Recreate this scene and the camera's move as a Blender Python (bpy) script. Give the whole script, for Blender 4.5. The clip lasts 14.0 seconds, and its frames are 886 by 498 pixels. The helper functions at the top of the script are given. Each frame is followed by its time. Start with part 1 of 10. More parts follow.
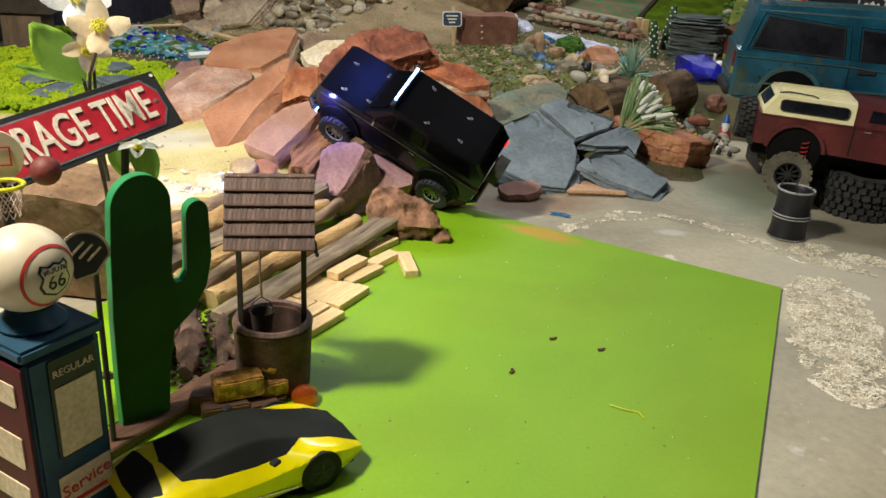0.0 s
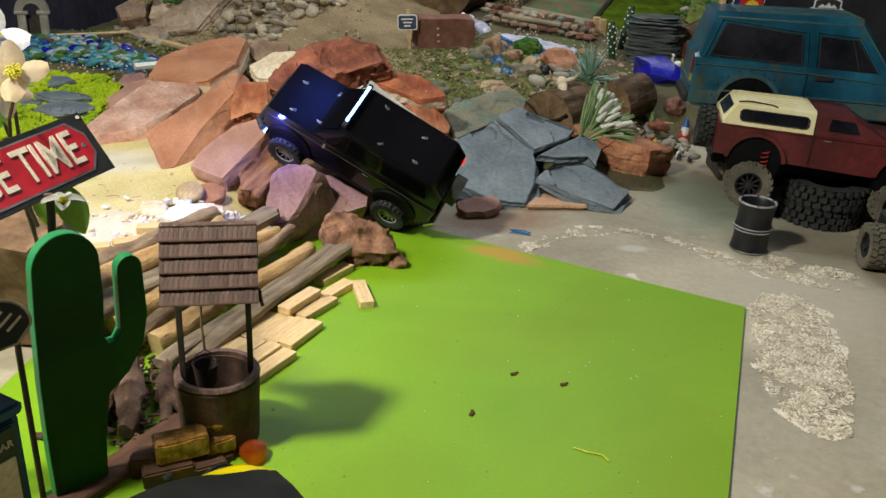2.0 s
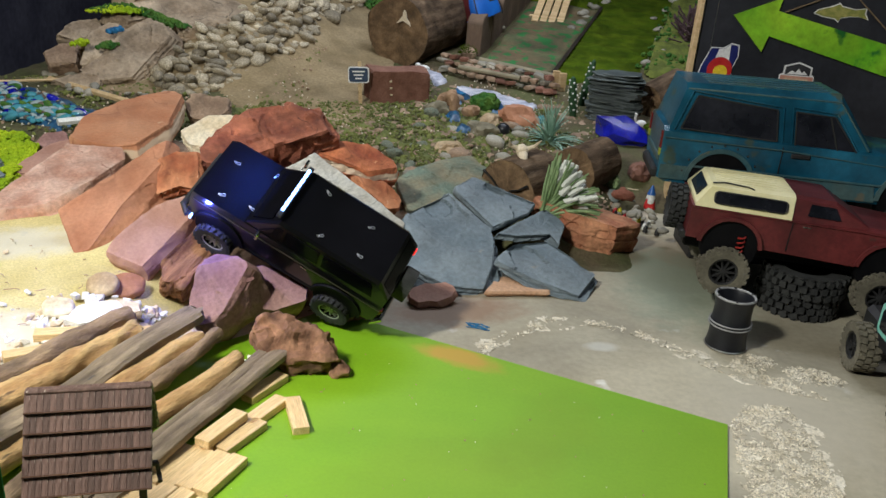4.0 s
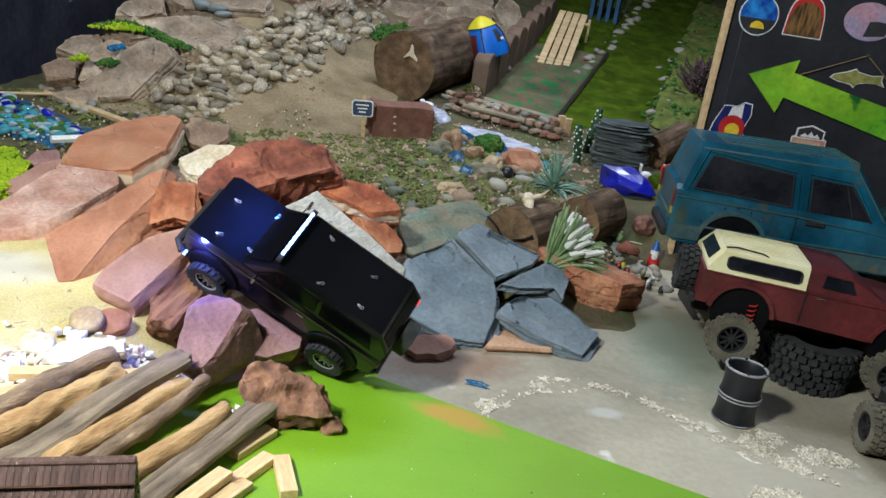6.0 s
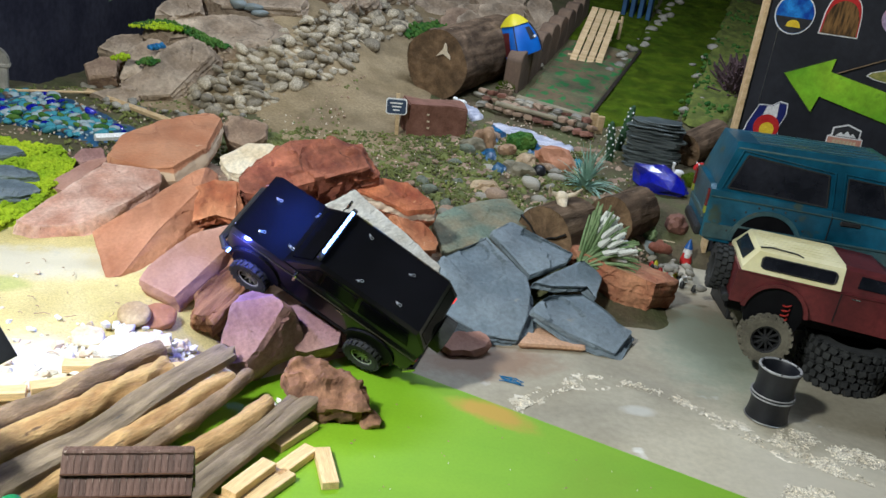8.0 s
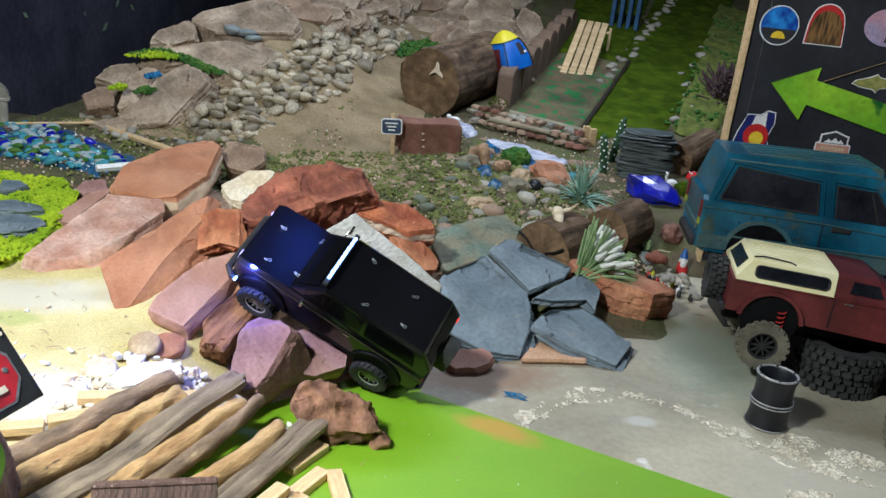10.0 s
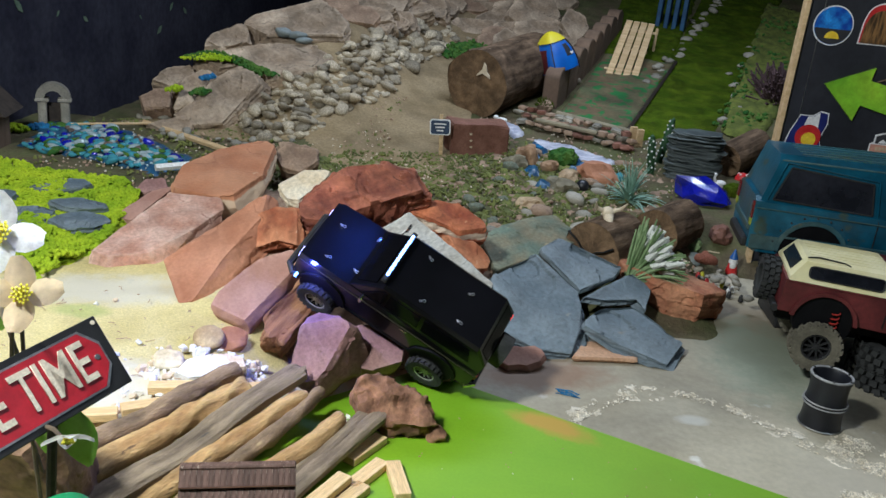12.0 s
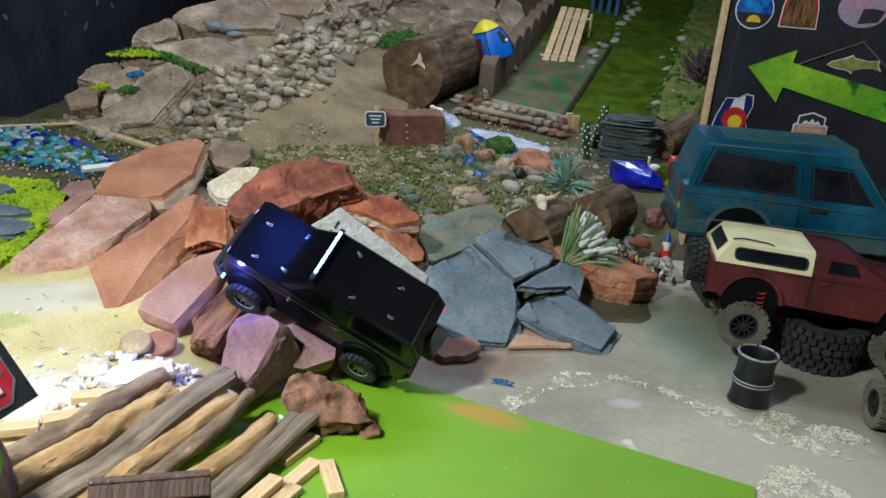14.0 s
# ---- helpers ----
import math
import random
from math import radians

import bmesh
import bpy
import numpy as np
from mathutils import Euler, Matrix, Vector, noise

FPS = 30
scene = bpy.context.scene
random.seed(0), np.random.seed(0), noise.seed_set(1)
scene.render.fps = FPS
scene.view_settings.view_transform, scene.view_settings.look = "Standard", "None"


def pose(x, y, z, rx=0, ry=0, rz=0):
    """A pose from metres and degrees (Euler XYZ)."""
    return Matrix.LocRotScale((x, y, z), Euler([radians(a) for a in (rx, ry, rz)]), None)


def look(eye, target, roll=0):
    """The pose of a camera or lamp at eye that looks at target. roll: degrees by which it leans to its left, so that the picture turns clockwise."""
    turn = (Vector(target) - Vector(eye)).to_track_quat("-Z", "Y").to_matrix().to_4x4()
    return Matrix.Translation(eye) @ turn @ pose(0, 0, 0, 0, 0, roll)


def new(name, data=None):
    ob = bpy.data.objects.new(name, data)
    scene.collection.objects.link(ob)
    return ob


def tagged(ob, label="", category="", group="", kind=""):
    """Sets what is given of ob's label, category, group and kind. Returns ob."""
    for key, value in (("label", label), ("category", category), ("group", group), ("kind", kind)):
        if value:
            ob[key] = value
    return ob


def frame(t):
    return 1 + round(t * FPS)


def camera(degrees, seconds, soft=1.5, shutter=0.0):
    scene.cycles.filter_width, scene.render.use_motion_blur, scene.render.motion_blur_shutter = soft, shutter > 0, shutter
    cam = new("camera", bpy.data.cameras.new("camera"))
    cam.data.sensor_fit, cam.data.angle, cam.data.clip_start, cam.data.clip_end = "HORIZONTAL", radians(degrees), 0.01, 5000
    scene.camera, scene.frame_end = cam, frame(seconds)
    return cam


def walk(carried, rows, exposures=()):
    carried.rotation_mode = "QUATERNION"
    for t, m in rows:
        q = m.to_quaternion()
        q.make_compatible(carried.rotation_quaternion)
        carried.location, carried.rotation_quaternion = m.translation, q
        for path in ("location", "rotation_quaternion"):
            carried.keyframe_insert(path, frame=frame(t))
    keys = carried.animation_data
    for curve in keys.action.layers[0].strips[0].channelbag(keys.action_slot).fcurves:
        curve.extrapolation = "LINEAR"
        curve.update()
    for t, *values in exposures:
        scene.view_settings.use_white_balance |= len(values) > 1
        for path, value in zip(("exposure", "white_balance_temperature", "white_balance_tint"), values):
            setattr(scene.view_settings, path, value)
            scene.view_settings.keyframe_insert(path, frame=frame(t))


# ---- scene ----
cam = camera(56.2, 14.0)
PATH = [
    (0, (0.319, 0.333, 0.794), (0.134, 2.168, 0.021), 3.8),
    (0.5, (0.313, 0.34, 0.807), (0.138, 2.18, 0.042), 3.2),
    (1, (0.305, 0.348, 0.815), (0.139, 2.187, 0.046), 3.0),
    (1.5, (0.302, 0.369, 0.832), (0.146, 2.211, 0.07), 3.1),
    (2, (0.326, 0.428, 0.849), (0.226, 2.262, 0.057), 3.4),
    (2.5, (0.345, 0.527, 0.849), (0.243, 2.353, 0.041), 3.9),
    (3, (0.351, 0.605, 0.89), (0.293, 2.458, 0.139), 3.9),
    (3.2, (0.348, 0.621, 0.898), (0.308, 2.476, 0.152), 3.6),
    (5.5, (0.264, 0.809, 0.936), (0.325, 2.696, 0.278), 8.2),
    (6, (0.267, 0.793, 0.933), (0.294, 2.682, 0.278), 8.6),
    (6.5, (0.263, 0.783, 0.945), (0.278, 2.674, 0.294), 8.5),
    (7, (0.263, 0.773, 0.952), (0.264, 2.664, 0.3), 8.3),
    (7.5, (0.257, 0.767, 0.952), (0.238, 2.652, 0.285), 8.1),
    (8, (0.247, 0.762, 0.95), (0.209, 2.644, 0.274), 8.3),
    (10.5, (0.225, 0.706, 0.992), (0.17, 2.598, 0.344), 5.5),
    (11, (0.206, 0.689, 0.993), (0.109, 2.576, 0.337), 5.1),
    (11.5, (0.204, 0.694, 0.993), (0.098, 2.582, 0.339), 5.5),
    (12, (0.197, 0.685, 0.989), (0.072, 2.57, 0.331), 5.9),
    (12.5, (0.191, 0.685, 0.994), (0.057, 2.571, 0.341), 5.5),
    (13, (0.2, 0.685, 0.999), (0.097, 2.573, 0.347), 5.1),
    (13.5, (0.222, 0.685, 1.001), (0.166, 2.57, 0.332), 4.8),
    (14, (0.248, 0.698, 1.003), (0.241, 2.581, 0.33), 5.0),
]
EXPOSURES = [(0, 0.0, 6480, 10), (0.5, -0.09, 6400, 10), (1, -0.17, 6300, 10), (2, -0.17, 6300, 10), (3, -0.17, 6250, 10), (5.5, 0.12, 5520, 9), (8, 0.12, 5520, 9), (10.5, 0.1, 5420, 9), (11, -0.08, 5420, 9), (12, -0.17, 5420, 9), (12.5, -0.27, 5400, 9), (13, -0.33, 5370, 8), (14, -0.1, 5400, 8)]
walk(cam, [(t, look(eye, target, roll)) for t, eye, target, roll in PATH], EXPOSURES)

# ---- world and lamps: a closed garage at night ----
world = bpy.data.worlds.new("world")
scene.world = world
world.use_nodes = True
world.node_tree.nodes["Background"].inputs[0].default_value = (0.5, 0.6, 0.8, 1)
world.node_tree.nodes["Background"].inputs[1].default_value = 0.02
scene.view_settings.exposure = 0.0


def lamp(name, kind, m, energy, colour, **settings):
    data = bpy.data.lights.new(name, kind)
    data.energy, data.color = energy, colour
    for key, value in settings.items():
        if key == "size":
            data.size = value
        if key == "size_y":
            data.shape, data.size_y = "RECTANGLE", value
        if key == "spread":
            data.spread = value
        if key == "soft":
            data.shadow_soft_size = value
        if key == "cone":
            data.spot_size, data.spot_blend = value
    ob = new(name, data)
    ob.matrix_world = m
    return ob


# work lamp clamped up on the left, aimed over the course
lamp("work_lamp", "SPOT", look((-1.02, 0.86, 2.2), (0.35, 2.6, 0.0)), 380, (1.0, 0.94, 0.79), soft=0.14, cone=(radians(130), 0.7))
# second spot, out of view, aimed at the bright pool on the sand
lamp("sand_lamp", "SPOT", look((-1.15, 1.68, 1.72), (-0.52, 2.16, 0.06)), 62, (1.0, 0.96, 0.88), soft=0.05, cone=(radians(56), 0.8))
# unseen overhead area lamps, added to fill the right side and the back
lamp("ceiling_tube", "AREA", look((2.4, 1.2, 2.74), (2.4, 1.21, 0.0)), 11, (0.92, 0.96, 1.0), size=2.4, size_y=0.3)
lamp("ceiling_tube", "AREA", look((0.5, 4.6, 2.74), (0.5, 4.61, 0.0)), 64, (0.95, 0.97, 1.0), size=2.4, size_y=0.3)

# ---- materials ----
def mat(name, c1, c2, scale=12.0, rough=0.75, bump=0.3, metal=0.0, fine=9.0, c3=None, spots=0.0, stretch=(1, 1, 1), coat=0.0, spread=0.25, vary=0.0, grain=0.24, wear=0.0, stain=0.0, vein=None, band=None):
    """Two colours mixed by a coarse noise, darkened and lightened by a fine one, with relief; c3 shows in spots; vary: change from piece to piece; vein: thin winding cracks; band: (low, high, colour), a layer seen on the broken sides."""
    m = bpy.data.materials.new(name)
    m.use_nodes = True
    t = m.node_tree
    n, link = t.nodes, t.links
    p = n["Principled BSDF"]
    p.inputs["Roughness"].default_value, p.inputs["Metallic"].default_value = rough, metal
    p.inputs["Coat Weight"].default_value, p.inputs["Coat Roughness"].default_value = coat, 0.06
    co, mp = n.new("ShaderNodeTexCoord"), n.new("ShaderNodeMapping")
    link.new(co.outputs["Object"], mp.inputs["Vector"])
    mp.inputs["Scale"].default_value = stretch
    big, small = n.new("ShaderNodeTexNoise"), n.new("ShaderNodeTexNoise")
    big.inputs["Scale"].default_value, big.inputs["Detail"].default_value = scale, 5
    small.inputs["Scale"].default_value, small.inputs["Detail"].default_value = scale * fine, 6
    for tex in (big, small):
        link.new(mp.outputs["Vector"], tex.inputs["Vector"])
    ramp = n.new("ShaderNodeValToRGB")
    ramp.color_ramp.elements[0].position, ramp.color_ramp.elements[1].position = 0.5 - spread / 2, 0.5 + spread / 2
    ramp.color_ramp.elements[0].color, ramp.color_ramp.elements[1].color = (*c1, 1), (*c2, 1)
    link.new(big.outputs["Fac"], ramp.inputs["Fac"])
    small.inputs["Roughness"].default_value = 0.65
    speck = n.new("ShaderNodeMapRange")
    speck.inputs["From Min"].default_value, speck.inputs["From Max"].default_value = 0.3, 0.7
    speck.inputs["To Min"].default_value, speck.inputs["To Max"].default_value = 1 - grain, 1 + grain
    link.new(small.outputs["Fac"], speck.inputs["Value"])
    mul = n.new("ShaderNodeVectorMath")
    mul.operation = "SCALE"
    link.new(ramp.outputs["Color"], mul.inputs[0])
    link.new(speck.outputs["Result"], mul.inputs["Scale"])
    colour = mul.outputs["Vector"]
    if c3:
        vor = n.new("ShaderNodeTexNoise")
        vor.inputs["Scale"].default_value, vor.inputs["Detail"].default_value = scale * 3.1, 4
        link.new(mp.outputs["Vector"], vor.inputs["Vector"])
        edge = n.new("ShaderNodeMapRange")
        edge.inputs["From Min"].default_value, edge.inputs["From Max"].default_value = 0.62 - spots, 0.68 - spots
        link.new(vor.outputs["Fac"], edge.inputs["Value"])
        mix = n.new("ShaderNodeMix")
        mix.data_type = "RGBA"
        link.new(edge.outputs["Result"], mix.inputs["Factor"])
        link.new(colour, mix.inputs["A"])
        mix.inputs["B"].default_value = (*c3, 1)
        colour = mix.outputs["Result"]
    if vary:
        info, hue = n.new("ShaderNodeObjectInfo"), n.new("ShaderNodeHueSaturation")
        val = n.new("ShaderNodeMapRange")
        val.inputs["To Min"].default_value, val.inputs["To Max"].default_value = 1 - vary, 1 + vary
        link.new(info.outputs["Random"], val.inputs["Value"])
        link.new(val.outputs["Result"], hue.inputs["Value"])
        link.new(colour, hue.inputs["Color"])
        colour = hue.outputs["Color"]
    if stain:
        # broad dark and light drifts over the whole piece
        drift, tide = n.new("ShaderNodeTexNoise"), n.new("ShaderNodeMapRange")
        drift.inputs["Scale"].default_value, drift.inputs["Detail"].default_value, drift.inputs["Distortion"].default_value = scale * 0.55, 8, 1.2
        link.new(co.outputs["Object"], drift.inputs["Vector"])
        tide.inputs["From Min"].default_value, tide.inputs["From Max"].default_value = 0.35, 0.65
        tide.inputs["To Min"].default_value, tide.inputs["To Max"].default_value = 1 - stain, 1 + stain
        link.new(drift.outputs["Fac"], tide.inputs["Value"])
        tone = n.new("ShaderNodeVectorMath")
        tone.operation = "SCALE"
        link.new(colour, tone.inputs[0])
        link.new(tide.outputs["Result"], tone.inputs["Scale"])
        colour = tone.outputs["Vector"]
    if vein:
        crack, away, line, gate, keep, seam = n.new("ShaderNodeTexNoise"), n.new("ShaderNodeMath"), n.new("ShaderNodeMapRange"), n.new("ShaderNodeMapRange"), n.new("ShaderNodeMath"), n.new("ShaderNodeMix")
        crack.inputs["Scale"].default_value, crack.inputs["Detail"].default_value, crack.inputs["Roughness"].default_value = scale * 0.8, 4, 0.4
        link.new(mp.outputs["Vector"], crack.inputs["Vector"])
        away.operation, keep.operation, seam.data_type = "SUBTRACT", "MULTIPLY", "RGBA"
        away.inputs[1].default_value = 0.5
        link.new(crack.outputs["Fac"], away.inputs[0])
        size = n.new("ShaderNodeMath")
        size.operation = "ABSOLUTE"
        link.new(away.outputs["Value"], size.inputs[0])
        line.inputs["From Min"].default_value, line.inputs["From Max"].default_value = 0.003, 0.012
        line.inputs["To Min"].default_value, line.inputs["To Max"].default_value = 0.75, 0.0
        link.new(size.outputs["Value"], line.inputs["Value"])
        gate.inputs["From Min"].default_value, gate.inputs["From Max"].default_value = 0.48, 0.6
        link.new(big.outputs["Fac"], gate.inputs["Value"])
        link.new(line.outputs["Result"], keep.inputs[0])
        link.new(gate.outputs["Result"], keep.inputs[1])
        link.new(keep.outputs["Value"], seam.inputs["Factor"])
        link.new(colour, seam.inputs["A"])
        seam.inputs["B"].default_value = (*vein, 1)
        colour = seam.outputs["Result"]
    if band:
        low, high, tint = band
        axis, wave, at, up, down, both, layer = n.new("ShaderNodeSeparateXYZ"), n.new("ShaderNodeTexNoise"), n.new("ShaderNodeMath"), n.new("ShaderNodeMapRange"), n.new("ShaderNodeMapRange"), n.new("ShaderNodeMath"), n.new("ShaderNodeMix")
        link.new(co.outputs["Object"], axis.inputs["Vector"])
        link.new(co.outputs["Object"], wave.inputs["Vector"])
        wave.inputs["Scale"].default_value, wave.inputs["Detail"].default_value = 14, 4
        at.operation, both.operation, layer.data_type = "MULTIPLY_ADD", "MULTIPLY", "RGBA"
        at.inputs[1].default_value = 0.03
        link.new(wave.outputs["Fac"], at.inputs[0])
        link.new(axis.outputs["Z"], at.inputs[2])
        up.inputs["From Min"].default_value, up.inputs["From Max"].default_value = low + 0.013, low + 0.017
        down.inputs["From Min"].default_value, down.inputs["From Max"].default_value = high + 0.013, high + 0.017
        down.inputs["To Min"].default_value, down.inputs["To Max"].default_value = 1.0, 0.0
        for edge_of in (up, down):
            link.new(at.outputs["Value"], edge_of.inputs["Value"])
        link.new(up.outputs["Result"], both.inputs[0])
        link.new(down.outputs["Result"], both.inputs[1])
        link.new(both.outputs["Value"], layer.inputs["Factor"])
        link.new(colour, layer.inputs["A"])
        layer.inputs["B"].default_value = (*tint, 1)
        colour = layer.outputs["Result"]
    if wear:
        # pale rubbed edges
        geo, rub, pale = n.new("ShaderNodeNewGeometry"), n.new("ShaderNodeMapRange"), n.new("ShaderNodeMix")
        rub.inputs["From Min"].default_value, rub.inputs["From Max"].default_value = 0.508, 0.575
        rub.inputs["To Max"].default_value = wear
        link.new(geo.outputs["Pointiness"], rub.inputs["Value"])
        pale.data_type = "RGBA"
        pale.inputs["B"].default_value = (*[min(0.8, 1.7 * c + 0.04) for c in c2], 1)
        link.new(rub.outputs["Result"], pale.inputs["Factor"])
        link.new(colour, pale.inputs["A"])
        colour = pale.outputs["Result"]
    link.new(colour, p.inputs["Base Color"])
    if bump:
        b = n.new("ShaderNodeBump")
        b.inputs["Strength"].default_value, b.inputs["Distance"].default_value = bump, 0.13 / scale
        add = n.new("ShaderNodeMath")
        add.operation = "MULTIPLY_ADD"
        add.inputs[1].default_value = 0.35
        link.new(small.outputs["Fac"], add.inputs[0])
        link.new(big.outputs["Fac"], add.inputs[2])
        link.new(add.outputs["Value"], b.inputs["Height"])
        link.new(b.outputs["Normal"], p.inputs["Normal"])
    return m


def thin(name, colour, through_colour, share):
    """A thin sheet that lets some of the light through: petals and leaves."""
    m = mat(name, [c * 0.92 for c in colour], colour, 14, 0.6, 0.05)
    n, link = m.node_tree.nodes, m.node_tree.links
    t, mix = n.new("ShaderNodeBsdfTranslucent"), n.new("ShaderNodeMixShader")
    t.inputs["Color"].default_value = (*through_colour, 1)
    mix.inputs["Fac"].default_value = share
    link.new(n["Principled BSDF"].outputs[0], mix.inputs[1])
    link.new(t.outputs[0], mix.inputs[2])
    link.new(mix.outputs[0], n["Material Output"].inputs["Surface"])
    return m


def glow(name, colour, strength):
    m = bpy.data.materials.new(name)
    m.use_nodes = True
    p = m.node_tree.nodes["Principled BSDF"]
    p.inputs["Base Color"].default_value = (*colour, 1)
    p.inputs["Emission Color"].default_value, p.inputs["Emission Strength"].default_value = (*colour, 1), strength
    return m


def glass(name, colour, rough=0.03, trans=1.0, ior=1.45):
    m = bpy.data.materials.new(name)
    m.use_nodes = True
    p = m.node_tree.nodes["Principled BSDF"]
    p.inputs["Base Color"].default_value = (*colour, 1)
    p.inputs["Roughness"].default_value, p.inputs["IOR"].default_value = rough, ior
    p.inputs["Transmission Weight"].default_value = trans
    return m


M_concrete = mat("concrete", (0.30, 0.262, 0.18), (0.49, 0.45, 0.345), 2.6, 0.5, 0.08, fine=20, c3=(0.60, 0.58, 0.52), spots=-0.05, spread=0.5, grain=0.13, stain=0.24)
M_greenboard = mat("green_paint", (0.168, 0.352, 0.007), (0.232, 0.402, 0.012), 2.2, 0.5, 0.02, fine=60, spread=0.5, grain=0.05, stain=0.10)
M_greenboard.node_tree.nodes["Principled BSDF"].inputs["Specular IOR Level"].default_value = 0.3


def blotch(material, at, size, turn, colour, share):
    """A soft, uneven stain, used for painted shading too, lying at one spot of the floor, board or sand."""
    tree = material.node_tree
    spot, where, rag, push, fall, over = (tree.nodes.new("ShaderNode" + k) for k in ("TexGradient", "Mapping", "TexNoise", "Math", "MapRange", "Mix"))
    spot.gradient_type, over.data_type, where.vector_type, push.operation = "SPHERICAL", "RGBA", "TEXTURE", "MULTIPLY_ADD"
    where.inputs["Location"].default_value, where.inputs["Rotation"].default_value, where.inputs["Scale"].default_value = (*at, 0.0), (0, 0, radians(turn)), (*size, 1.0)
    coord = tree.nodes["Texture Coordinate"].outputs["Object"]
    rag.inputs["Scale"].default_value, rag.inputs["Detail"].default_value, rag.inputs["Roughness"].default_value = 16, 7, 0.65
    tree.links.new(coord, where.inputs["Vector"])
    tree.links.new(coord, rag.inputs["Vector"])
    tree.links.new(where.outputs["Vector"], spot.inputs["Vector"])
    push.inputs[1].default_value = 1.1
    tree.links.new(rag.outputs["Fac"], push.inputs[0])
    tree.links.new(spot.outputs["Fac"], push.inputs[2])
    fall.inputs["From Min"].default_value, fall.inputs["From Max"].default_value, fall.inputs["To Max"].default_value = 0.62, 1.15, share
    tree.links.new(push.outputs["Value"], fall.inputs["Value"])
    only = tree.nodes.new("ShaderNodeMapRange")
    only.inputs["From Max"].default_value = 0.25
    tree.links.new(spot.outputs["Fac"], only.inputs["Value"])
    both = tree.nodes.new("ShaderNodeMath")
    both.operation = "MULTIPLY"
    tree.links.new(fall.outputs["Result"], both.inputs[0])
    tree.links.new(only.outputs["Result"], both.inputs[1])
    tree.links.new(both.outputs["Value"], over.inputs["Factor"])
    paint = tree.nodes["Principled BSDF"].inputs["Base Color"]
    tree.links.new(paint.links[0].from_socket, over.inputs["A"])
    over.inputs["B"].default_value = (*colour, 1)
    tree.links.new(over.outputs["Result"], paint)


blotch(M_greenboard, (0.375, 2.372), (0.14, 0.055), -22, (0.52, 0.26, 0.05), 0.75)
for x, y, w, h, turn in ((0.35, 1.92, 0.30, 0.16, 20), (0.72, 1.55, 0.22, 0.30, -10), (0.55, 2.10, 0.25, 0.12, 60), (0.20, 1.45, 0.2, 0.12, 35)):
    blotch(M_greenboard, (x, y), (w, h), turn, (0.18, 0.29, 0.006), 0.35)
# brown shading painted into the concrete, a greenish patch and pale scuffs
blotch(M_concrete, (0.36, 2.63), (0.26, 0.12), 20, (0.24, 0.13, 0.07), 0.75)
blotch(M_concrete, (0.98, 3.10), (0.26, 0.34), -20, (0.23, 0.16, 0.10), 0.7)
blotch(M_concrete, (1.00, 2.92), (0.26, 0.42), 0, (0.22, 0.29, 0.22), 0.6)
blotch(M_concrete, (0.72, 2.50), (0.06, 0.03), 10, (0.60, 0.60, 0.56), 0.6)
blotch(M_concrete, (1.10, 2.25), (0.28, 0.30), 0, (0.55, 0.50, 0.40), 0.55)
M_ground = mat("moss_and_soil", (0.115, 0.092, 0.055), (0.10, 0.105, 0.045), 7, 0.95, 0.9, fine=12, c3=(0.25, 0.23, 0.14), spots=-0.06, stain=0.2)
M_path = mat("dry_soil", (0.22, 0.165, 0.09), (0.28, 0.215, 0.125), 6, 0.95, 0.3, fine=14, stain=0.18)
M_sand = mat("sand", (0.49, 0.405, 0.165), (0.62, 0.53, 0.255), 5, 0.95, 0.25, fine=40, c3=(0.30, 0.27, 0.12), spots=-0.09)
blotch(M_sand, (-0.80, 2.62), (0.40, 0.13), 12, (0.58, 0.55, 0.47), 0.75)
blotch(M_sand, (-0.52, 2.16), (0.26, 0.20), 20, (0.64, 0.60, 0.50), 0.85)
blotch(M_sand, (-0.80, 2.48), (0.10, 0.05), 10, (0.26, 0.36, 0.08), 0.5)
M_moss = mat("bright_moss", (0.24, 0.37, 0.01), (0.42, 0.53, 0.015), 9, 0.95, 0.9, fine=12)
M_darkmoss = mat("dark_moss", (0.03, 0.10, 0.02), (0.09, 0.17, 0.03), 18, 0.95, 0.9, fine=10)
M_rust = mat("rust_sandstone", (0.33, 0.135, 0.068), (0.46, 0.22, 0.125), 6, 0.85, 0.35, fine=16, c3=(0.52, 0.3, 0.19), spots=-0.05, grain=0.12, wear=0.25, stain=0.22, vein=(0.16, 0.06, 0.03))
M_pink = mat("pink_sandstone", (0.4, 0.205, 0.14), (0.6, 0.4, 0.315), 9, 0.85, 0.55, fine=10, c3=(0.34, 0.16, 0.11), spots=-0.06, wear=0.25, stain=0.25, vein=(0.24, 0.10, 0.07))
M_mauve = mat("mauve_sandstone", (0.325, 0.165, 0.12), (0.42, 0.245, 0.19), 6, 0.85, 0.35, fine=18, grain=0.12, wear=0.25, stain=0.18, vein=(0.16, 0.07, 0.05))
M_orange = mat("orange_stone", (0.27, 0.075, 0.03), (0.47, 0.2, 0.095), 14, 0.85, 0.9, fine=6, stretch=(0.5, 0.5, 2.6), c3=(0.6, 0.38, 0.24), spots=-0.03, wear=0.25, stain=0.3, vein=(0.10, 0.03, 0.015))
M_red = mat("red_sandstone", (0.165, 0.045, 0.026), (0.36, 0.125, 0.068), 12, 0.9, 1.0, fine=7, c3=(0.42, 0.19, 0.1), spots=-0.07, wear=0.25, stain=0.35, vein=(0.07, 0.02, 0.012))
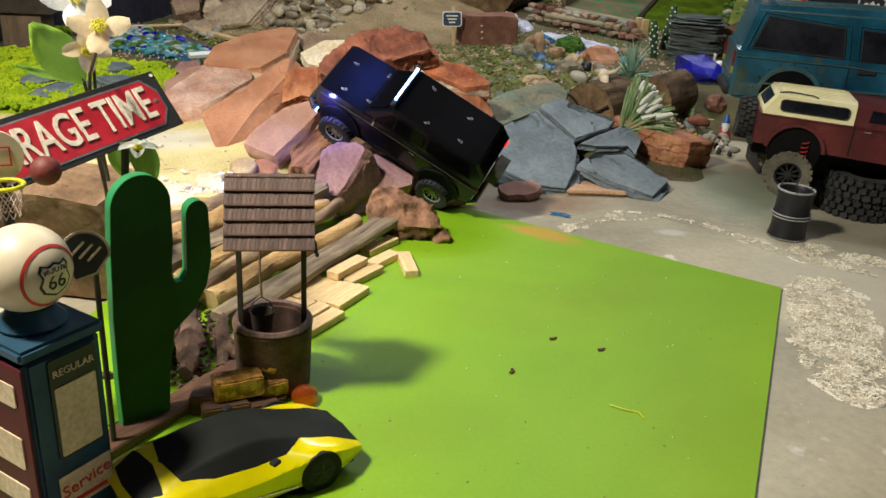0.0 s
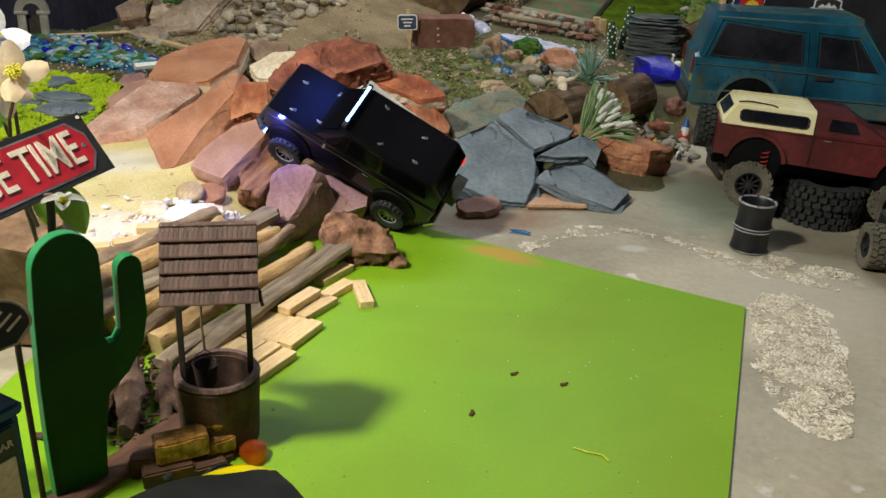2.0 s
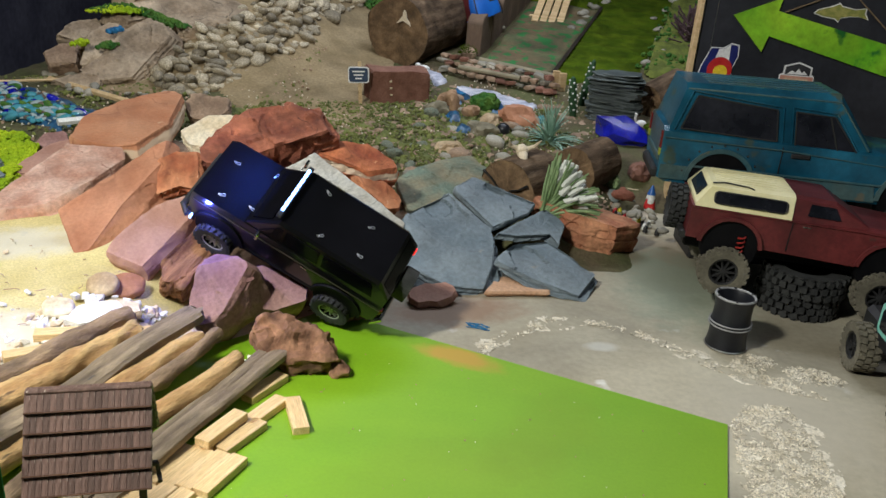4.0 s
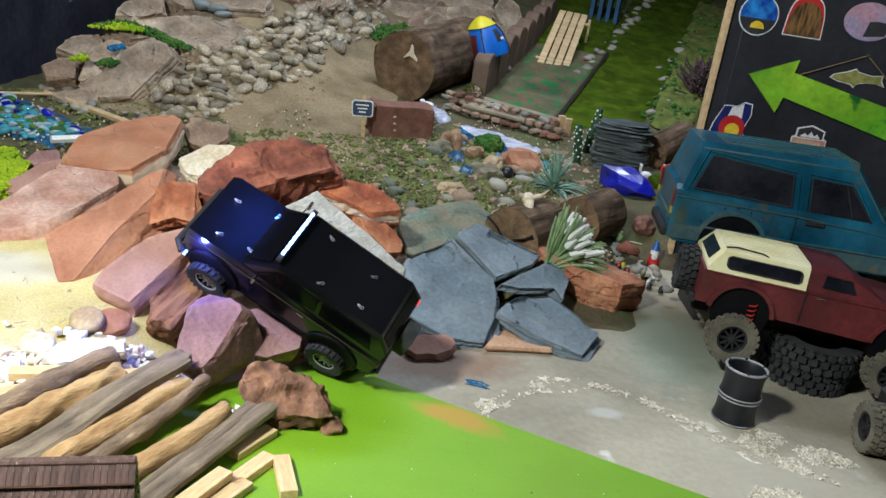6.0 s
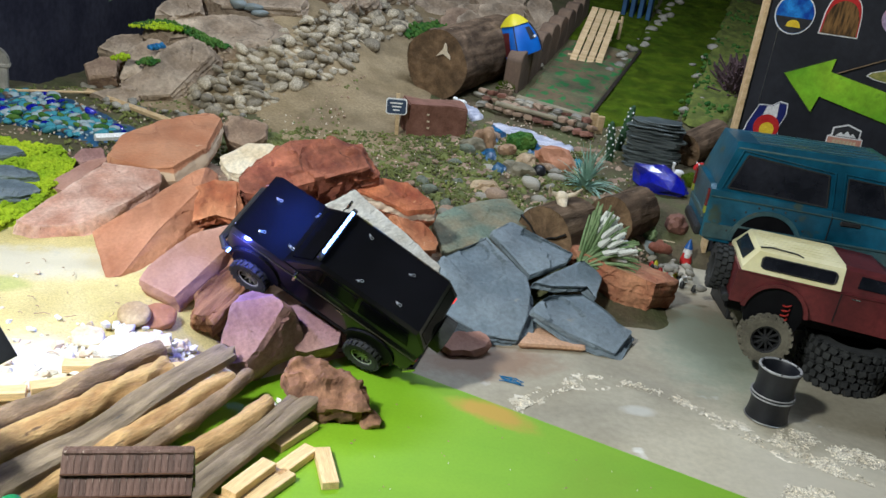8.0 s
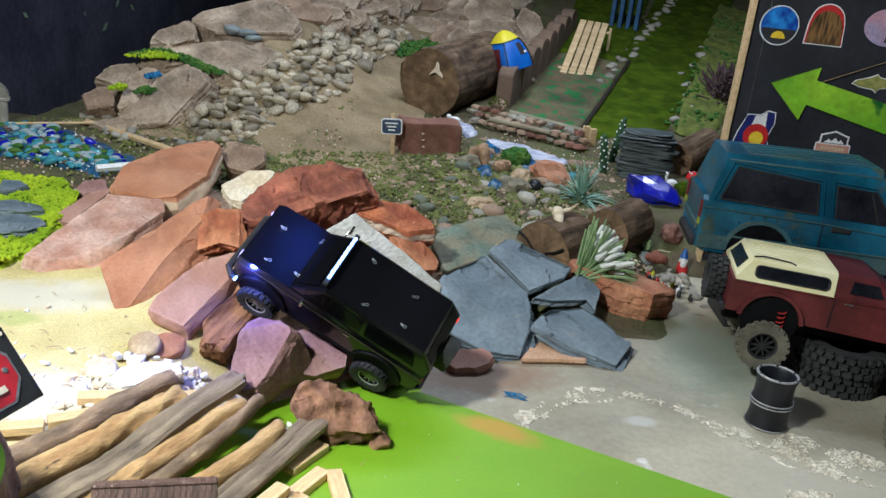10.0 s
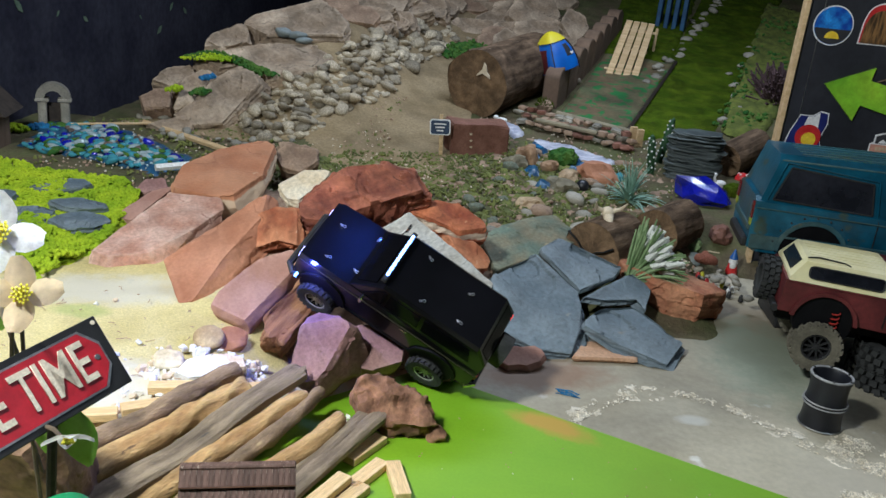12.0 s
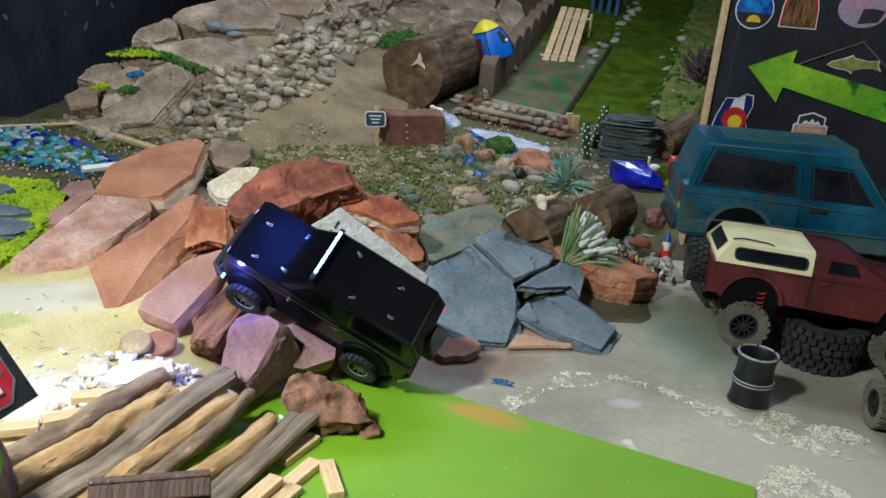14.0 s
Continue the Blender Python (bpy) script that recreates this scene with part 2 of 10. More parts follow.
M_brickred = mat("brick_red_stone", (0.30, 0.10, 0.05), (0.48, 0.23, 0.12), 9, 0.9, 0.8, fine=9, wear=0.25, stain=0.3, vein=(0.10, 0.035, 0.02))
M_strip = mat("layered_stone", (0.2, 0.075, 0.035), (0.52, 0.26, 0.13), 5, 0.85, 1.0, fine=9, stretch=(1.0, 9.0, 9.0), spread=0.3, wear=0.25, stain=0.25)
M_cream = mat("cream_stone", (0.62, 0.50, 0.32), (0.74, 0.66, 0.50), 9, 0.85, 0.5, wear=0.2, stain=0.15)
M_white = mat("white_stone", (0.58, 0.54, 0.45), (0.72, 0.70, 0.63), 5, 0.75, 0.4, fine=8, stretch=(1, 3, 1), c3=(0.50, 0.42, 0.28), spots=-0.1, wear=0.3, stain=0.18, vein=(0.28, 0.26, 0.22), band=(-0.06, -0.022, (0.55, 0.40, 0.16)))
M_purple = mat("purple_sandstone", (0.235, 0.12, 0.108), (0.345, 0.2, 0.178), 7, 0.88, 0.6, fine=14, wear=0.25, stain=0.28, vein=(0.10, 0.045, 0.045))
M_lava = mat("lava_stone", (0.125, 0.058, 0.032), (0.3, 0.155, 0.088), 26, 0.95, 1.0, fine=5, wear=0.25, stain=0.35)
M_slate = mat("slate", (0.105, 0.14, 0.168), (0.175, 0.213, 0.238), 6, 0.5, 0.7, fine=12, stretch=(1, 1, 4), c3=(0.25, 0.25, 0.225), spots=-0.06, wear=0.25, stain=0.28, vein=(0.05, 0.06, 0.07))
M_mossstone = mat("mossy_stone", (0.22, 0.19, 0.12), (0.13, 0.175, 0.135), 9, 0.9, 0.7, c3=(0.33, 0.28, 0.18), spots=-0.03, wear=0.25, stain=0.3, vein=(0.06, 0.06, 0.04))
M_tile = mat("clay_tile", (0.48, 0.28, 0.16), (0.56, 0.35, 0.22), 12, 0.85, 0.3)
M_rindrust = mat("rind_sandstone", (0.39, 0.155, 0.07), (0.5, 0.24, 0.125), 5, 0.8, 0.4, fine=18, c3=(0.56, 0.36, 0.22), spots=-0.06, grain=0.12, wear=0.25, stain=0.2, vein=(0.20, 0.06, 0.03), band=(-0.075, -0.020, (0.62, 0.47, 0.32)))
M_striped = mat("striped_red_stone", (0.25, 0.058, 0.026), (0.46, 0.155, 0.065), 12, 0.88, 0.9, fine=7, c3=(0.56, 0.28, 0.14), spots=-0.05, wear=0.25, stain=0.3, vein=(0.10, 0.03, 0.015), band=(-0.034, -0.014, (0.72, 0.58, 0.44)))
M_brown = mat("brown_stone", (0.20, 0.13, 0.085), (0.30, 0.21, 0.14), 10, 0.9, 0.6, wear=0.4, stain=0.3)
M_lime = mat("limestone", (0.235, 0.17, 0.11), (0.42, 0.33, 0.235), 6, 0.92, 1.0, fine=9, c3=(0.14, 0.105, 0.07), spots=-0.05, vary=0.15, wear=0.35, stain=0.4, vein=(0.08, 0.06, 0.04))
M_pebble = mat("river_pebble", (0.22, 0.205, 0.165), (0.34, 0.315, 0.255), 20, 0.7, 0.15, fine=8, vary=0.3)
M_blackpaint = mat("gloss_black_paint", (0.003, 0.003, 0.004), (0.005, 0.005, 0.007), 6, 0.30, 0.0, coat=0.6, grain=0.05)
M_blackpaint.node_tree.nodes["Principled BSDF"].inputs["Specular IOR Level"].default_value = 0.12
M_trimblack = mat("deep_black_plastic", (0.002, 0.002, 0.003), (0.004, 0.004, 0.005), 20, 0.6, 0.05)
M_trimblack.node_tree.nodes["Principled BSDF"].inputs["Specular IOR Level"].default_value = 0.15
M_blackplastic = mat("black_plastic", (0.012, 0.012, 0.013), (0.02, 0.02, 0.021), 20, 0.5, 0.1)
M_rubber = mat("rubber", (0.016, 0.017, 0.017), (0.03, 0.031, 0.03), 25, 0.85, 0.3)
M_dustrubber = mat("dusty_rubber", (0.10, 0.09, 0.065), (0.16, 0.145, 0.105), 18, 0.95, 0.4)
M_chrome = mat("chrome", (0.6, 0.6, 0.58), (0.72, 0.72, 0.7), 12, 0.2, 0.0, metal=1.0)
M_steel = mat("dull_steel", (0.35, 0.35, 0.34), (0.5, 0.5, 0.48), 15, 0.4, 0.1, metal=1.0)
# tinted window; its greyish and brown patches imitate reflections in the colour
M_reflectglass = mat("tinted_window_with_reflections", (0.008, 0.009, 0.013), (0.020, 0.021, 0.028), 7, 0.05, 0.0, c3=(0.05, 0.035, 0.03), spots=-0.07, stain=0.2)
M_darkglass = mat("dark_tinted_window", (0.002, 0.002, 0.003), (0.004, 0.004, 0.005), 4, 0.1, 0.0)
M_darkglass.node_tree.nodes["Principled BSDF"].inputs["Specular IOR Level"].default_value = 0.1
M_teal = mat("weathered_teal_paint", (0.007, 0.060, 0.108), (0.018, 0.125, 0.205), 4, 0.28, 0.1, fine=9, c3=(0.05, 0.075, 0.065), spots=0.0, spread=0.35, stain=0.5)
M_tealdust = mat("dusty_teal_paint", (0.028, 0.085, 0.105), (0.07, 0.11, 0.105), 6, 0.5, 0.15, fine=9, c3=(0.10, 0.10, 0.075), spots=-0.03, stain=0.3)
M_maroon = mat("weathered_maroon_paint", (0.085, 0.012, 0.014), (0.13, 0.022, 0.022), 7, 0.5, 0.15, fine=9, c3=(0.06, 0.03, 0.025), spots=-0.07, stain=0.25)
M_canopy = mat("cream_plastic", (0.66, 0.60, 0.32), (0.76, 0.71, 0.45), 9, 0.5, 0.1, c3=(0.50, 0.40, 0.16), spots=-0.11, grain=0.05)
M_boardblack = mat("chalkboard_black", (0.016, 0.017, 0.023), (0.027, 0.028, 0.036), 4, 0.5, 0.05, stain=0.2)
M_wood = mat("pale_wood", (0.55, 0.38, 0.19), (0.68, 0.50, 0.28), 6, 0.7, 0.25, stretch=(1, 8, 8), vary=0.12)
M_greypole = mat("weathered_pole", (0.15, 0.11, 0.07), (0.31, 0.24, 0.155), 9, 0.85, 0.7, stretch=(6, 6, 0.8), c3=(0.12, 0.10, 0.08), spots=-0.06, wear=0.3, stain=0.3)
M_bark = mat("bark", (0.055, 0.036, 0.022), (0.155, 0.105, 0.066), 12, 0.95, 1.0, stretch=(2.2, 2.2, 0.4), c3=(0.20, 0.155, 0.11), spots=-0.05, wear=0.4, stain=0.35)
M_endgrain = mat("cut_log_end", (0.11, 0.068, 0.034), (0.22, 0.14, 0.075), 14, 0.95, 1.0, wear=0.4, stain=0.3)
M_wall = mat("black_cloth_wall", (0.026, 0.026, 0.038), (0.042, 0.042, 0.056), 3, 0.9, 0.2)
M_plaster = mat("dark_bare_wall", (0.03, 0.03, 0.032), (0.045, 0.044, 0.046), 2, 0.95, 0.1)
for m in (M_bark, M_ground, M_path, M_moss, M_darkmoss):
    m.node_tree.nodes["Principled BSDF"].inputs["Specular IOR Level"].default_value = 0.18
for m in (M_plaster, M_wall):
    m.node_tree.nodes["Principled BSDF"].inputs["Specular IOR Level"].default_value = 0.05


# ---- mesh tools ----
def part(name, bm, material, parent=None, label="", smooth=False, angle=0.6):
    me = bpy.data.meshes.new(name)
    bmesh.ops.recalc_face_normals(bm, faces=bm.faces)
    bm.to_mesh(me)
    bm.free()
    me.materials.append(material)
    for f in me.polygons:
        f.use_smooth = smooth
    if smooth:
        me.set_sharp_from_angle(angle=angle)
    ob = new(name, me)
    ob.parent = parent
    return tagged(ob, label)


def thing(name, m, label, category, group="", kind=""):
    ob = new(name)
    ob.empty_display_size = 0.03
    ob.matrix_world = m
    return tagged(ob, label, category, group, kind)


def box(bm, size, at=(0, 0, 0), turn=(0, 0, 0), bevel=0.0, seg=1):
    made = bmesh.ops.create_cube(bm, size=1.0, matrix=pose(*at, *turn) @ Matrix.Diagonal((*size, 1)))["verts"]
    if bevel:
        edges = list({e for v in made for e in v.link_edges})
        bmesh.ops.bevel(bm, geom=edges, offset=bevel, segments=seg, affect="EDGES", clamp_overlap=True)
    return made


def cyl(bm, r1, r2, depth, m=Matrix(), seg=20, caps=True):
    return bmesh.ops.create_cone(bm, cap_ends=caps, segments=seg, radius1=r1, radius2=r2, depth=depth, matrix=m)["verts"]


def ball(bm, r, at=(0, 0, 0), scale=(1, 1, 1), seg=16):
    return bmesh.ops.create_uvsphere(bm, u_segments=seg, v_segments=max(6, seg // 2), radius=r, matrix=pose(*at) @ Matrix.Diagonal((*scale, 1)))["verts"]


def lathe(bm, profile, seg=28, m=Matrix()):
    """Turns (radius, height) pairs round z; the ends close where the radius is 0."""
    rings = []
    for r, z in profile:
        rings.append([bm.verts.new(m @ Vector((r * math.cos(a), r * math.sin(a), z))) for a in (2 * math.pi * k / seg for k in range(seg))] if r > 1e-6 else [bm.verts.new(m @ Vector((0, 0, z)))])
    for a, b in zip(rings, rings[1:]):
        for k in range(seg):
            q = [a[k % len(a)], a[(k + 1) % len(a)], b[(k + 1) % len(b)], b[k % len(b)]]
            q = list(dict.fromkeys(q))
            if len(q) > 2:
                bm.faces.new(q)
    return bm


def tube(bm, points, radii, seg=8, rough=0.0, seed=0.0):
    """A round bar along points, with a radius for each."""
    pts = [Vector(p) for p in points]
    rings = []
    for i, p in enumerate(pts):
        d = (pts[min(i + 1, len(pts) - 1)] - pts[max(i - 1, 0)]).normalized()
        side = d.cross(Vector((0.13, 0.27, 1))).normalized()
        other = d.cross(side)
        r = radii[min(i, len(radii) - 1)]
        ring = []
        for k in range(seg):
            a = 2 * math.pi * k / seg
            v = side * math.cos(a) + other * math.sin(a)
            w = r * (1 + rough * noise.noise(p * 25 + v * 1.2 + Vector((seed, 0, 0))))
            ring.append(bm.verts.new(p + v * w))
        rings.append(ring)
    for a, b in zip(rings, rings[1:]):
        for k in range(seg):
            bm.faces.new((a[k], a[(k + 1) % seg], b[(k + 1) % seg], b[k]))
    bm.faces.new(rings[0][::-1])
    bm.faces.new(rings[-1])
    return bm


def prism(bm, outline, depth, m=Matrix(), bevel=0.0, seg=1):
    """An outline in x, z drawn out along y, centred."""
    low = [bm.verts.new(m @ Vector((x, -depth / 2, z))) for x, z in outline]
    high = [bm.verts.new(m @ Vector((x, depth / 2, z))) for x, z in outline]
    faces = [bm.faces.new(low), bm.faces.new(high[::-1])]
    for k in range(len(low)):
        j = (k + 1) % len(low)
        faces.append(bm.faces.new((low[j], low[k], high[k], high[j])))
    if bevel:
        bmesh.ops.recalc_face_normals(bm, faces=faces)
        bmesh.ops.bevel(bm, geom=list({e for f in faces for e in f.edges}), offset=bevel, segments=seg, affect="EDGES", clamp_overlap=True)
    return bm


def facing(normal):
    """The turn whose z is the normal and whose x is level."""
    n = Vector(normal).normalized()
    u = Vector((0, 0, 1)).cross(n)
    u = u.normalized() if u.length > 1e-4 else Vector((1, 0, 0))
    return Matrix((u, n.cross(u), n)).transposed().to_4x4()


rock_count = [0]


# per stone: chiselled facet depth, facet size, layering on the sides, knocked-off corners
STONE = {
    "rust_sandstone": (0.05, 0.10, 0.003, 3), "rind_sandstone": (0.035, 0.14, 0.004, 3), "pink_sandstone": (0.10, 0.09, 0.003, 3), "mauve_sandstone": (0.05, 0.12, 0.002, 3),
    "red_sandstone": (0.42, 0.050, 0.004, 4), "striped_red_stone": (0.16, 0.06, 0.003, 3), "orange_stone": (0.30, 0.045, 0.010, 2), "brick_red_stone": (0.15, 0.07, 0.003, 2),
    "layered_stone": (0.10, 0.06, 0.002, 1), "purple_sandstone": (0.13, 0.07, 0.002, 6), "lava_stone": (0.34, 0.035, 0.002, 5), "limestone": (0.26, 0.08, 0.006, 4),
    "brown_stone": (0.2, 0.06, 0.003, 5), "slate": (0.05, 0.09, 0.006, 2), "mossy_stone": (0.15, 0.07, 0.003, 4), "clay_tile": (0.03, 0.06, 0.0, 1), "white_stone": (0.05, 0.10, 0.003, 2), "cream_stone": (0.12, 0.06, 0.003, 4),
}


def rock(name, at, normal, outline, thick, material, label="", category="rock", group="rock pile", skirt=(0.0, 0.0), splits=(), cuts=5, spin=0.0):
    """A broken stone whose flattest face looks along the normal; skirt: how far its foot stands out past that face; splits: (normal, depth) of large broken faces; spin: the turn of its grain."""
    rock_count[0] += 1
    seed = rock_count[0] * 3.7
    if spin:
        outline = [(u * math.cos(radians(spin)) + v * math.sin(radians(spin)), v * math.cos(radians(spin)) - u * math.sin(radians(spin))) for u, v in outline]
    bm = bmesh.new()
    area = max(abs(u) for u, v in outline) + max(abs(v) for u, v in outline)
    lip = min(0.0025, 0.014 * area)
    chisel, facet, layers, breaks = STONE.get(material.name, (0.1, 0.07, 0.002, 3))
    off = Vector((seed, seed * 0.7, 0))

    def ring(grow, z, shift):
        out = []
        for u, v in outline:
            r = math.hypot(u, v) or 1
            k = max(0.2, (r + grow) / r)
            out.append(bm.verts.new((u * k + skirt[0] * shift, v * k + skirt[1] * shift, z + 0.10 * thick * noise.noise(Vector((u * 9, v * 9, seed))) * (z < -lip))))
        return out

    rings = [ring(-lip, 0.0, 0), ring(0, -lip, 0.02), ring(lip, -thick * 0.5, 0.6), ring(-0.05 * area, -thick, 1)]
    for a, b in zip(rings, rings[1:]):
        for k in range(len(a)):
            bm.faces.new((a[k], b[k], b[(k + 1) % len(b)], a[(k + 1) % len(a)]))
    bm.faces.new(rings[0])
    bm.faces.new(rings[-1][::-1])
    bmesh.ops.triangulate(bm, faces=bm.faces)
    bmesh.ops.recalc_face_normals(bm, faces=bm.faces)
    # knock corners off along flat planes
    chip = random.Random(rock_count[0] * 7)
    planes = [(Vector(n).normalized(), deep) for n, deep in splits]
    for k in range(breaks):
        a, c = k * 2.4 + chip.uniform(-0.6, 0.6), chip.uniform(0.25, 0.7)
        planes.append((Vector((math.cos(a) * math.sqrt(1 - c * c), math.sin(a) * math.sqrt(1 - c * c), c)), chip.uniform(0.02, 0.075) * min(area, 4 * thick)))
    for n, deep in planes:
        reach = max(v.co.dot(n) for v in bm.verts)
        cut = bmesh.ops.bisect_plane(bm, geom=bm.verts[:] + bm.edges[:] + bm.faces[:], plane_co=n * (reach - deep), plane_no=n, clear_outer=True)
        rim = [e for e in cut["geom_cut"] if isinstance(e, bmesh.types.BMEdge)]
        if rim:
            bmesh.ops.edgeloop_fill(bm, edges=rim)
    bmesh.ops.triangulate(bm, faces=bm.faces)
    bmesh.ops.recalc_face_normals(bm, faces=bm.faces)
    for _ in range(cuts):
        bmesh.ops.subdivide_edges(bm, edges=[e for e in bm.edges if e.calc_length() > 0.012], cuts=1, use_grid_fill=False)
        bmesh.ops.triangulate(bm, faces=[f for f in bm.faces if len(f.verts) > 3])
    bm.normal_update()
    small = min(1.0, area / 0.16)
    moves = []
    for v in bm.verts:
        p, n = v.co, v.normal
        side = 1 - abs(n.z)
        q = p + noise.noise_vector(p * 18 + off) * 0.012
        cell = noise.voronoi(q / facet + off)[1][0]
        tilt = noise.noise_vector(cell * 5.3)
        d = chisel * (q + off * facet - cell * facet).dot(tilt) * (0.55 + 0.9 * side) * small
        d += 0.0022 * small * noise.noise(p * 22 + off) + 0.0014 * small * noise.noise(p * 60 + off)
        d += layers * side * small * (noise.cell(Vector((3 * p.x, 3 * p.y, p.z * 110 + seed))) - 0.3)
        w = n * d
        if material.name == "layered_stone":
            w += n * 0.030 * (abs(noise.noise(Vector((p.x * 4, p.y * 44 + 4 * p.x, p.z * 44)) + off)) - 0.3)
        if material.name == "slate":
            w -= Vector((0, 0, 0.007)) * (n.z > 0.5) * ((noise.noise(Vector((p.x * 5, p.y * 5, seed)) ) > 0.24) + (noise.noise(Vector((p.x * 7, p.y * 7, seed + 9))) > 0.34))
        if material.name == "lava_stone":
            w += n * (0.010 * noise.noise(p * 24 + off) + 0.006 * noise.noise(p * 55 + off))
        if material.name in ("red_sandstone", "lava_stone", "striped_red_stone", "brick_red_stone"):
            w -= n * 0.009 * small * max(0.0, 0.35 - 2.0 * abs(noise.noise(Vector((p.x * 7, p.y * 16, p.z * 16)) + off * 3)))
        moves.append(w)
    for v, w in zip(bm.verts, moves):
        v.co += w
    ob = part(name, bm, material, None, smooth=True, angle=0.38)
    ob.matrix_world = Matrix.Translation(at) @ facing(normal) @ Matrix.Rotation(radians(spin), 4, "Z")
    return tagged(ob, label or "weathered piece of sandstone lying on the rock pile", category, group)


# ---- the place: floor, ground, walls ----
def step(a, b, x):
    t = min(1.0, max(0.0, (x - a) / (b - a)))
    return t * t * (3 - 2 * t)


def along(x, xs, zs):
    if x <= xs[0]:
        return zs[0]
    for a, b, p, q in zip(xs, xs[1:], zs, zs[1:]):
        if x <= b:
            return p + (q - p) * (x - a) / (b - a)
    return zs[-1]


def height(x, y):
    """The lie of the landscape on the garage floor."""
    back = along(y, (2.9, 3.3, 3.7, 4.4, 5.0, 6.0, 7.5, 9.0), (-0.02, 0.06, 0.10, 0.15, 0.24, 0.42, 0.72, 1.05))
    left = along(y, (1.75, 1.85, 2.4, 2.8, 3.2, 3.7), (-0.02, 0.05, 0.075, 0.085, 0.11, 0.12))
    z = max(back, -0.02 + (left + 0.02) * (1 - step(-0.42, -0.22, x + 0.25 * (2.2 - y) * (y < 2.2))))
    pile = 0.13 * math.exp(-(((x + 0.30) / 0.30) ** 2 + ((y - 3.05) / 0.30) ** 2)) + 0.07 * math.exp(-(((x - 0.45) / 0.22) ** 2 + ((y - 3.15) / 0.16) ** 2))
    far = 1 - step(0.82, 1.0, x) * (1 - step(3.5, 3.9, y))
    west = 0.30 * math.exp(-(((x + 0.80) / 0.40) ** 2)) * step(4.1, 5.3, y)
    z *= 1 - 0.85 * step(-1.15, -1.6, x) * step(4.25, 4.8, y)
    return -0.02 + (max(z, -0.02) + pile + west + 0.02) * far


def slab_of(name, size, at, material, label, category):
    bm = bmesh.new()
    box(bm, size, at)
    return tagged(part(name, bm, material), label, category, kind="structure")


slab_of("floor", (6.7, 11.2, 0.1), (0.9, 3.6, -0.05), M_concrete, "stained grey concrete garage floor", "floor")
slab_of("wall_west", (0.1, 11.2, 2.9), (-2.02, 3.6, 1.35), M_wall, "black cloth hung over the garage wall", "wall")
slab_of("wall_east", (0.1, 11.0, 2.9), (4.15, 3.6, 1.35), M_plaster, "plain grey garage wall", "wall")
slab_of("wall_north", (6.4, 0.1, 2.9), (0.9, 9.15, 1.35), M_wall, "black cloth hung over the end wall", "wall")
slab_of("wall_south", (6.4, 0.1, 2.9), (0.9, -1.95, 1.35), M_plaster, "plain grey garage wall", "wall")
slab_of("ceiling", (6.4, 11.2, 0.1), (0.9, 3.6, 2.85), M_plaster, "plain garage ceiling", "ceiling")

# landscape sheet
bm = bmesh.new()
xs, ys = np.arange(-1.97, 2.6, 0.03), np.arange(1.6, 9.11, 0.03)
grid = [[bm.verts.new((x, y, height(x, y) + (0.006 * noise.noise(Vector((x * 14, y * 14, 0))) + 0.014 * noise.noise(Vector((x * 4, y * 4, 3)))) * (height(x, y) > 0.0))) for x in xs] for y in ys]
for r0, r1 in zip(grid, grid[1:]):
    for k in range(len(xs) - 1):
        q = (r0[k], r0[k + 1], r1[k + 1], r1[k])
        if max(v.co.z for v in q) > -0.015:
            bm.faces.new(q)
bmesh.ops.delete(bm, geom=[v for v in bm.verts if not v.link_faces], context="VERTS")
tagged(part("ground", bm, M_ground, smooth=True, angle=3), "mossy soil of the miniature landscape", "ground", kind="structure")


def inside(x, y, outline):
    odd = False
    for (x0, y0), (x1, y1) in zip(outline, outline[1:] + outline[:1]):
        if (y0 > y) != (y1 > y) and x < x0 + (y - y0) * (x1 - x0) / (y1 - y0):
            odd = not odd
    return odd


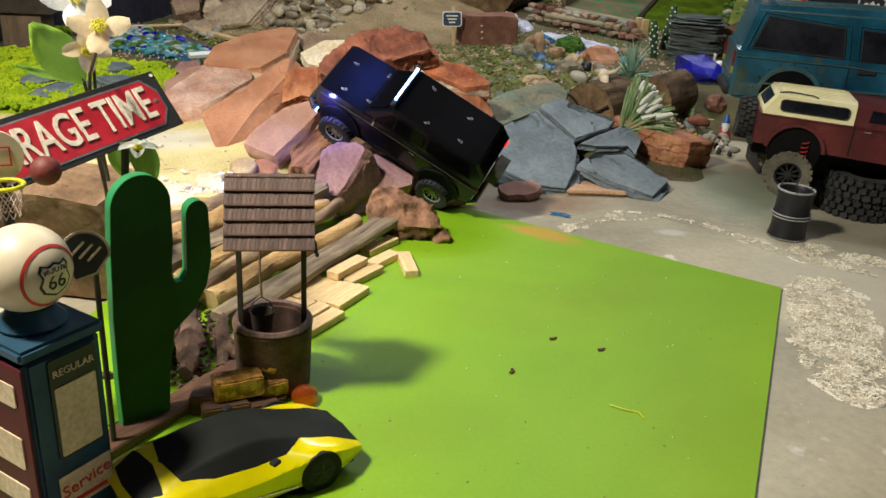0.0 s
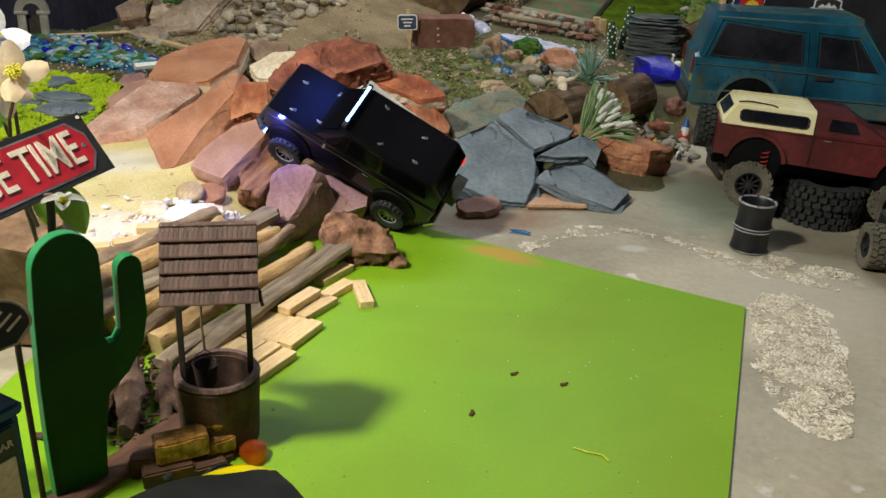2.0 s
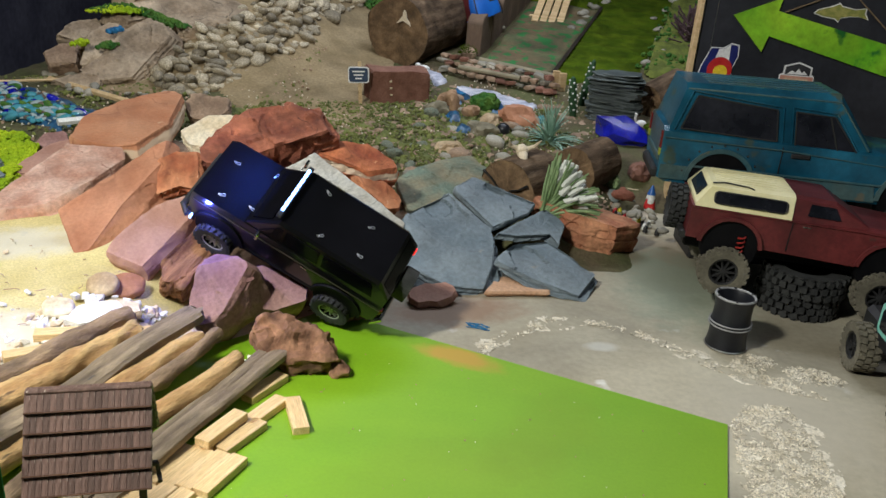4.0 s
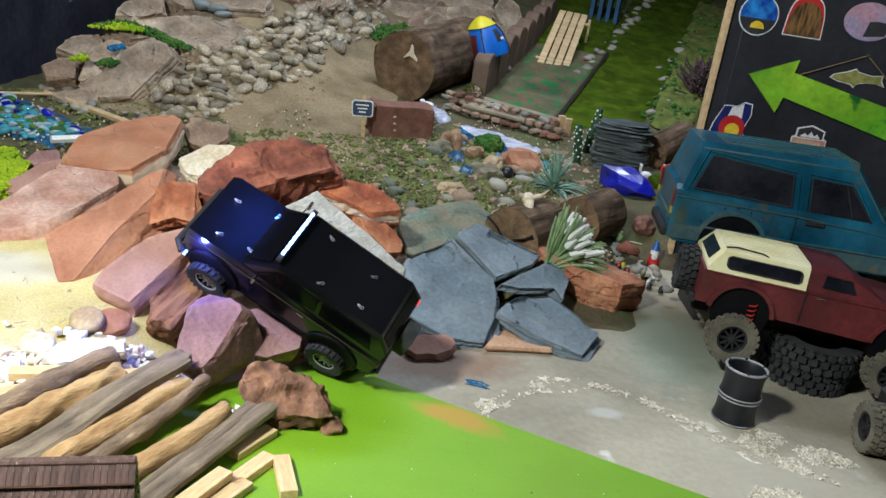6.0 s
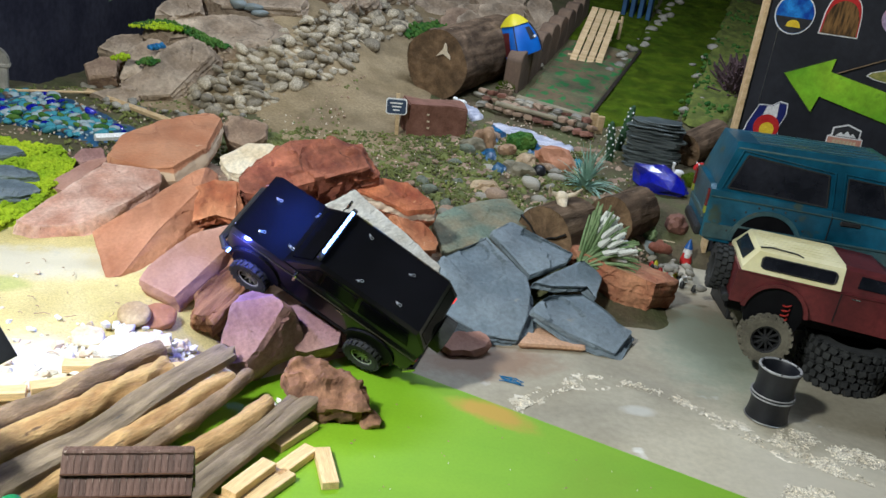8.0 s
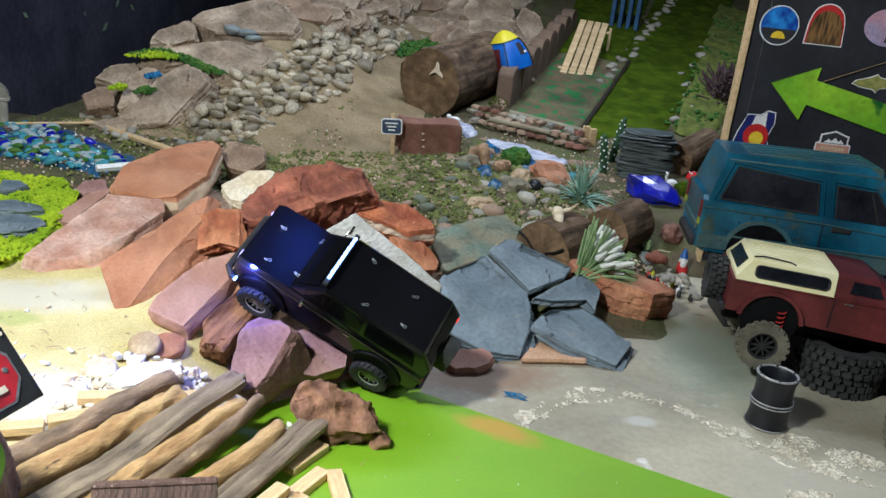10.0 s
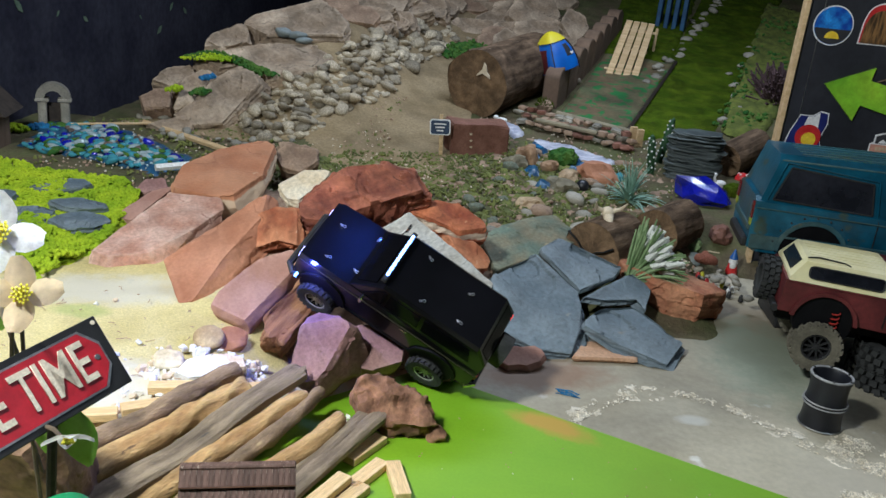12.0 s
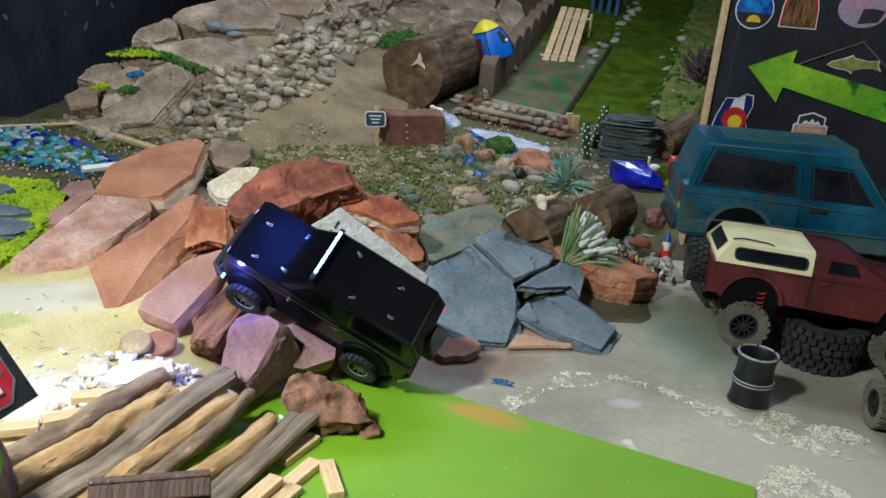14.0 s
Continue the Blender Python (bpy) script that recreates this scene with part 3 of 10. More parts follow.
def patch(name, outline, material, label, category, lift=0.006, cell=0.02, ragged=0.03, lumps=0.0, fine=30.0, flat=None, kind="stuff", holes=0.0):
    """A thin uneven layer lying over the ground inside an outline."""
    bm = bmesh.new()
    x0, x1 = min(p[0] for p in outline) - ragged, max(p[0] for p in outline) + ragged
    y0, y1 = min(p[1] for p in outline) - ragged, max(p[1] for p in outline) + ragged
    verts = {}

    def vert(i, j):
        if (i, j) not in verts:
            x, y = x0 + i * cell, y0 + j * cell
            g = height(x, y) if flat is None else flat
            g += 0.014 * noise.noise(Vector((x * 4, y * 4, 3))) * (flat is None) + 0.006 * noise.noise(Vector((x * 14, y * 14, 0))) * (flat is None)
            bump = lumps * (0.6 + noise.noise(Vector((x * fine, y * fine, 1))) + 0.6 * noise.noise(Vector((x * fine * 2.3, y * fine * 2.3, 5))))
            verts[i, j] = bm.verts.new((x, y, g + lift + max(bump, -lift * 0.8)))
        return verts[i, j]

    for i in range(int((x1 - x0) / cell)):
        for j in range(int((y1 - y0) / cell)):
            x, y = x0 + (i + 0.5) * cell, y0 + (j + 0.5) * cell
            wx = x + ragged * noise.noise(Vector((x * 13, y * 13, 9)))
            wy = y + ragged * noise.noise(Vector((x * 13, y * 13, 19)))
            if inside(wx, wy, outline) and (holes == 0 or noise.noise(Vector((x * 17, y * 17, 7))) + 0.6 * noise.noise(Vector((x * 50, y * 50, 17))) + 0.5 * noise.noise(Vector((x * 120, y * 120, 27))) > holes):
                bm.faces.new((vert(i, j), vert(i + 1, j), vert(i + 1, j + 1), vert(i, j + 1)))
    for v in {v for e in bm.edges if e.is_boundary for v in e.verts}:
        v.co.z -= lift + 0.008 if flat is None else 0.0
    return tagged(part(name, bm, material, smooth=True, angle=3), label, category, kind=kind)


def tufts(name, outline, count, size, material, label, category="moss", seed=0, lift=0.0, clumps=3.0, squash=0.7, sparse=-0.25):
    """A mat of many small blunt tufts over the ground inside an outline, thinner where a coarse noise says so."""
    rng = random.Random(seed)
    proto = bmesh.new()
    bmesh.ops.create_icosphere(proto, subdivisions=1, radius=1.0)
    pv, pf = [v.co.copy() for v in proto.verts], [[v.index for v in f.verts] for f in proto.faces]
    proto.free()
    vs, fs = [], []
    x0, x1, y0, y1 = min(p[0] for p in outline), max(p[0] for p in outline), min(p[1] for p in outline), max(p[1] for p in outline)
    for _ in range(count):
        x, y = rng.uniform(x0, x1), rng.uniform(y0, y1)
        swell = noise.noise(Vector((x * clumps, y * clumps, seed))) + 0.7 * noise.noise(Vector((x * clumps * 4, y * clumps * 4, seed + 5)))
        if not inside(x, y, outline) or swell < sparse:
            continue
        s = size * rng.uniform(0.5, 1.1)
        m = pose(x, y, height(x, y) + lift * (1 + 1.2 * swell) + rng.uniform(-0.3, 0.6) * s, rng.uniform(-50, 50), rng.uniform(-50, 50), rng.uniform(0, 360)) @ Matrix.Diagonal((s, s * rng.uniform(0.6, 1), s * squash, 1))
        k = len(vs)
        vs += [m @ v for v in pv]
        fs += [[i + k for i in f] for f in pf]
    me = bpy.data.meshes.new(name)
    me.from_pydata(vs, [], fs)
    me.materials.append(material)
    return tagged(new(name, me), label, category, kind="stuff")


patch("sand", [(-0.36, 1.78), (-0.22, 2.3), (-0.28, 2.58), (-0.62, 2.98), (-1.25, 2.78), (-1.9, 2.6), (-1.9, 1.85)], M_sand, "pale yellow sand with scattered grit", "sand", ragged=0.03, cell=0.009)
patch("dirt_path", [(-0.45, 3.9), (0.0, 3.95), (0.0, 4.5), (0.0, 5.6), (-0.15, 6.3), (-0.55, 6.2), (-0.6, 5.4), (-0.5, 4.8), (-0.75, 4.35)], M_path, "dry bare soil path", "path")
MOSS = [(-0.98, 2.62), (-0.95, 2.95), (-1.02, 3.3), (-1.15, 3.45), (-1.9, 3.5), (-1.9, 2.75), (-1.2, 2.7)]
tufts("moss_tufts", MOSS, 15000, 0.0105, M_moss, "fluffy bright yellow-green moss", lift=0.022, clumps=5.0, sparse=-0.9)
patch("bright_moss", [(-0.98, 2.62), (-0.95, 2.95), (-1.02, 3.3), (-1.15, 3.45), (-1.9, 3.5), (-1.9, 2.75), (-1.2, 2.7)], M_moss, "bright yellow-green moss mat", "moss", lift=0.010, cell=0.011, lumps=0.008, fine=34)
bm = bmesh.new()
prism(bm, [(0.935, 2.185), (0.046, 2.56), (-0.5, 2.0), (-0.5, 1.1), (0.62, 1.1)], 0.007, Matrix.Translation((0, 0, 0.0035)) @ Matrix.Rotation(radians(-90), 4, "X"))
tagged(part("green_board", bm, M_greenboard), "flat board painted grass green lying on the floor", "board")

patch("rubble", [(-0.85, 3.08), (-0.62, 2.82), (-0.42, 2.62), (-0.25, 2.46), (0.05, 2.55), (0.2, 2.75), (0.25, 3.2), (-0.1, 3.5), (-0.6, 3.6), (-0.95, 3.4)], M_brown, "loose brown rubble under the rock pile", "rubble", lift=0.004, cell=0.010, lumps=0.01)

# ---- rock pile ----
rock("sandstone_slab", (-0.736, 3.380, 0.244), (0.00, -0.14, 0.99), [(-0.125, -0.209), (-0.162, -0.019), (-0.095, 0.162), (0.027, 0.304), (0.079, 0.257), (0.120, -0.034), (0.10, -0.19), (0.024, -0.235)], 0.085, M_rindrust, "rust-orange sandstone slab with a pale broken rim", skirt=(0.02, -0.02))
rock("sandstone_slab", (-0.799, 2.941, 0.163), (0.00, -0.24, 0.97), [(-0.129, -0.165), (-0.098, 0.021), (-0.047, 0.196), (0.116, 0.2), (0.148, 0.137), (0.063, -0.122), (-0.052, -0.19)], 0.07, M_pink, "pale mottled pink sandstone slab", skirt=(0.0, -0.035))
rock("sandstone_slab", (-0.526, 2.768, 0.199), (-0.10, -0.47, 0.88), [(-0.146, -0.098), (-0.01, 0.185), (0.005, 0.228), (0.040, 0.121), (0.030, 0.062), (0.012, -0.05), (0.006, -0.235), (-0.028, -0.221)], 0.07, M_rust, "large flat rust-brown sandstone slab leaning on the pile", skirt=(0.045, -0.012))
rock("sandstone_slab", (-0.391, 2.607, 0.173), (0.10, -0.48, 0.87), [(-0.11, -0.084), (-0.096, -0.041), (-0.001, 0.082), (0.071, 0.119), (0.108, 0.075), (0.057, -0.006), (-0.022, -0.13)], 0.05, M_mauve, "smooth mauve sandstone slab", skirt=(0.012, -0.02))
rock("sandstone_chunk", (-0.414, 2.833, 0.240), (-0.20, -0.78, 0.59), [(-0.081, 0.022), (-0.028, 0.06), (0.038, 0.072), (0.075, 0.011), (0.09, -0.037), (0.02, -0.034), (-0.044, -0.072), (-0.07, -0.022)], 0.10, M_orange, "small striped orange sandstone chunk", spin=14)
rock("sandstone_chunk", (-0.318, 2.821, 0.203), (0.00, -0.60, 0.80), [(-0.037, -0.033), (-0.034, 0.027), (-0.013, 0.071), (0.049, 0.017), (0.043, -0.029), (-0.008, -0.052)], 0.08, M_rust)
rock("layered_stone", (-0.246, 2.584, 0.179), (0.25, -0.50, 0.83), [(-0.14, -0.126), (-0.121, -0.066), (-0.002, 0.057), (0.1, 0.14), (0.13, 0.127), (0.117, 0.063), (0.007, -0.049), (-0.091, -0.145)], 0.09, M_strip, "long layered stone split like old wood", spin=46)
rock("red_boulder", (-0.187, 2.941, 0.337), (0.10, -0.65, 0.76), [(-0.19, -0.03), (-0.15, 0.04), (-0.059, 0.092), (0.052, 0.119), (0.153, 0.105), (0.19, 0.077), (0.195, 0.024), (0.13, -0.03), (0.052, -0.085), (-0.042, -0.150), (-0.122, -0.128), (-0.179, -0.088)], 0.16, M_red, "rough pitted dark red sandstone boulder", splits=(((0.42, -0.88, 0.22), 0.075), ((0.15, 0.35, 0.92), 0.012)))
rock("cream_stone", (-0.411, 3.096, 0.299), (0.00, -0.50, 0.87), [(-0.078, -0.009), (-0.028, 0.054), (0.083, 0.086), (0.051, 0.008), (0.005, -0.069), (-0.032, -0.069)], 0.06, M_cream, "flat cream-white stone on the rock pile")
rock("white_slab", (0.047, 2.789, 0.190), (0.60, -0.30, 0.74), [(-0.227, 0.148), (0.059, 0.187), (0.102, 0.108), (0.194, -0.104), (0.097, -0.155), (-0.071, -0.162), (-0.155, -0.022)], 0.05, M_white)
rock("orange_stone", (0.062, 3.037, 0.265), (0.20, -0.60, 0.77), [(-0.133, 0.03), (-0.056, 0.07), (0.023, 0.058), (0.105, -0.010), (0.095, -0.035), (0.019, -0.045), (-0.059, -0.005)], 0.08, M_striped, "orange-red stone with a white stripe", skirt=(0.01, -0.02))
rock("orange_stone", (0.133, 2.971, 0.188), (0.31, -0.72, 0.62), [(-0.073, 0.059), (0.015, 0.032), (0.056, -0.012), (0.043, -0.046), (0.008, -0.047), (-0.048, 0.014)], 0.07, M_orange)
rock("purple_boulder", (-0.159, 2.343, 0.145), (-0.10, -0.75, 0.66), [(-0.064, -0.061), (-0.063, 0.004), (-0.065, 0.066), (-0.043, 0.084), (0.012, 0.08), (0.056, 0.063), (0.083, 0.028), (0.079, -0.02), (0.044, -0.053), (0.004, -0.1), (-0.042, -0.092)], 0.12, M_purple, "purple-brown sandstone boulder below the truck", splits=(((0.88, -0.25, 0.30), 0.042), ((-0.35, 0.55, 0.75), 0.012)))
rock("purple_stone", (-0.039, 2.445, 0.108), (0.20, -0.69, 0.69), [(-0.074, 0.061), (0.008, 0.061), (0.047, 0.034), (0.057, -0.014), (0.04, -0.04), (-0.017, -0.055), (-0.06, -0.047)], 0.1, M_purple)
rock("purple_stone", (0.086, 2.545, 0.092), (0.20, -0.64, 0.74), [(-0.087, 0.045), (-0.054, 0.091), (-0.014, 0.091), (0.082, 0.014), (0.103, -0.023), (0.054, -0.077), (-0.004, -0.094), (-0.08, -0.047)], 0.07, M_purple)
rock("purple_stone", (-0.075, 2.606, 0.149), (0.10, -0.75, 0.65), [(-0.055, 0.02), (-0.021, 0.069), (0.062, 0.01), (0.054, -0.023), (-0.001, -0.052), (-0.039, -0.024)], 0.06, M_purple)
rock("lava_stone", (0.017, 2.253, 0.083), (0.10, -0.65, 0.75), [(-0.088, 0.008), (-0.076, 0.057), (-0.048, 0.068), (0.004, 0.05), (0.078, 0.008), (0.112, -0.039), (0.081, -0.054), (-0.002, -0.06), (-0.06, -0.038)], 0.1, M_lava)
rock("lava_crumb", (0.122, 2.243, 0.026), (0.00, -0.60, 0.80), [(-0.021, 0.001), (-0.004, 0.013), (0.02, 0.007), (0.017, -0.008), (-0.013, -0.013)], 0.03, M_lava)
rock("slate_slab", (0.347, 2.875, 0.079), (0.08, -0.35, 0.93), [(-0.132, 0.138), (0.027, 0.247), (0.134, 0.065), (0.101, -0.065), (0.055, -0.161), (-0.042, -0.151), (-0.142, -0.073)], 0.035, M_slate)
rock("slate_slab", (0.353, 2.858, 0.050), (0.08, -0.35, 0.93), [(-0.125, 0.10), (0.02, 0.20), (0.135, 0.06), (0.118, -0.07), (0.068, -0.172), (-0.045, -0.166), (-0.150, -0.080)], 0.016, M_slate, "thin ledge of grey slate under a larger slab")
rock("slate_slab", (0.360, 2.850, 0.030), (0.06, -0.30, 0.95), [(-0.12, 0.10), (0.02, 0.18), (0.13, 0.05), (0.125, -0.06), (0.080, -0.178), (-0.030, -0.176), (-0.152, -0.095)], 0.014, M_slate, "thin ledge of grey slate under a larger slab")
rock("slate_slab", (0.612, 2.862, 0.034), (0.10, -0.22, 0.97), [(-0.13, 0.04), (-0.05, 0.10), (0.062, 0.105), (0.147, -0.050), (0.050, -0.146), (-0.064, -0.068)], 0.014, M_slate, "thin ledge of grey slate under a larger slab")
rock("slate_slab", (0.467, 3.108, 0.154), (0.05, -0.30, 0.95), [(-0.126, 0.057), (-0.059, 0.122), (0.122, 0.0), (0.091, -0.05), (-0.029, -0.13)], 0.03, M_slate)
rock("slate_slab", (0.596, 3.013, 0.106), (0.15, -0.35, 0.92), [(-0.149, -0.001), (0.065, 0.089), (0.1, 0.022), (0.037, -0.067), (0.028, -0.022), (-0.081, -0.02)], 0.03, M_slate)
rock("slate_slab", (0.606, 2.866, 0.053), (0.10, -0.25, 0.96), [(-0.139, 0.041), (-0.05, 0.104), (0.06, 0.11), (0.141, -0.055), (0.044, -0.14), (-0.056, -0.059)], 0.03, M_slate)
rock("slate_slab", (0.309, 3.291, 0.147), (0.00, -0.30, 0.95), [(-0.164, -0.014), (-0.07, 0.108), (0.077, 0.174), (0.174, 0.04), (0.086, -0.029), (0.001, -0.095), (-0.104, -0.184)], 0.05, M_mossstone)
rock("clay_tile", (0.545, 2.808, 0.015), (0.00, 0.05, 1.00), [(0.107, 0.082), (0.07, -0.04), (-0.106, -0.083), (-0.07, 0.04)], 0.016, M_tile)
rock("red_sandstone_block", (0.79, 3.19, 0.118), (0.16, 0.04, 0.98), [(-0.125, -0.02), (-0.038, -0.145), (0.02, -0.125), (0.135, 0.12), (0.15, 0.19), (0.02, 0.19), (-0.10, 0.08)], 0.12, M_brickred, "cracked brick-red sandstone block under the plant", skirt=(0.004, -0.010))
rock("flat_stone", (0.300, 2.668, 0.030), (0.05, -0.30, 0.95), [(-0.066, 0.002), (-0.058, 0.02), (-0.03, 0.036), (0.006, 0.034), (0.04, 0.043), (0.058, 0.026), (0.068, 0.004), (0.05, -0.02), (0.022, -0.038), (-0.008, -0.033), (-0.04, -0.040), (-0.060, -0.022)], 0.03, M_mauve)
rock("grey_stone", (-0.933, 3.175, 0.160), (0.00, -0.30, 0.95), [(-0.076, -0.109), (-0.012, 0.065), (0.062, 0.111), (0.038, 0.056), (-0.012, -0.123)], 0.05, M_mauve)
rock("mauve_stone", (-1.006, 3.355, 0.154), (0.00, -0.50, 0.87), [(-0.047, -0.036), (-0.041, 0.026), (0.029, 0.046), (0.059, 0.003), (0.001, -0.038)], 0.05, M_purple)
rock("brown_stone", (-0.593, 3.688, 0.231), (0.00, -0.60, 0.80), [(-0.082, 0.021), (-0.058, 0.057), (0.071, 0.05), (0.087, -0.009), (0.033, -0.069), (-0.05, -0.051)], 0.08, M_brown)
rock("flat_stone", (-0.402, 2.449, 0.085), (0.00, -0.50, 0.87), [(-0.03, 0.019), (-0.003, 0.03), (0.034, -0.006), (0.028, -0.031), (-0.028, -0.013)], 0.03, M_rust)


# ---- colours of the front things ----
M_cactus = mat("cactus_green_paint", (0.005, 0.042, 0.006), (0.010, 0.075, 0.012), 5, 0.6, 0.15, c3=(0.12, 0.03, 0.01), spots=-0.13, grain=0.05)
M_cactusedge = mat("light_green_paint", (0.014, 0.20, 0.06), (0.02, 0.26, 0.09), 12, 0.5, 0.1, grain=0.05)
M_bluetin = mat("blue_tin", (0.014, 0.044, 0.075), (0.028, 0.075, 0.12), 12, 0.4, 0.1, c3=(0.09, 0.04, 0.03), spots=-0.12, grain=0.05)
M_redtin = mat("dark_red_tin", (0.06, 0.003, 0.006), (0.09, 0.005, 0.009), 12, 0.5, 0.1, grain=0.05)
M_ivory = mat("ivory_plastic", (0.62, 0.52, 0.36), (0.70, 0.60, 0.44), 8, 0.35, 0.03, grain=0.05)
M_label = mat("worn_label", (0.50, 0.40, 0.26), (0.60, 0.49, 0.33), 14, 0.6, 0.1, c3=(0.30, 0.18, 0.10), spots=-0.12)
M_redink = mat("red_ink", (0.42, 0.02, 0.015), (0.50, 0.03, 0.02), 10, 0.5, 0.0)
M_blackink = mat("black_ink", (0.012, 0.012, 0.012), (0.02, 0.02, 0.02), 10, 0.5, 0.0)
M_signred = mat("enamel_red", (0.36, 0.010, 0.020), (0.44, 0.016, 0.028), 6, 0.35, 0.1, c3=(0.22, 0.008, 0.012), spots=-0.1)
M_signblack = mat("enamel_black", (0.010, 0.010, 0.011), (0.018, 0.018, 0.019), 9, 0.4, 0.15)
M_signwhite = mat("enamel_cream", (0.66, 0.58, 0.46), (0.74, 0.66, 0.54), 20, 0.4, 0.2)
for m in (M_cactus, M_bluetin, M_redtin):
    m.node_tree.nodes["Principled BSDF"].inputs["Specular IOR Level"].default_value = 0.2
M_petal = thin("white_petal", (0.90, 0.90, 0.88), (0.95, 0.95, 0.90), 0.3)
M_petalb = thin("cream_petal", (0.88, 0.80, 0.62), (0.98, 0.84, 0.58), 0.5)
M_leaf = thin("green_leaf", (0.19, 0.31, 0.05), (0.40, 0.66, 0.10), 0.5)
M_stem = mat("brown_stem", (0.08, 0.06, 0.04), (0.14, 0.10, 0.06), 30, 0.8, 0.3)
M_pollen = mat("yellow_stamen", (0.66, 0.60, 0.02), (0.80, 0.74, 0.04), 60, 0.7, 0.5)
M_yellow = mat("yellow_gloss_paint", (0.80, 0.66, 0.0), (0.86, 0.74, 0.0), 5, 0.25, 0.0, coat=0.5, grain=0.05)
M_matteblack = mat("satin_black", (0.012, 0.013, 0.012), (0.016, 0.017, 0.016), 12, 0.6, 0.0, grain=0.05)
M_matteblack.node_tree.nodes["Principled BSDF"].inputs["Specular IOR Level"].default_value = 0.15
M_shingle = mat("carved_brown_wood", (0.085, 0.048, 0.036), (0.15, 0.09, 0.07), 30, 0.5, 0.9, stretch=(6, 3, 0.7), c3=(0.40, 0.33, 0.27), spots=-0.035, vary=0.3)
M_wellstone = mat("well_resin", (0.055, 0.028, 0.018), (0.12, 0.065, 0.042), 24, 0.85, 1.0, stain=0.3)
M_wellwood = mat("dark_wood", (0.025, 0.018, 0.013), (0.05, 0.036, 0.026), 30, 0.7, 0.4)
M_rope = mat("rope", (0.16, 0.11, 0.06), (0.24, 0.17, 0.10), 60, 0.9, 0.6)
M_gold = mat("gold_glitter_straw", (0.22, 0.105, 0.022), (0.55, 0.31, 0.08), 60, 0.35, 0.8, metal=0.35, fine=4)
M_amber = glass("amber_glass", (0.85, 0.46, 0.06), 0.06, 0.6)
M_orangeglass = glass("orange_glass", (1.0, 0.17, 0.008), 0.05, 0.88)
M_plank = mat("red_brown_plank", (0.055, 0.022, 0.010), (0.115, 0.05, 0.022), 8, 0.7, 0.4, stretch=(1, 8, 8))
M_block = mat("pale_pine_block", (0.62, 0.42, 0.19), (0.76, 0.56, 0.29), 5, 0.65, 0.2, stretch=(1, 9, 9), vary=0.10)
M_quartz = mat("white_quartz", (0.72, 0.70, 0.64), (0.84, 0.82, 0.77), 25, 0.6, 0.3, vary=0.06)
M_tan = mat("tan_pebble", (0.36, 0.25, 0.14), (0.50, 0.38, 0.23), 12, 0.6, 0.15)
M_blockstone = mat("brown_block_stone", (0.17, 0.095, 0.05), (0.30, 0.185, 0.10), 9, 0.9, 0.8, stain=0.35, wear=0.5)
M_redball = mat("dull_red_rubber", (0.13, 0.022, 0.018), (0.19, 0.035, 0.026), 20, 0.6, 0.2)
M_limeplastic = mat("yellow_green_plastic", (0.55, 0.55, 0.02), (0.62, 0.60, 0.03), 12, 0.4, 0.05)
M_net = mat("pink_white_cord", (0.55, 0.40, 0.36), (0.66, 0.52, 0.47), 40, 0.9, 0.3)


def lettering(name, text, height, m, material, parent, depth=0.001, label="", bold=0.0):
    """Raised letters, centred on m, in its x, y plane; height: of the capitals."""
    curve = bpy.data.curves.new(name, "FONT")
    curve.body, curve.align_x, curve.align_y = text, "CENTER", "CENTER"
    curve.size, curve.extrude, curve.resolution_u, curve.offset = height / 0.7, depth, 3, bold
    tmp = bpy.data.objects.new(name, curve)
    scene.collection.objects.link(tmp)
    bpy.context.view_layer.update()
    me = bpy.data.meshes.new_from_object(tmp.evaluated_get(bpy.context.evaluated_depsgraph_get()))
    bpy.data.objects.remove(tmp)
    me.transform(m)
    me.materials.clear()
    me.materials.append(material)
    ob = new(name, me)
    ob.parent = parent
    return tagged(ob, label)


def flatplate(bm, outline, depth, m=Matrix(), bevel=0.0):
    low = [bm.verts.new(m @ Vector((x, y, 0))) for x, y in outline]
    high = [bm.verts.new(m @ Vector((x, y, depth))) for x, y in outline]
    bm.faces.new(low[::-1])
    bm.faces.new(high)
    for k in range(len(low)):
        j = (k + 1) % len(low)
        bm.faces.new((low[k], low[j], high[j], high[k]))
    return bm


def arc(cx, cy, r, a0, a1, n=10, ry=None):
    return [(cx + r * math.cos(radians(a0 + (a1 - a0) * k / n)), cy + (ry or r) * math.sin(radians(a0 + (a1 - a0) * k / n))) for k in range(n + 1)]


def rounded(w, h, r, n=4):
    return arc(w / 2 - r, h / 2 - r, r, 0, 90, n) + arc(-w / 2 + r, h / 2 - r, r, 90, 180, n) + arc(-w / 2 + r, -h / 2 + r, r, 180, 270, n) + arc(w / 2 - r, -h / 2 + r, r, 270, 360, n)


# ---- gas pump with a globe ----
pump = thing("toy_gas_pump", pose(-0.250, 1.150, 0.0, 0, 0, 66), "weathered blue and dark red tin gas pump with an ivory globe", "gas pump")
bm = bmesh.new()
box(bm, (0.106, 0.106, 0.272), (0, 0, 0.148), bevel=0.008, seg=3)
part("body", bm, M_bluetin, pump, smooth=True)
bm = bmesh.new()
box(bm, (0.122, 0.122, 0.014), (0, 0, 0.007), bevel=0.003)
part("base", bm, M_redtin, pump)
bm = bmesh.new()
box(bm, (0.112, 0.112, 0.016), (0, 0, 0.291), bevel=0.004, seg=2)
part("cap", bm, M_bluetin, pump, smooth=True)
bm = bmesh.new()
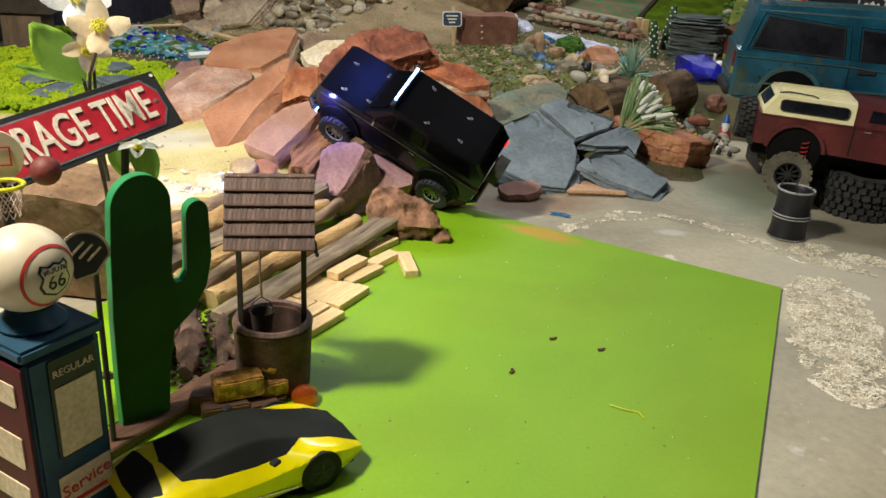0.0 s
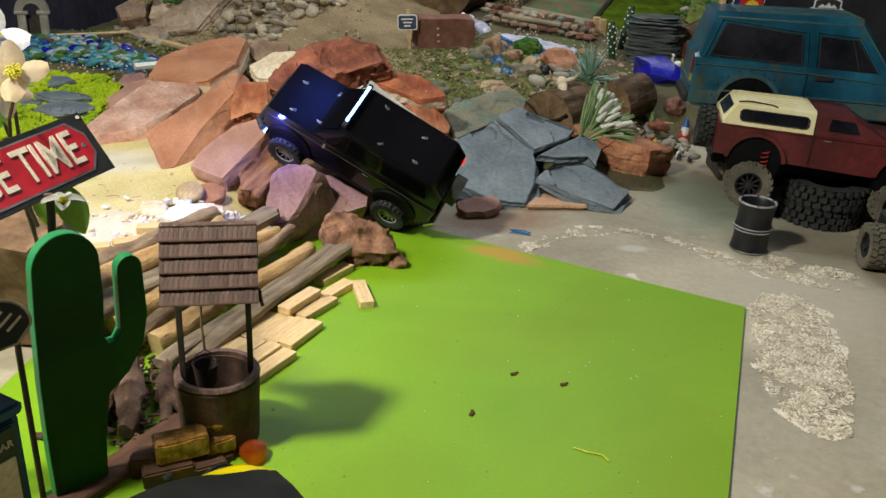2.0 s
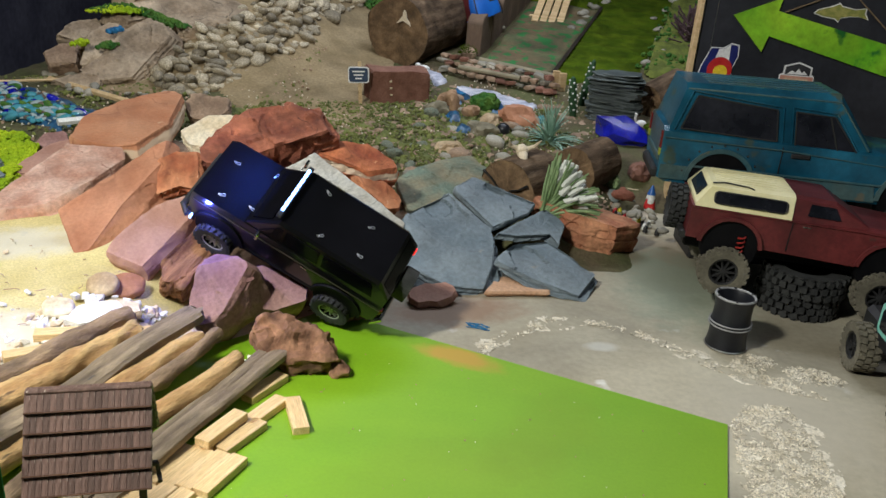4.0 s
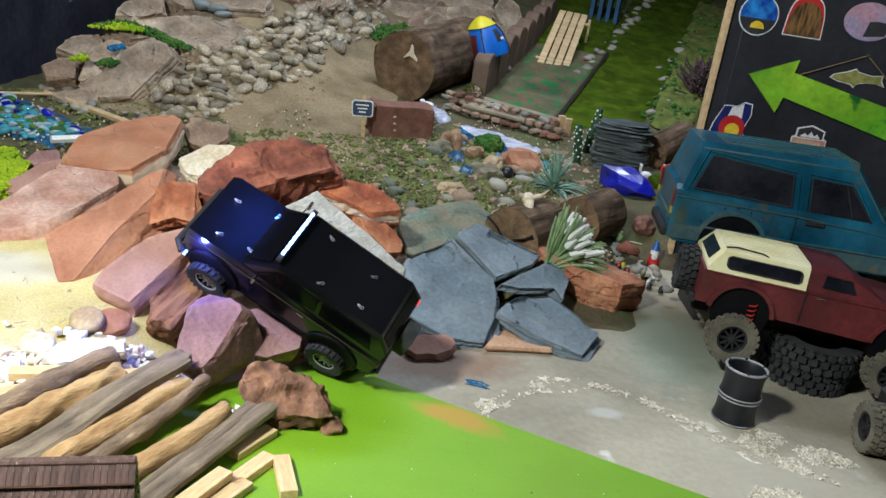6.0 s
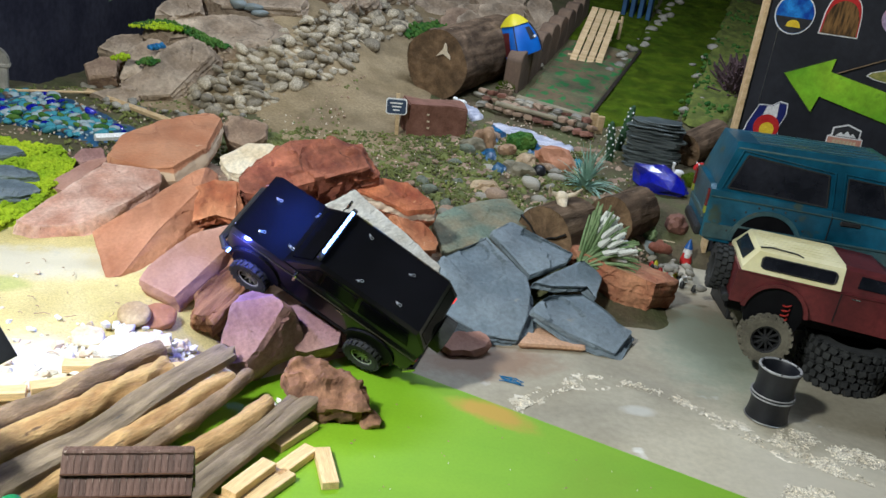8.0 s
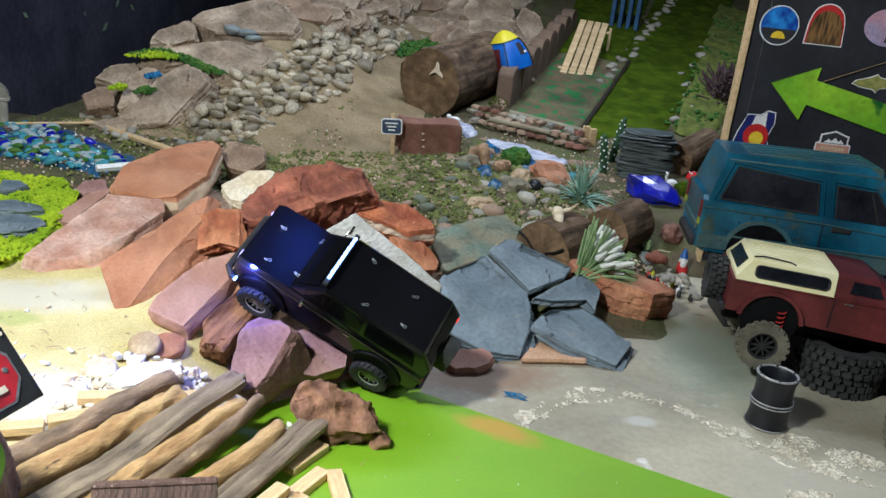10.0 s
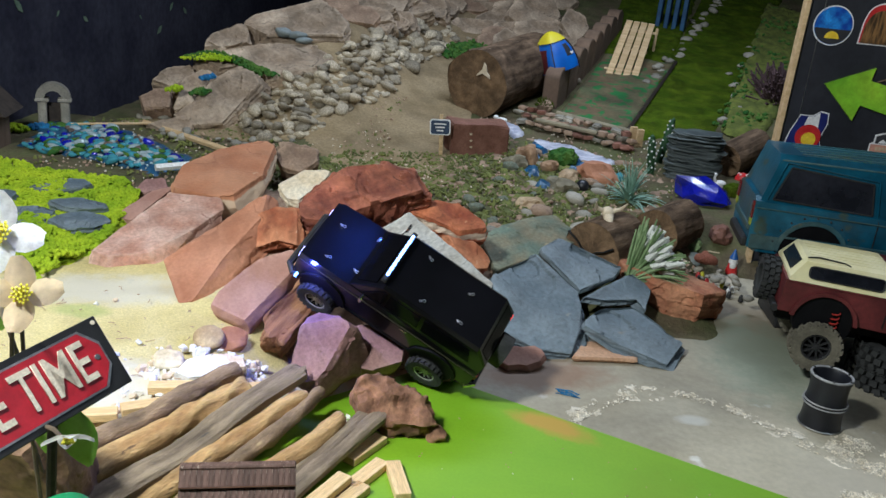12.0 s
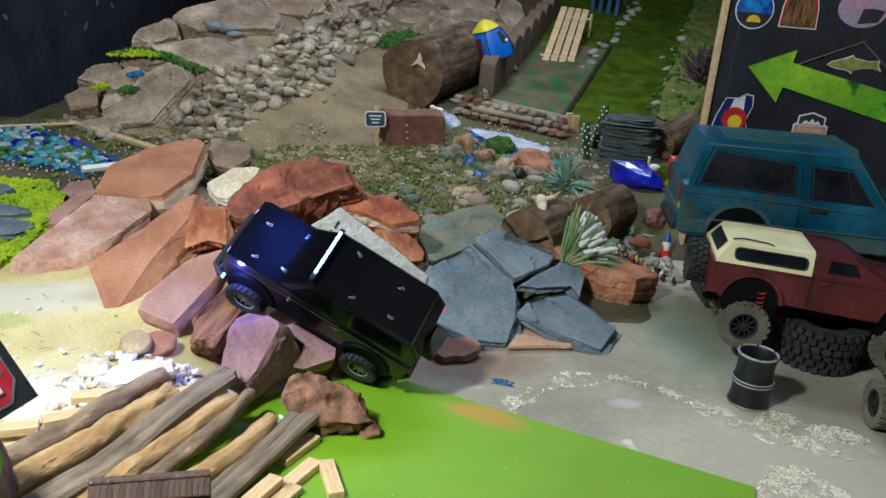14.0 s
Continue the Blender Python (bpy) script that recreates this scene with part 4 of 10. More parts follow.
lathe(bm, [(0, 0.298), (0.038, 0.299), (0.04, 0.304), (0.03, 0.316), (0.026, 0.324), (0, 0.324)])
part("collar", bm, M_bluetin, pump, smooth=True)
bm = bmesh.new()
ball(bm, 0.052, (0, 0, 0.371), seg=40)
globe = part("globe", bm, M_ivory, pump, "ivory plastic globe", smooth=True, angle=3)
bm = bmesh.new()
box(bm, (0.102, 0.003, 0.255), (0, -0.0535, 0.148), bevel=0.001)
# the dark red side
side = part("side_panel", bm, M_redtin, pump, "dark red side panel")
side.matrix_local = Matrix.Rotation(radians(-90), 4, "Z")
for z, h in ((0.235, 0.03), (0.155, 0.045), (0.09, 0.03)):
    bm = bmesh.new()
    flatplate(bm, rounded(0.07, h, 0.004), 0.002, pose(-0.0548, 0.0, z, 90, 0, -90))
    part("label_plate", bm, M_label, pump, "faded cream label")
# the blue side with its panel and label
face = Matrix.Translation((0.0, -0.0534, 0.0)) @ pose(0, 0, 0, 90)
bm = bmesh.new()
flatplate(bm, rounded(0.064, 0.138, 0.004), 0.002, face @ pose(0.008, 0.205, 0))
part("panel_frame", bm, M_blackink, pump)
bm = bmesh.new()
flatplate(bm, rounded(0.056, 0.096, 0.002), 0.0035, face @ pose(0.008, 0.188, 0))
part("dial", bm, M_label, pump, "worn cream dial")
lettering("letters", "REGULAR", 0.0092, face @ pose(0.008, 0.2545, 0.0028), M_label, pump, 0.0006, "cream letters reading REGULAR")
bm = bmesh.new()
flatplate(bm, [(-0.037, -0.026), (0.037, -0.026), (0.037, 0.026), (-0.037, 0.026)], 0.0015, face @ pose(0.008, 0.085, 0))
part("service_label", bm, M_label, pump, "cream label reading Service")
lettering("letters", "Service", 0.017, face @ pose(0.008, 0.09, 0.002, 0, 0, 6), M_redink, pump, 0.0005, "red letters reading Service")
bm = bmesh.new()
flatplate(bm, [(-0.028, -0.003), (0.028, -0.003), (0.028, 0.003), (-0.028, 0.003)], 0.001, face @ pose(0.008, 0.068, 0.0012))
part("small_print", bm, M_redink, pump)


def on_globe(outline, grow=0.0006, turn=0.0, up=0.0, r=0.052):
    """Bends a flat outline, in metres, onto the globe, facing local -y turned by turn."""
    bm = bmesh.new()
    v = [bm.verts.new((x, y, 0)) for x, y in outline]
    bm.faces.new(v)
    bmesh.ops.triangulate(bm, faces=bm.faces)
    for _ in range(2):
        bmesh.ops.subdivide_edges(bm, edges=bm.edges[:], cuts=1)
    q = Matrix.Rotation(radians(turn), 3, "Z") @ Matrix.Rotation(radians(up), 3, "X")
    for w in bm.verts:
        d = Vector((w.co.x, -math.sqrt(max(1e-6, r * r - min(r * r * 0.98, w.co.x**2 + w.co.y**2))), w.co.y)).normalized()
        w.co = q @ (d * (r + grow)) + Vector((0, 0, 0.371))
    return bm


ring_bm = bmesh.new()
q = Matrix.Rotation(radians(5), 3, "Z")
for k in range(64):
    a0, a1 = 2 * math.pi * k / 64, 2 * math.pi * (k + 1) / 64
    quad = []
    for a, rr in ((a0, 0.0365), (a1, 0.0365), (a1, 0.0335), (a0, 0.0335)):
        d = Vector((rr * math.cos(a), -math.sqrt(0.052**2 - rr * rr), rr * math.sin(a))).normalized() * 0.0525
        quad.append(ring_bm.verts.new(q @ d + Vector((0, 0, 0.371))))
    ring_bm.faces.new(quad)
part("red_ring", ring_bm, M_redink, globe, smooth=True, angle=3)
shield = [(-0.02, 0.012), (-0.016, 0.019), (-0.008, 0.016), (0, 0.019), (0.008, 0.016), (0.016, 0.019), (0.02, 0.012), (0.017, 0.004), (0.021, -0.006), (0.016, -0.016), (0, -0.023), (-0.016, -0.016), (-0.021, -0.006), (-0.017, 0.004)]
part("shield", on_globe(shield, 0.0006, 5), M_blackink, globe, smooth=True, angle=3)
part("shield_face", on_globe([(x * 0.86, y * 0.86) for x, y in shield], 0.001, 5), M_ivory, globe, smooth=True, angle=3)
sh = Matrix.Translation((0, 0, 0.371)) @ Matrix.Rotation(radians(5), 4, "Z") @ Matrix.Translation((0, -0.0525, 0)) @ pose(0, 0, 0, 90)
lettering("letters", "ROUTE", 0.0065, sh @ pose(0, 0.0105, -0.001), M_blackink, globe, 0.0009)
lettering("numerals", "66", 0.017, sh @ pose(0, -0.0045, -0.0012), M_blackink, globe, 0.0012)

# fan-shaped badge behind the globe
badge = thing("shop_badge", pose(-0.258, 1.285, 0.0), "black and cream fan-shaped metal badge on a post", "badge")
tip = pose(0, 0, 0.325, 0, 22, 24) @ Matrix.Diagonal((0.78, 0.78, 0.78, 1))
bm = bmesh.new()
flatplate(bm, arc(0, 0.012, 0.04, 12, 168, 12) + [(-0.03, -0.02), (0.0, -0.045), (0.03, -0.02)], 0.004, tip @ pose(0, 0, 0, 90))
part("rim", bm, M_label, badge)
bm = bmesh.new()
flatplate(bm, arc(0, 0.012, 0.036, 14, 166, 12) + [(-0.026, -0.017), (0.0, -0.039), (0.026, -0.017)], 0.002, tip @ pose(0, -0.0042, 0, 90))
part("face", bm, M_blackink, badge)
for k in range(3):
    bm = bmesh.new()
    box(bm, (0.004, 0.001, 0.034), (-0.014 + 0.014 * k, -0.0068, 0.016), (0, 20, 0))
    bmesh.ops.transform(bm, matrix=tip, verts=bm.verts)
    part("stroke", bm, M_label, badge)
bm = bmesh.new()
cyl(bm, 0.004, 0.004, 0.31, pose(0.008, 0.012, 0.155), 10)
part("post", bm, M_wellwood, badge)

# ---- cactus cut from board ----
cac = thing("wooden_cactus", pose(-0.221, 1.385, 0.0, 0, 0, 50), "flat wooden cactus painted dark green with light edges", "cactus")
outline = [(-0.065, -0.002), (-0.066, 0.10), (-0.064, 0.20), (-0.058, 0.30)] + arc(-0.005, 0.355, 0.048, 180, 10, 22) + [(0.042, 0.30), (0.036, 0.245), (0.042, 0.232), (0.054, 0.232), (0.063, 0.245), (0.066, 0.31)] + arc(0.086, 0.332, 0.019, 170, 0, 12) + [(0.107, 0.26), (0.096, 0.215), (0.07, 0.18), (0.034, 0.155), (0.02, 0.08), (0.014, -0.002)]
outline = [(x * 0.93, z * 1.035) for x, z in outline]
bm = bmesh.new()
prism(bm, outline, 0.017, Matrix.Translation((0, 0.0, 0)))
part("board", bm, M_cactusedge, cac, "light green sawn edge")
bm = bmesh.new()
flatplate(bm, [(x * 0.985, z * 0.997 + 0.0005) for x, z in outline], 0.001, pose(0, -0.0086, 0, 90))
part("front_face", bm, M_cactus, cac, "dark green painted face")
bm = bmesh.new()
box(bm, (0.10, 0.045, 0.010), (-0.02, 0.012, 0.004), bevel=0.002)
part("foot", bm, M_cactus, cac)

# ---- wishing well ----
well = thing("wishing_well", pose(-0.082, 1.535, 0.006, 0, 0, 16), "small brown wishing well with a shingled roof and bucket", "wishing well")
bm = bmesh.new()
lathe(bm, [(0, 0.0), (0.062, 0.0), (0.063, 0.06), (0.065, 0.108), (0.067, 0.116), (0.063, 0.12), (0.054, 0.118), (0.052, 0.10), (0.052, 0.03), (0, 0.03)], 40)
for v in bm.verts:
    if v.co.z > 0.001:
        v.co += Vector((v.co.x, v.co.y, 0)) * (0.05 * noise.noise(v.co * 45))
part("wall", bm, M_wellstone, well, "rough brown stone-like wall", smooth=True, angle=0.5)
bm = bmesh.new()
lathe(bm, [(0.056, 0.118), (0.064, 0.117), (0.067, 0.122), (0.064, 0.127), (0.056, 0.126), (0.056, 0.118)], 40)
part("rim", bm, M_shingle, well, smooth=True)
for x in (-0.052, 0.052):
    bm = bmesh.new()
    box(bm, (0.009, 0.009, 0.17), (x, 0, 0.20), bevel=0.001)
    part("post", bm, M_wellwood, well)
bm = bmesh.new()
cyl(bm, 0.004, 0.004, 0.135, pose(0.004, 0, 0.262, 0, 90), 10)
part("axle", bm, M_wellwood, well)
bm = bmesh.new()
tube(bm, [(0.07, 0, 0.262), (0.072, 0, 0.245), (0.074, -0.012, 0.243)], [0.003, 0.003, 0.003])
part("crank", bm, M_wellwood, well)
bm = bmesh.new()
tube(bm, [(-0.018, -0.002, 0.262), (-0.019, -0.003, 0.21), (-0.017, -0.004, 0.165)], [0.0022, 0.002, 0.002], 6)
part("rope", bm, M_rope, well)
bm = bmesh.new()
lathe(bm, [(0, 0.105), (0.016, 0.105), (0.020, 0.14), (0.0215, 0.141), (0.0185, 0.139), (0.0145, 0.109), (0, 0.109)], 20, pose(-0.017, -0.004, 0))
tube(bm, [(-0.037, -0.004, 0.139), (-0.03, -0.004, 0.157), (-0.017, -0.004, 0.165), (-0.004, -0.004, 0.157), (0.003, -0.004, 0.139)], [0.0012], 5)
part("bucket", bm, M_wellwood, well, "small dark bucket", smooth=True)
shingle_me = None
for sx, count in ((-1, 5), (1, 5)):
    roof = new("roof_side", None)
    bm = bmesh.new()
    box(bm, (0.134, 0.004, 0.115), (0, 0, 0))
    side = part("roof_board", bm, M_wellwood, well)
    bpy.data.objects.remove(roof)
    tilt = Matrix.Translation((0, sx * 0.03, 0.322)) @ Matrix.Rotation(radians(sx * 33), 4, "X")
    side.matrix_local = tilt
    for k in range(count):
        for c in range(20):
            if shingle_me is None:
                bm = bmesh.new()
                box(bm, (0.00685, 0.0052, 0.026), bevel=0.0005)
                piece = part("shingle", bm, M_shingle, side)
                shingle_me = piece.data
            else:
                piece = new("shingle", shingle_me)
                piece.parent = side
            piece.matrix_local = pose(-0.066 + 0.00695 * c, sx * (0.0050 + 0.0002 * ((c * 7 + k * 3) % 4)), 0.047 - 0.0235 * k, sx * 6, 0, 0)
bm = bmesh.new()
box(bm, (0.139, 0.012, 0.006), (0, 0, 0.374), bevel=0.002)
part("ridge", bm, M_shingle, well)
for sx in (-1, 1):
    for k in range(5):
        bm = bmesh.new()
        box(bm, (0.139, 0.003, 0.0022), bevel=0.0006)
        lath = part("course_edge", bm, M_plank, well, "thin red-brown edge of a shingle course")
        lath.matrix_local = Matrix.Translation((0, sx * 0.03, 0.322)) @ Matrix.Rotation(radians(sx * 33), 4, "X") @ pose(0, sx * 0.0098, 0.0345 - 0.0235 * k)

# ---- enamel sign ----
right = Vector((0.4037, 0.9067, 0.1219)).normalized()
up = Vector((-0.584, 0.1529, 0.7972))
up = (up - right * up.dot(right)).normalized()
out = right.cross(up)
sign_m = Matrix((right, up, out)).transposed().to_4x4()
corner = Vector((-0.2534, 1.6146, 0.4293))
sign_m.translation = corner - right * 0.19 + up * 0.049
sign = thing("enamel_sign", sign_m, "red and black embossed metal sign reading GARAGE TIME", "sign")
bm = bmesh.new()
box(bm, (0.38, 0.099, 0.003), (0, 0, 0), bevel=0.001)
part("plate", bm, M_signblack, sign, "black metal plate")
for grow, mtl, z, nm in ((0.0028, M_steel, 0.0016, "trim_line"), (0.0, M_signred, 0.0024, "red_field")):
    bm = bmesh.new()
    w, h, c = 0.174 + grow, 0.038 + grow, 0.024
    flatplate(bm, [(w, h - c), (w - c * 0.8, h), (-w + c * 0.8, h), (-w, h - c), (-w, -h + c), (-w + c * 0.8, -h), (w - c * 0.8, -h), (w, -h + c)], 0.0014, pose(0, 0, z))
    part(nm, bm, mtl, sign)
text = lettering("letters", "GARAGE TIME", 0.053, pose(0.002, 0, 0.0048) @ Matrix.Diagonal((0.635, 1, 1, 1)), M_signwhite, sign, 0.0014, "raised cream letters reading GARAGE TIME", 0.0007)
for x in (0.164, -0.164):
    bm = bmesh.new()
    lathe(bm, [(0, 0.005), (0.0035, 0.0048), (0.0045, 0.003), (0, 0.003)], 12, pose(x, 0, 0))
    part("screw", bm, M_steel, sign)
for x in (0.183, -0.183):
    bm = bmesh.new()
    cyl(bm, 0.003, 0.003, 0.002, pose(x, 0.042, 0.002), 10)
    part("rivet", bm, M_signwhite, sign)
for x in (-0.12, 0.08):
    bm = bmesh.new()
    foot = sign_m @ Vector((x, -0.04, -0.008))
    tube(bm, [sign_m.inverted() @ foot, sign_m.inverted() @ Vector((foot.x - 0.03, foot.y, 0.0 if x < 0 else 0.03))], [0.006], 8)
    part("stake", bm, M_wellwood, sign)


# ---- flowers ----
def blossom(at, size, petal, parent, facing_to, seed):
    rng = random.Random(seed)
    m = Matrix.Translation(at) @ facing(facing_to)
    for k in range(4):
        bm = bmesh.new()
        a = radians(90 * k + rng.uniform(-10, 10))
        rows = []
        for i in range(6):
            s = i / 5
            w = size * (0.12 + 0.62 * math.sin(math.pi * min(1, s * 0.86 + 0.08)) ** 0.8) * 0.50
            rows.append([bm.verts.new(m @ Vector((math.cos(a) * s * size - math.sin(a) * w * u, math.sin(a) * s * size + math.cos(a) * w * u, size * (0.25 * s * s - 0.1 * u * u + 0.05 * noise.noise(Vector((k, s * 4, u * 3)))))) ) for u in (-1, -0.5, 0, 0.5, 1)])
        for r0, r1 in zip(rows, rows[1:]):
            for j in range(4):
                bm.faces.new((r0[j], r0[j + 1], r1[j + 1], r1[j]))
        bmesh.ops.solidify(bm, geom=bm.faces[:], thickness=0.0012)
        part("petal", bm, petal, parent, smooth=True)
    bm = bmesh.new()
    for k in range(26):
        a, r = k * 2.4, size * 0.055 * math.sqrt(k)
        tube(bm, [m @ Vector((r * math.cos(a) * 0.6, r * math.sin(a) * 0.6, 0)), m @ Vector((r * math.cos(a), r * math.sin(a), size * 0.22))], [size * 0.02, size * 0.035], 5)
    part("flower_centre", bm, M_pollen, parent, "yellow flower centre")


def leaf_bm(root, tip, width, droop=0.01):
    bm = bmesh.new()
    root, tip = Vector(root), Vector(tip)
    d = tip - root
    side = d.cross(Vector((0.3, -0.9, 0.4))).normalized()
    lift = side.cross(d).normalized()
    rows = []
    for i in range(8):
        s = i / 7
        w = width * math.sin(math.pi * (s * 0.92 + 0.05)) ** 0.9
        rows.append([bm.verts.new(root + d * s + side * w * u + lift * (droop * abs(u) + 0.3 * droop * math.sin(6 * s))) for u in (-1, -0.5, 0, 0.5, 1)])
    for r0, r1 in zip(rows, rows[1:]):
        for j in range(4):
            bm.faces.new((r0[j], r0[j + 1], r1[j + 1], r1[j]))
    bmesh.ops.solidify(bm, geom=bm.faces[:], thickness=0.001)
    return bm


flowers = thing("artificial_flowers", pose(0, 0, 0), "white artificial blossoms with green leaves on brown stems", "flowers")
blossom((-0.404, 1.593, 0.62), 0.053, M_petal, flowers, (0.25, -0.78, 0.55), 1)
blossom((-0.312, 1.483, 0.596), 0.043, M_petalb, flowers, (0.3, -0.75, 0.55), 2)
blossom((-0.385, 1.57, 0.545), 0.036, M_petalb, flowers, (0.5, -0.7, -0.2), 3)
blossom((-0.262, 1.470, 0.430), 0.028, M_petal, flowers, (0.3, -0.6, -0.7), 4)
for pts in ([(-0.44, 1.70, 0.05), (-0.43, 1.66, 0.35), (-0.41, 1.63, 0.5), (-0.408, 1.60, 0.61)], [(-0.44, 1.70, 0.2), (-0.41, 1.60, 0.42), (-0.378, 1.56, 0.51), (-0.33, 1.51, 0.57), (-0.314, 1.49, 0.59)], [(-0.42, 1.66, 0.3), (-0.36, 1.54, 0.40), (-0.29, 1.49, 0.425), (-0.264, 1.473, 0.42)], [(-0.43, 1.66, 0.35), (-0.42, 1.63, 0.44), (-0.425, 1.62, 0.488)]):
    bm = bmesh.new()
    tube(bm, pts, [0.0035, 0.003, 0.0028, 0.0025, 0.002], 7)
    part("stem", bm, M_stem, flowers)
for root, tip, w in (((-0.424, 1.62, 0.482), (-0.492, 1.60, 0.574), 0.034), ((-0.47, 1.66, 0.470), (-0.56, 1.65, 0.492), 0.008), ((-0.309, 1.556, 0.418), (-0.272, 1.537, 0.348), 0.022), ((-0.345, 1.57, 0.41), (-0.332, 1.545, 0.352), 0.018)):
    part("leaf", leaf_bm(root, tip, w), M_leaf, flowers, smooth=True, angle=2)

# ---- toy basketball hoop and ball ----
hoop = thing("toy_basketball_hoop", pose(-0.373, 1.298, 0.0165), "toy basketball hoop with a round cream backboard", "basketball hoop")
bm = bmesh.new()
cyl(bm, 0.035, 0.035, 0.004, pose(0, 0, 0.435, 90, 0, 25), 32)
part("backboard", bm, M_ivory, hoop)
for dx, dz, sx, sz in ((0, 0.012, 0.03, 0.002), (0, -0.012, 0.03, 0.002), (-0.015, 0, 0.002, 0.026), (0.015, 0, 0.002, 0.026)):
    bm = bmesh.new()
    box(bm, (sx, 0.001, sz), (0, -0.003, 0))
    bar = part("target_line", bm, M_redink, hoop)
    bar.matrix_local = pose(0, 0, 0.435, 0, 0, 25) @ pose(dx + 0.004, 0, dz)
bm = bmesh.new()
cyl(bm, 0.005, 0.006, 0.436, pose(-0.004, 0.012, 0.202), 12)
part("pole", bm, M_blackplastic, hoop)
bm = bmesh.new()
tube(bm, [(0.022 * math.cos(a) + 0.03, 0.022 * math.sin(a) - 0.03, 0.408) for a in np.linspace(0, 6.2832, 21)], [0.003], 8)
part("rim", bm, M_limeplastic, hoop)
bm = bmesh.new()
for k in range(10):
    a = k * 0.628
    for s in (0.628, -0.628):
        tube(bm, [(0.03 + 0.022 * math.cos(a), -0.03 + 0.022 * math.sin(a), 0.406), (0.03 + 0.017 * math.cos(a + s), -0.03 + 0.017 * math.sin(a + s), 0.385), (0.03 + 0.014 * math.cos(a), -0.03 + 0.014 * math.sin(a), 0.365)], [0.0009], 4)
part("net", bm, M_net, hoop)
bm = bmesh.new()
ball(bm, 0.019, seg=24)
bb = part("toy_basketball", bm, M_redball, smooth=True, angle=3)
bb.matrix_world = pose(-0.289, 1.275, 0.447)
tagged(bb, "small dull red ball resting in the toy hoop", "ball")

# ---- yellow and black sports car ----
car = thing("toy_sports_car", pose(-0.046, 1.262, 0.007, 0, 0, 45), "glossy yellow and black toy sports car on the green board", "toy car")


def loft(sections, material, name, parent, label="", angle=0.7):
    """Skin over sections: each is x and a list of (y, z), all the same length, from one sill over the roof to the other."""
    bm = bmesh.new()
    rows = [[bm.verts.new((x, y, z)) for y, z in pts] for x, pts in sections]
    for a, b in zip(rows, rows[1:]):
        for k in range(len(a) - 1):
            bm.faces.new((a[k], a[k + 1], b[k + 1], b[k]))
        bm.faces.new((a[-1], a[0], b[0], b[-1]))
    bm.faces.new(rows[0])
    bm.faces.new(rows[-1][::-1])
    return part(name, bm, material, parent, label, smooth=True, angle=angle)


car_x = (-0.17, -0.165, -0.145, -0.10, -0.05, 0.0, 0.04, 0.075, 0.12, 0.155, 0.172)
car_half = (0.052, 0.062, 0.073, 0.078, 0.077, 0.075, 0.075, 0.077, 0.076, 0.066, 0.05)
car_sill = (0.034, 0.024, 0.016, 0.014, 0.014, 0.014, 0.014, 0.014, 0.014, 0.015, 0.018)
car_belt = (0.052, 0.056, 0.060, 0.060, 0.052, 0.050, 0.052, 0.056, 0.052, 0.042, 0.026)
car_shoulder = (0.056, 0.061, 0.068, 0.074, 0.070, 0.067, 0.066, 0.066, 0.058, 0.046, 0.028)
car_roof = (0.057, 0.063, 0.072, 0.084, 0.096, 0.098, 0.090, 0.074, 0.060, 0.047, 0.029)
car_roofhalf = (0.03, 0.034, 0.04, 0.044, 0.043, 0.042, 0.042, 0.042, 0.036, 0.03, 0.022)


def eased(x, xs, zs):
    """Like along, with a smooth curve through the stops."""
    return sum(w * along(x + dx, xs, zs) for dx, w in ((-0.026, 0.12), (-0.013, 0.22), (0.0, 0.32), (0.013, 0.22), (0.026, 0.12)))


def car_section(x):
    half, sill, belt, shoulder, roof, rh = (eased(x, car_x, zs) for zs in (car_half, car_sill, car_belt, car_shoulder, car_roof, car_roofhalf))
    key = [(half * 0.94, sill), (half, sill + 0.4 * (belt - sill)), (half, belt), (half * 0.84, shoulder), (rh, roof), (0.0, roof + 0.003)]
    return [(y0 + (y1 - y0) * k / 4, z0 + (z1 - z0) * k / 4) for (y0, z0), (y1, z1) in zip(key, key[1:]) for k in range(4)] + [key[-1]]


# where the yellow ends and the black begins, counted up the section from the sill
split_x = (-0.170, -0.160, -0.156, -0.126, -0.119, -0.110, -0.100, -0.06, 0.0, 0.045, 0.062, 0.075, 0.12, 0.165, 0.172)
split_k = (20, 20, 15.0, 13.5, 20, 20, 14.5, 12.6, 12.2, 12.6, 14.2, 15.8, 15.0, 12.5, 12.0)


def car_point(x, u):
    pts = car_section(x)
    k = min(19, int(u))
    (y0, z0), (y1, z1) = pts[k], pts[k + 1]
    return x, y0 + (y1 - y0) * (u - k), z0 + (z1 - z0) * (u - k)


car_xs = [car_x[0] + (car_x[-1] - car_x[0]) * n / 140 for n in range(141)]
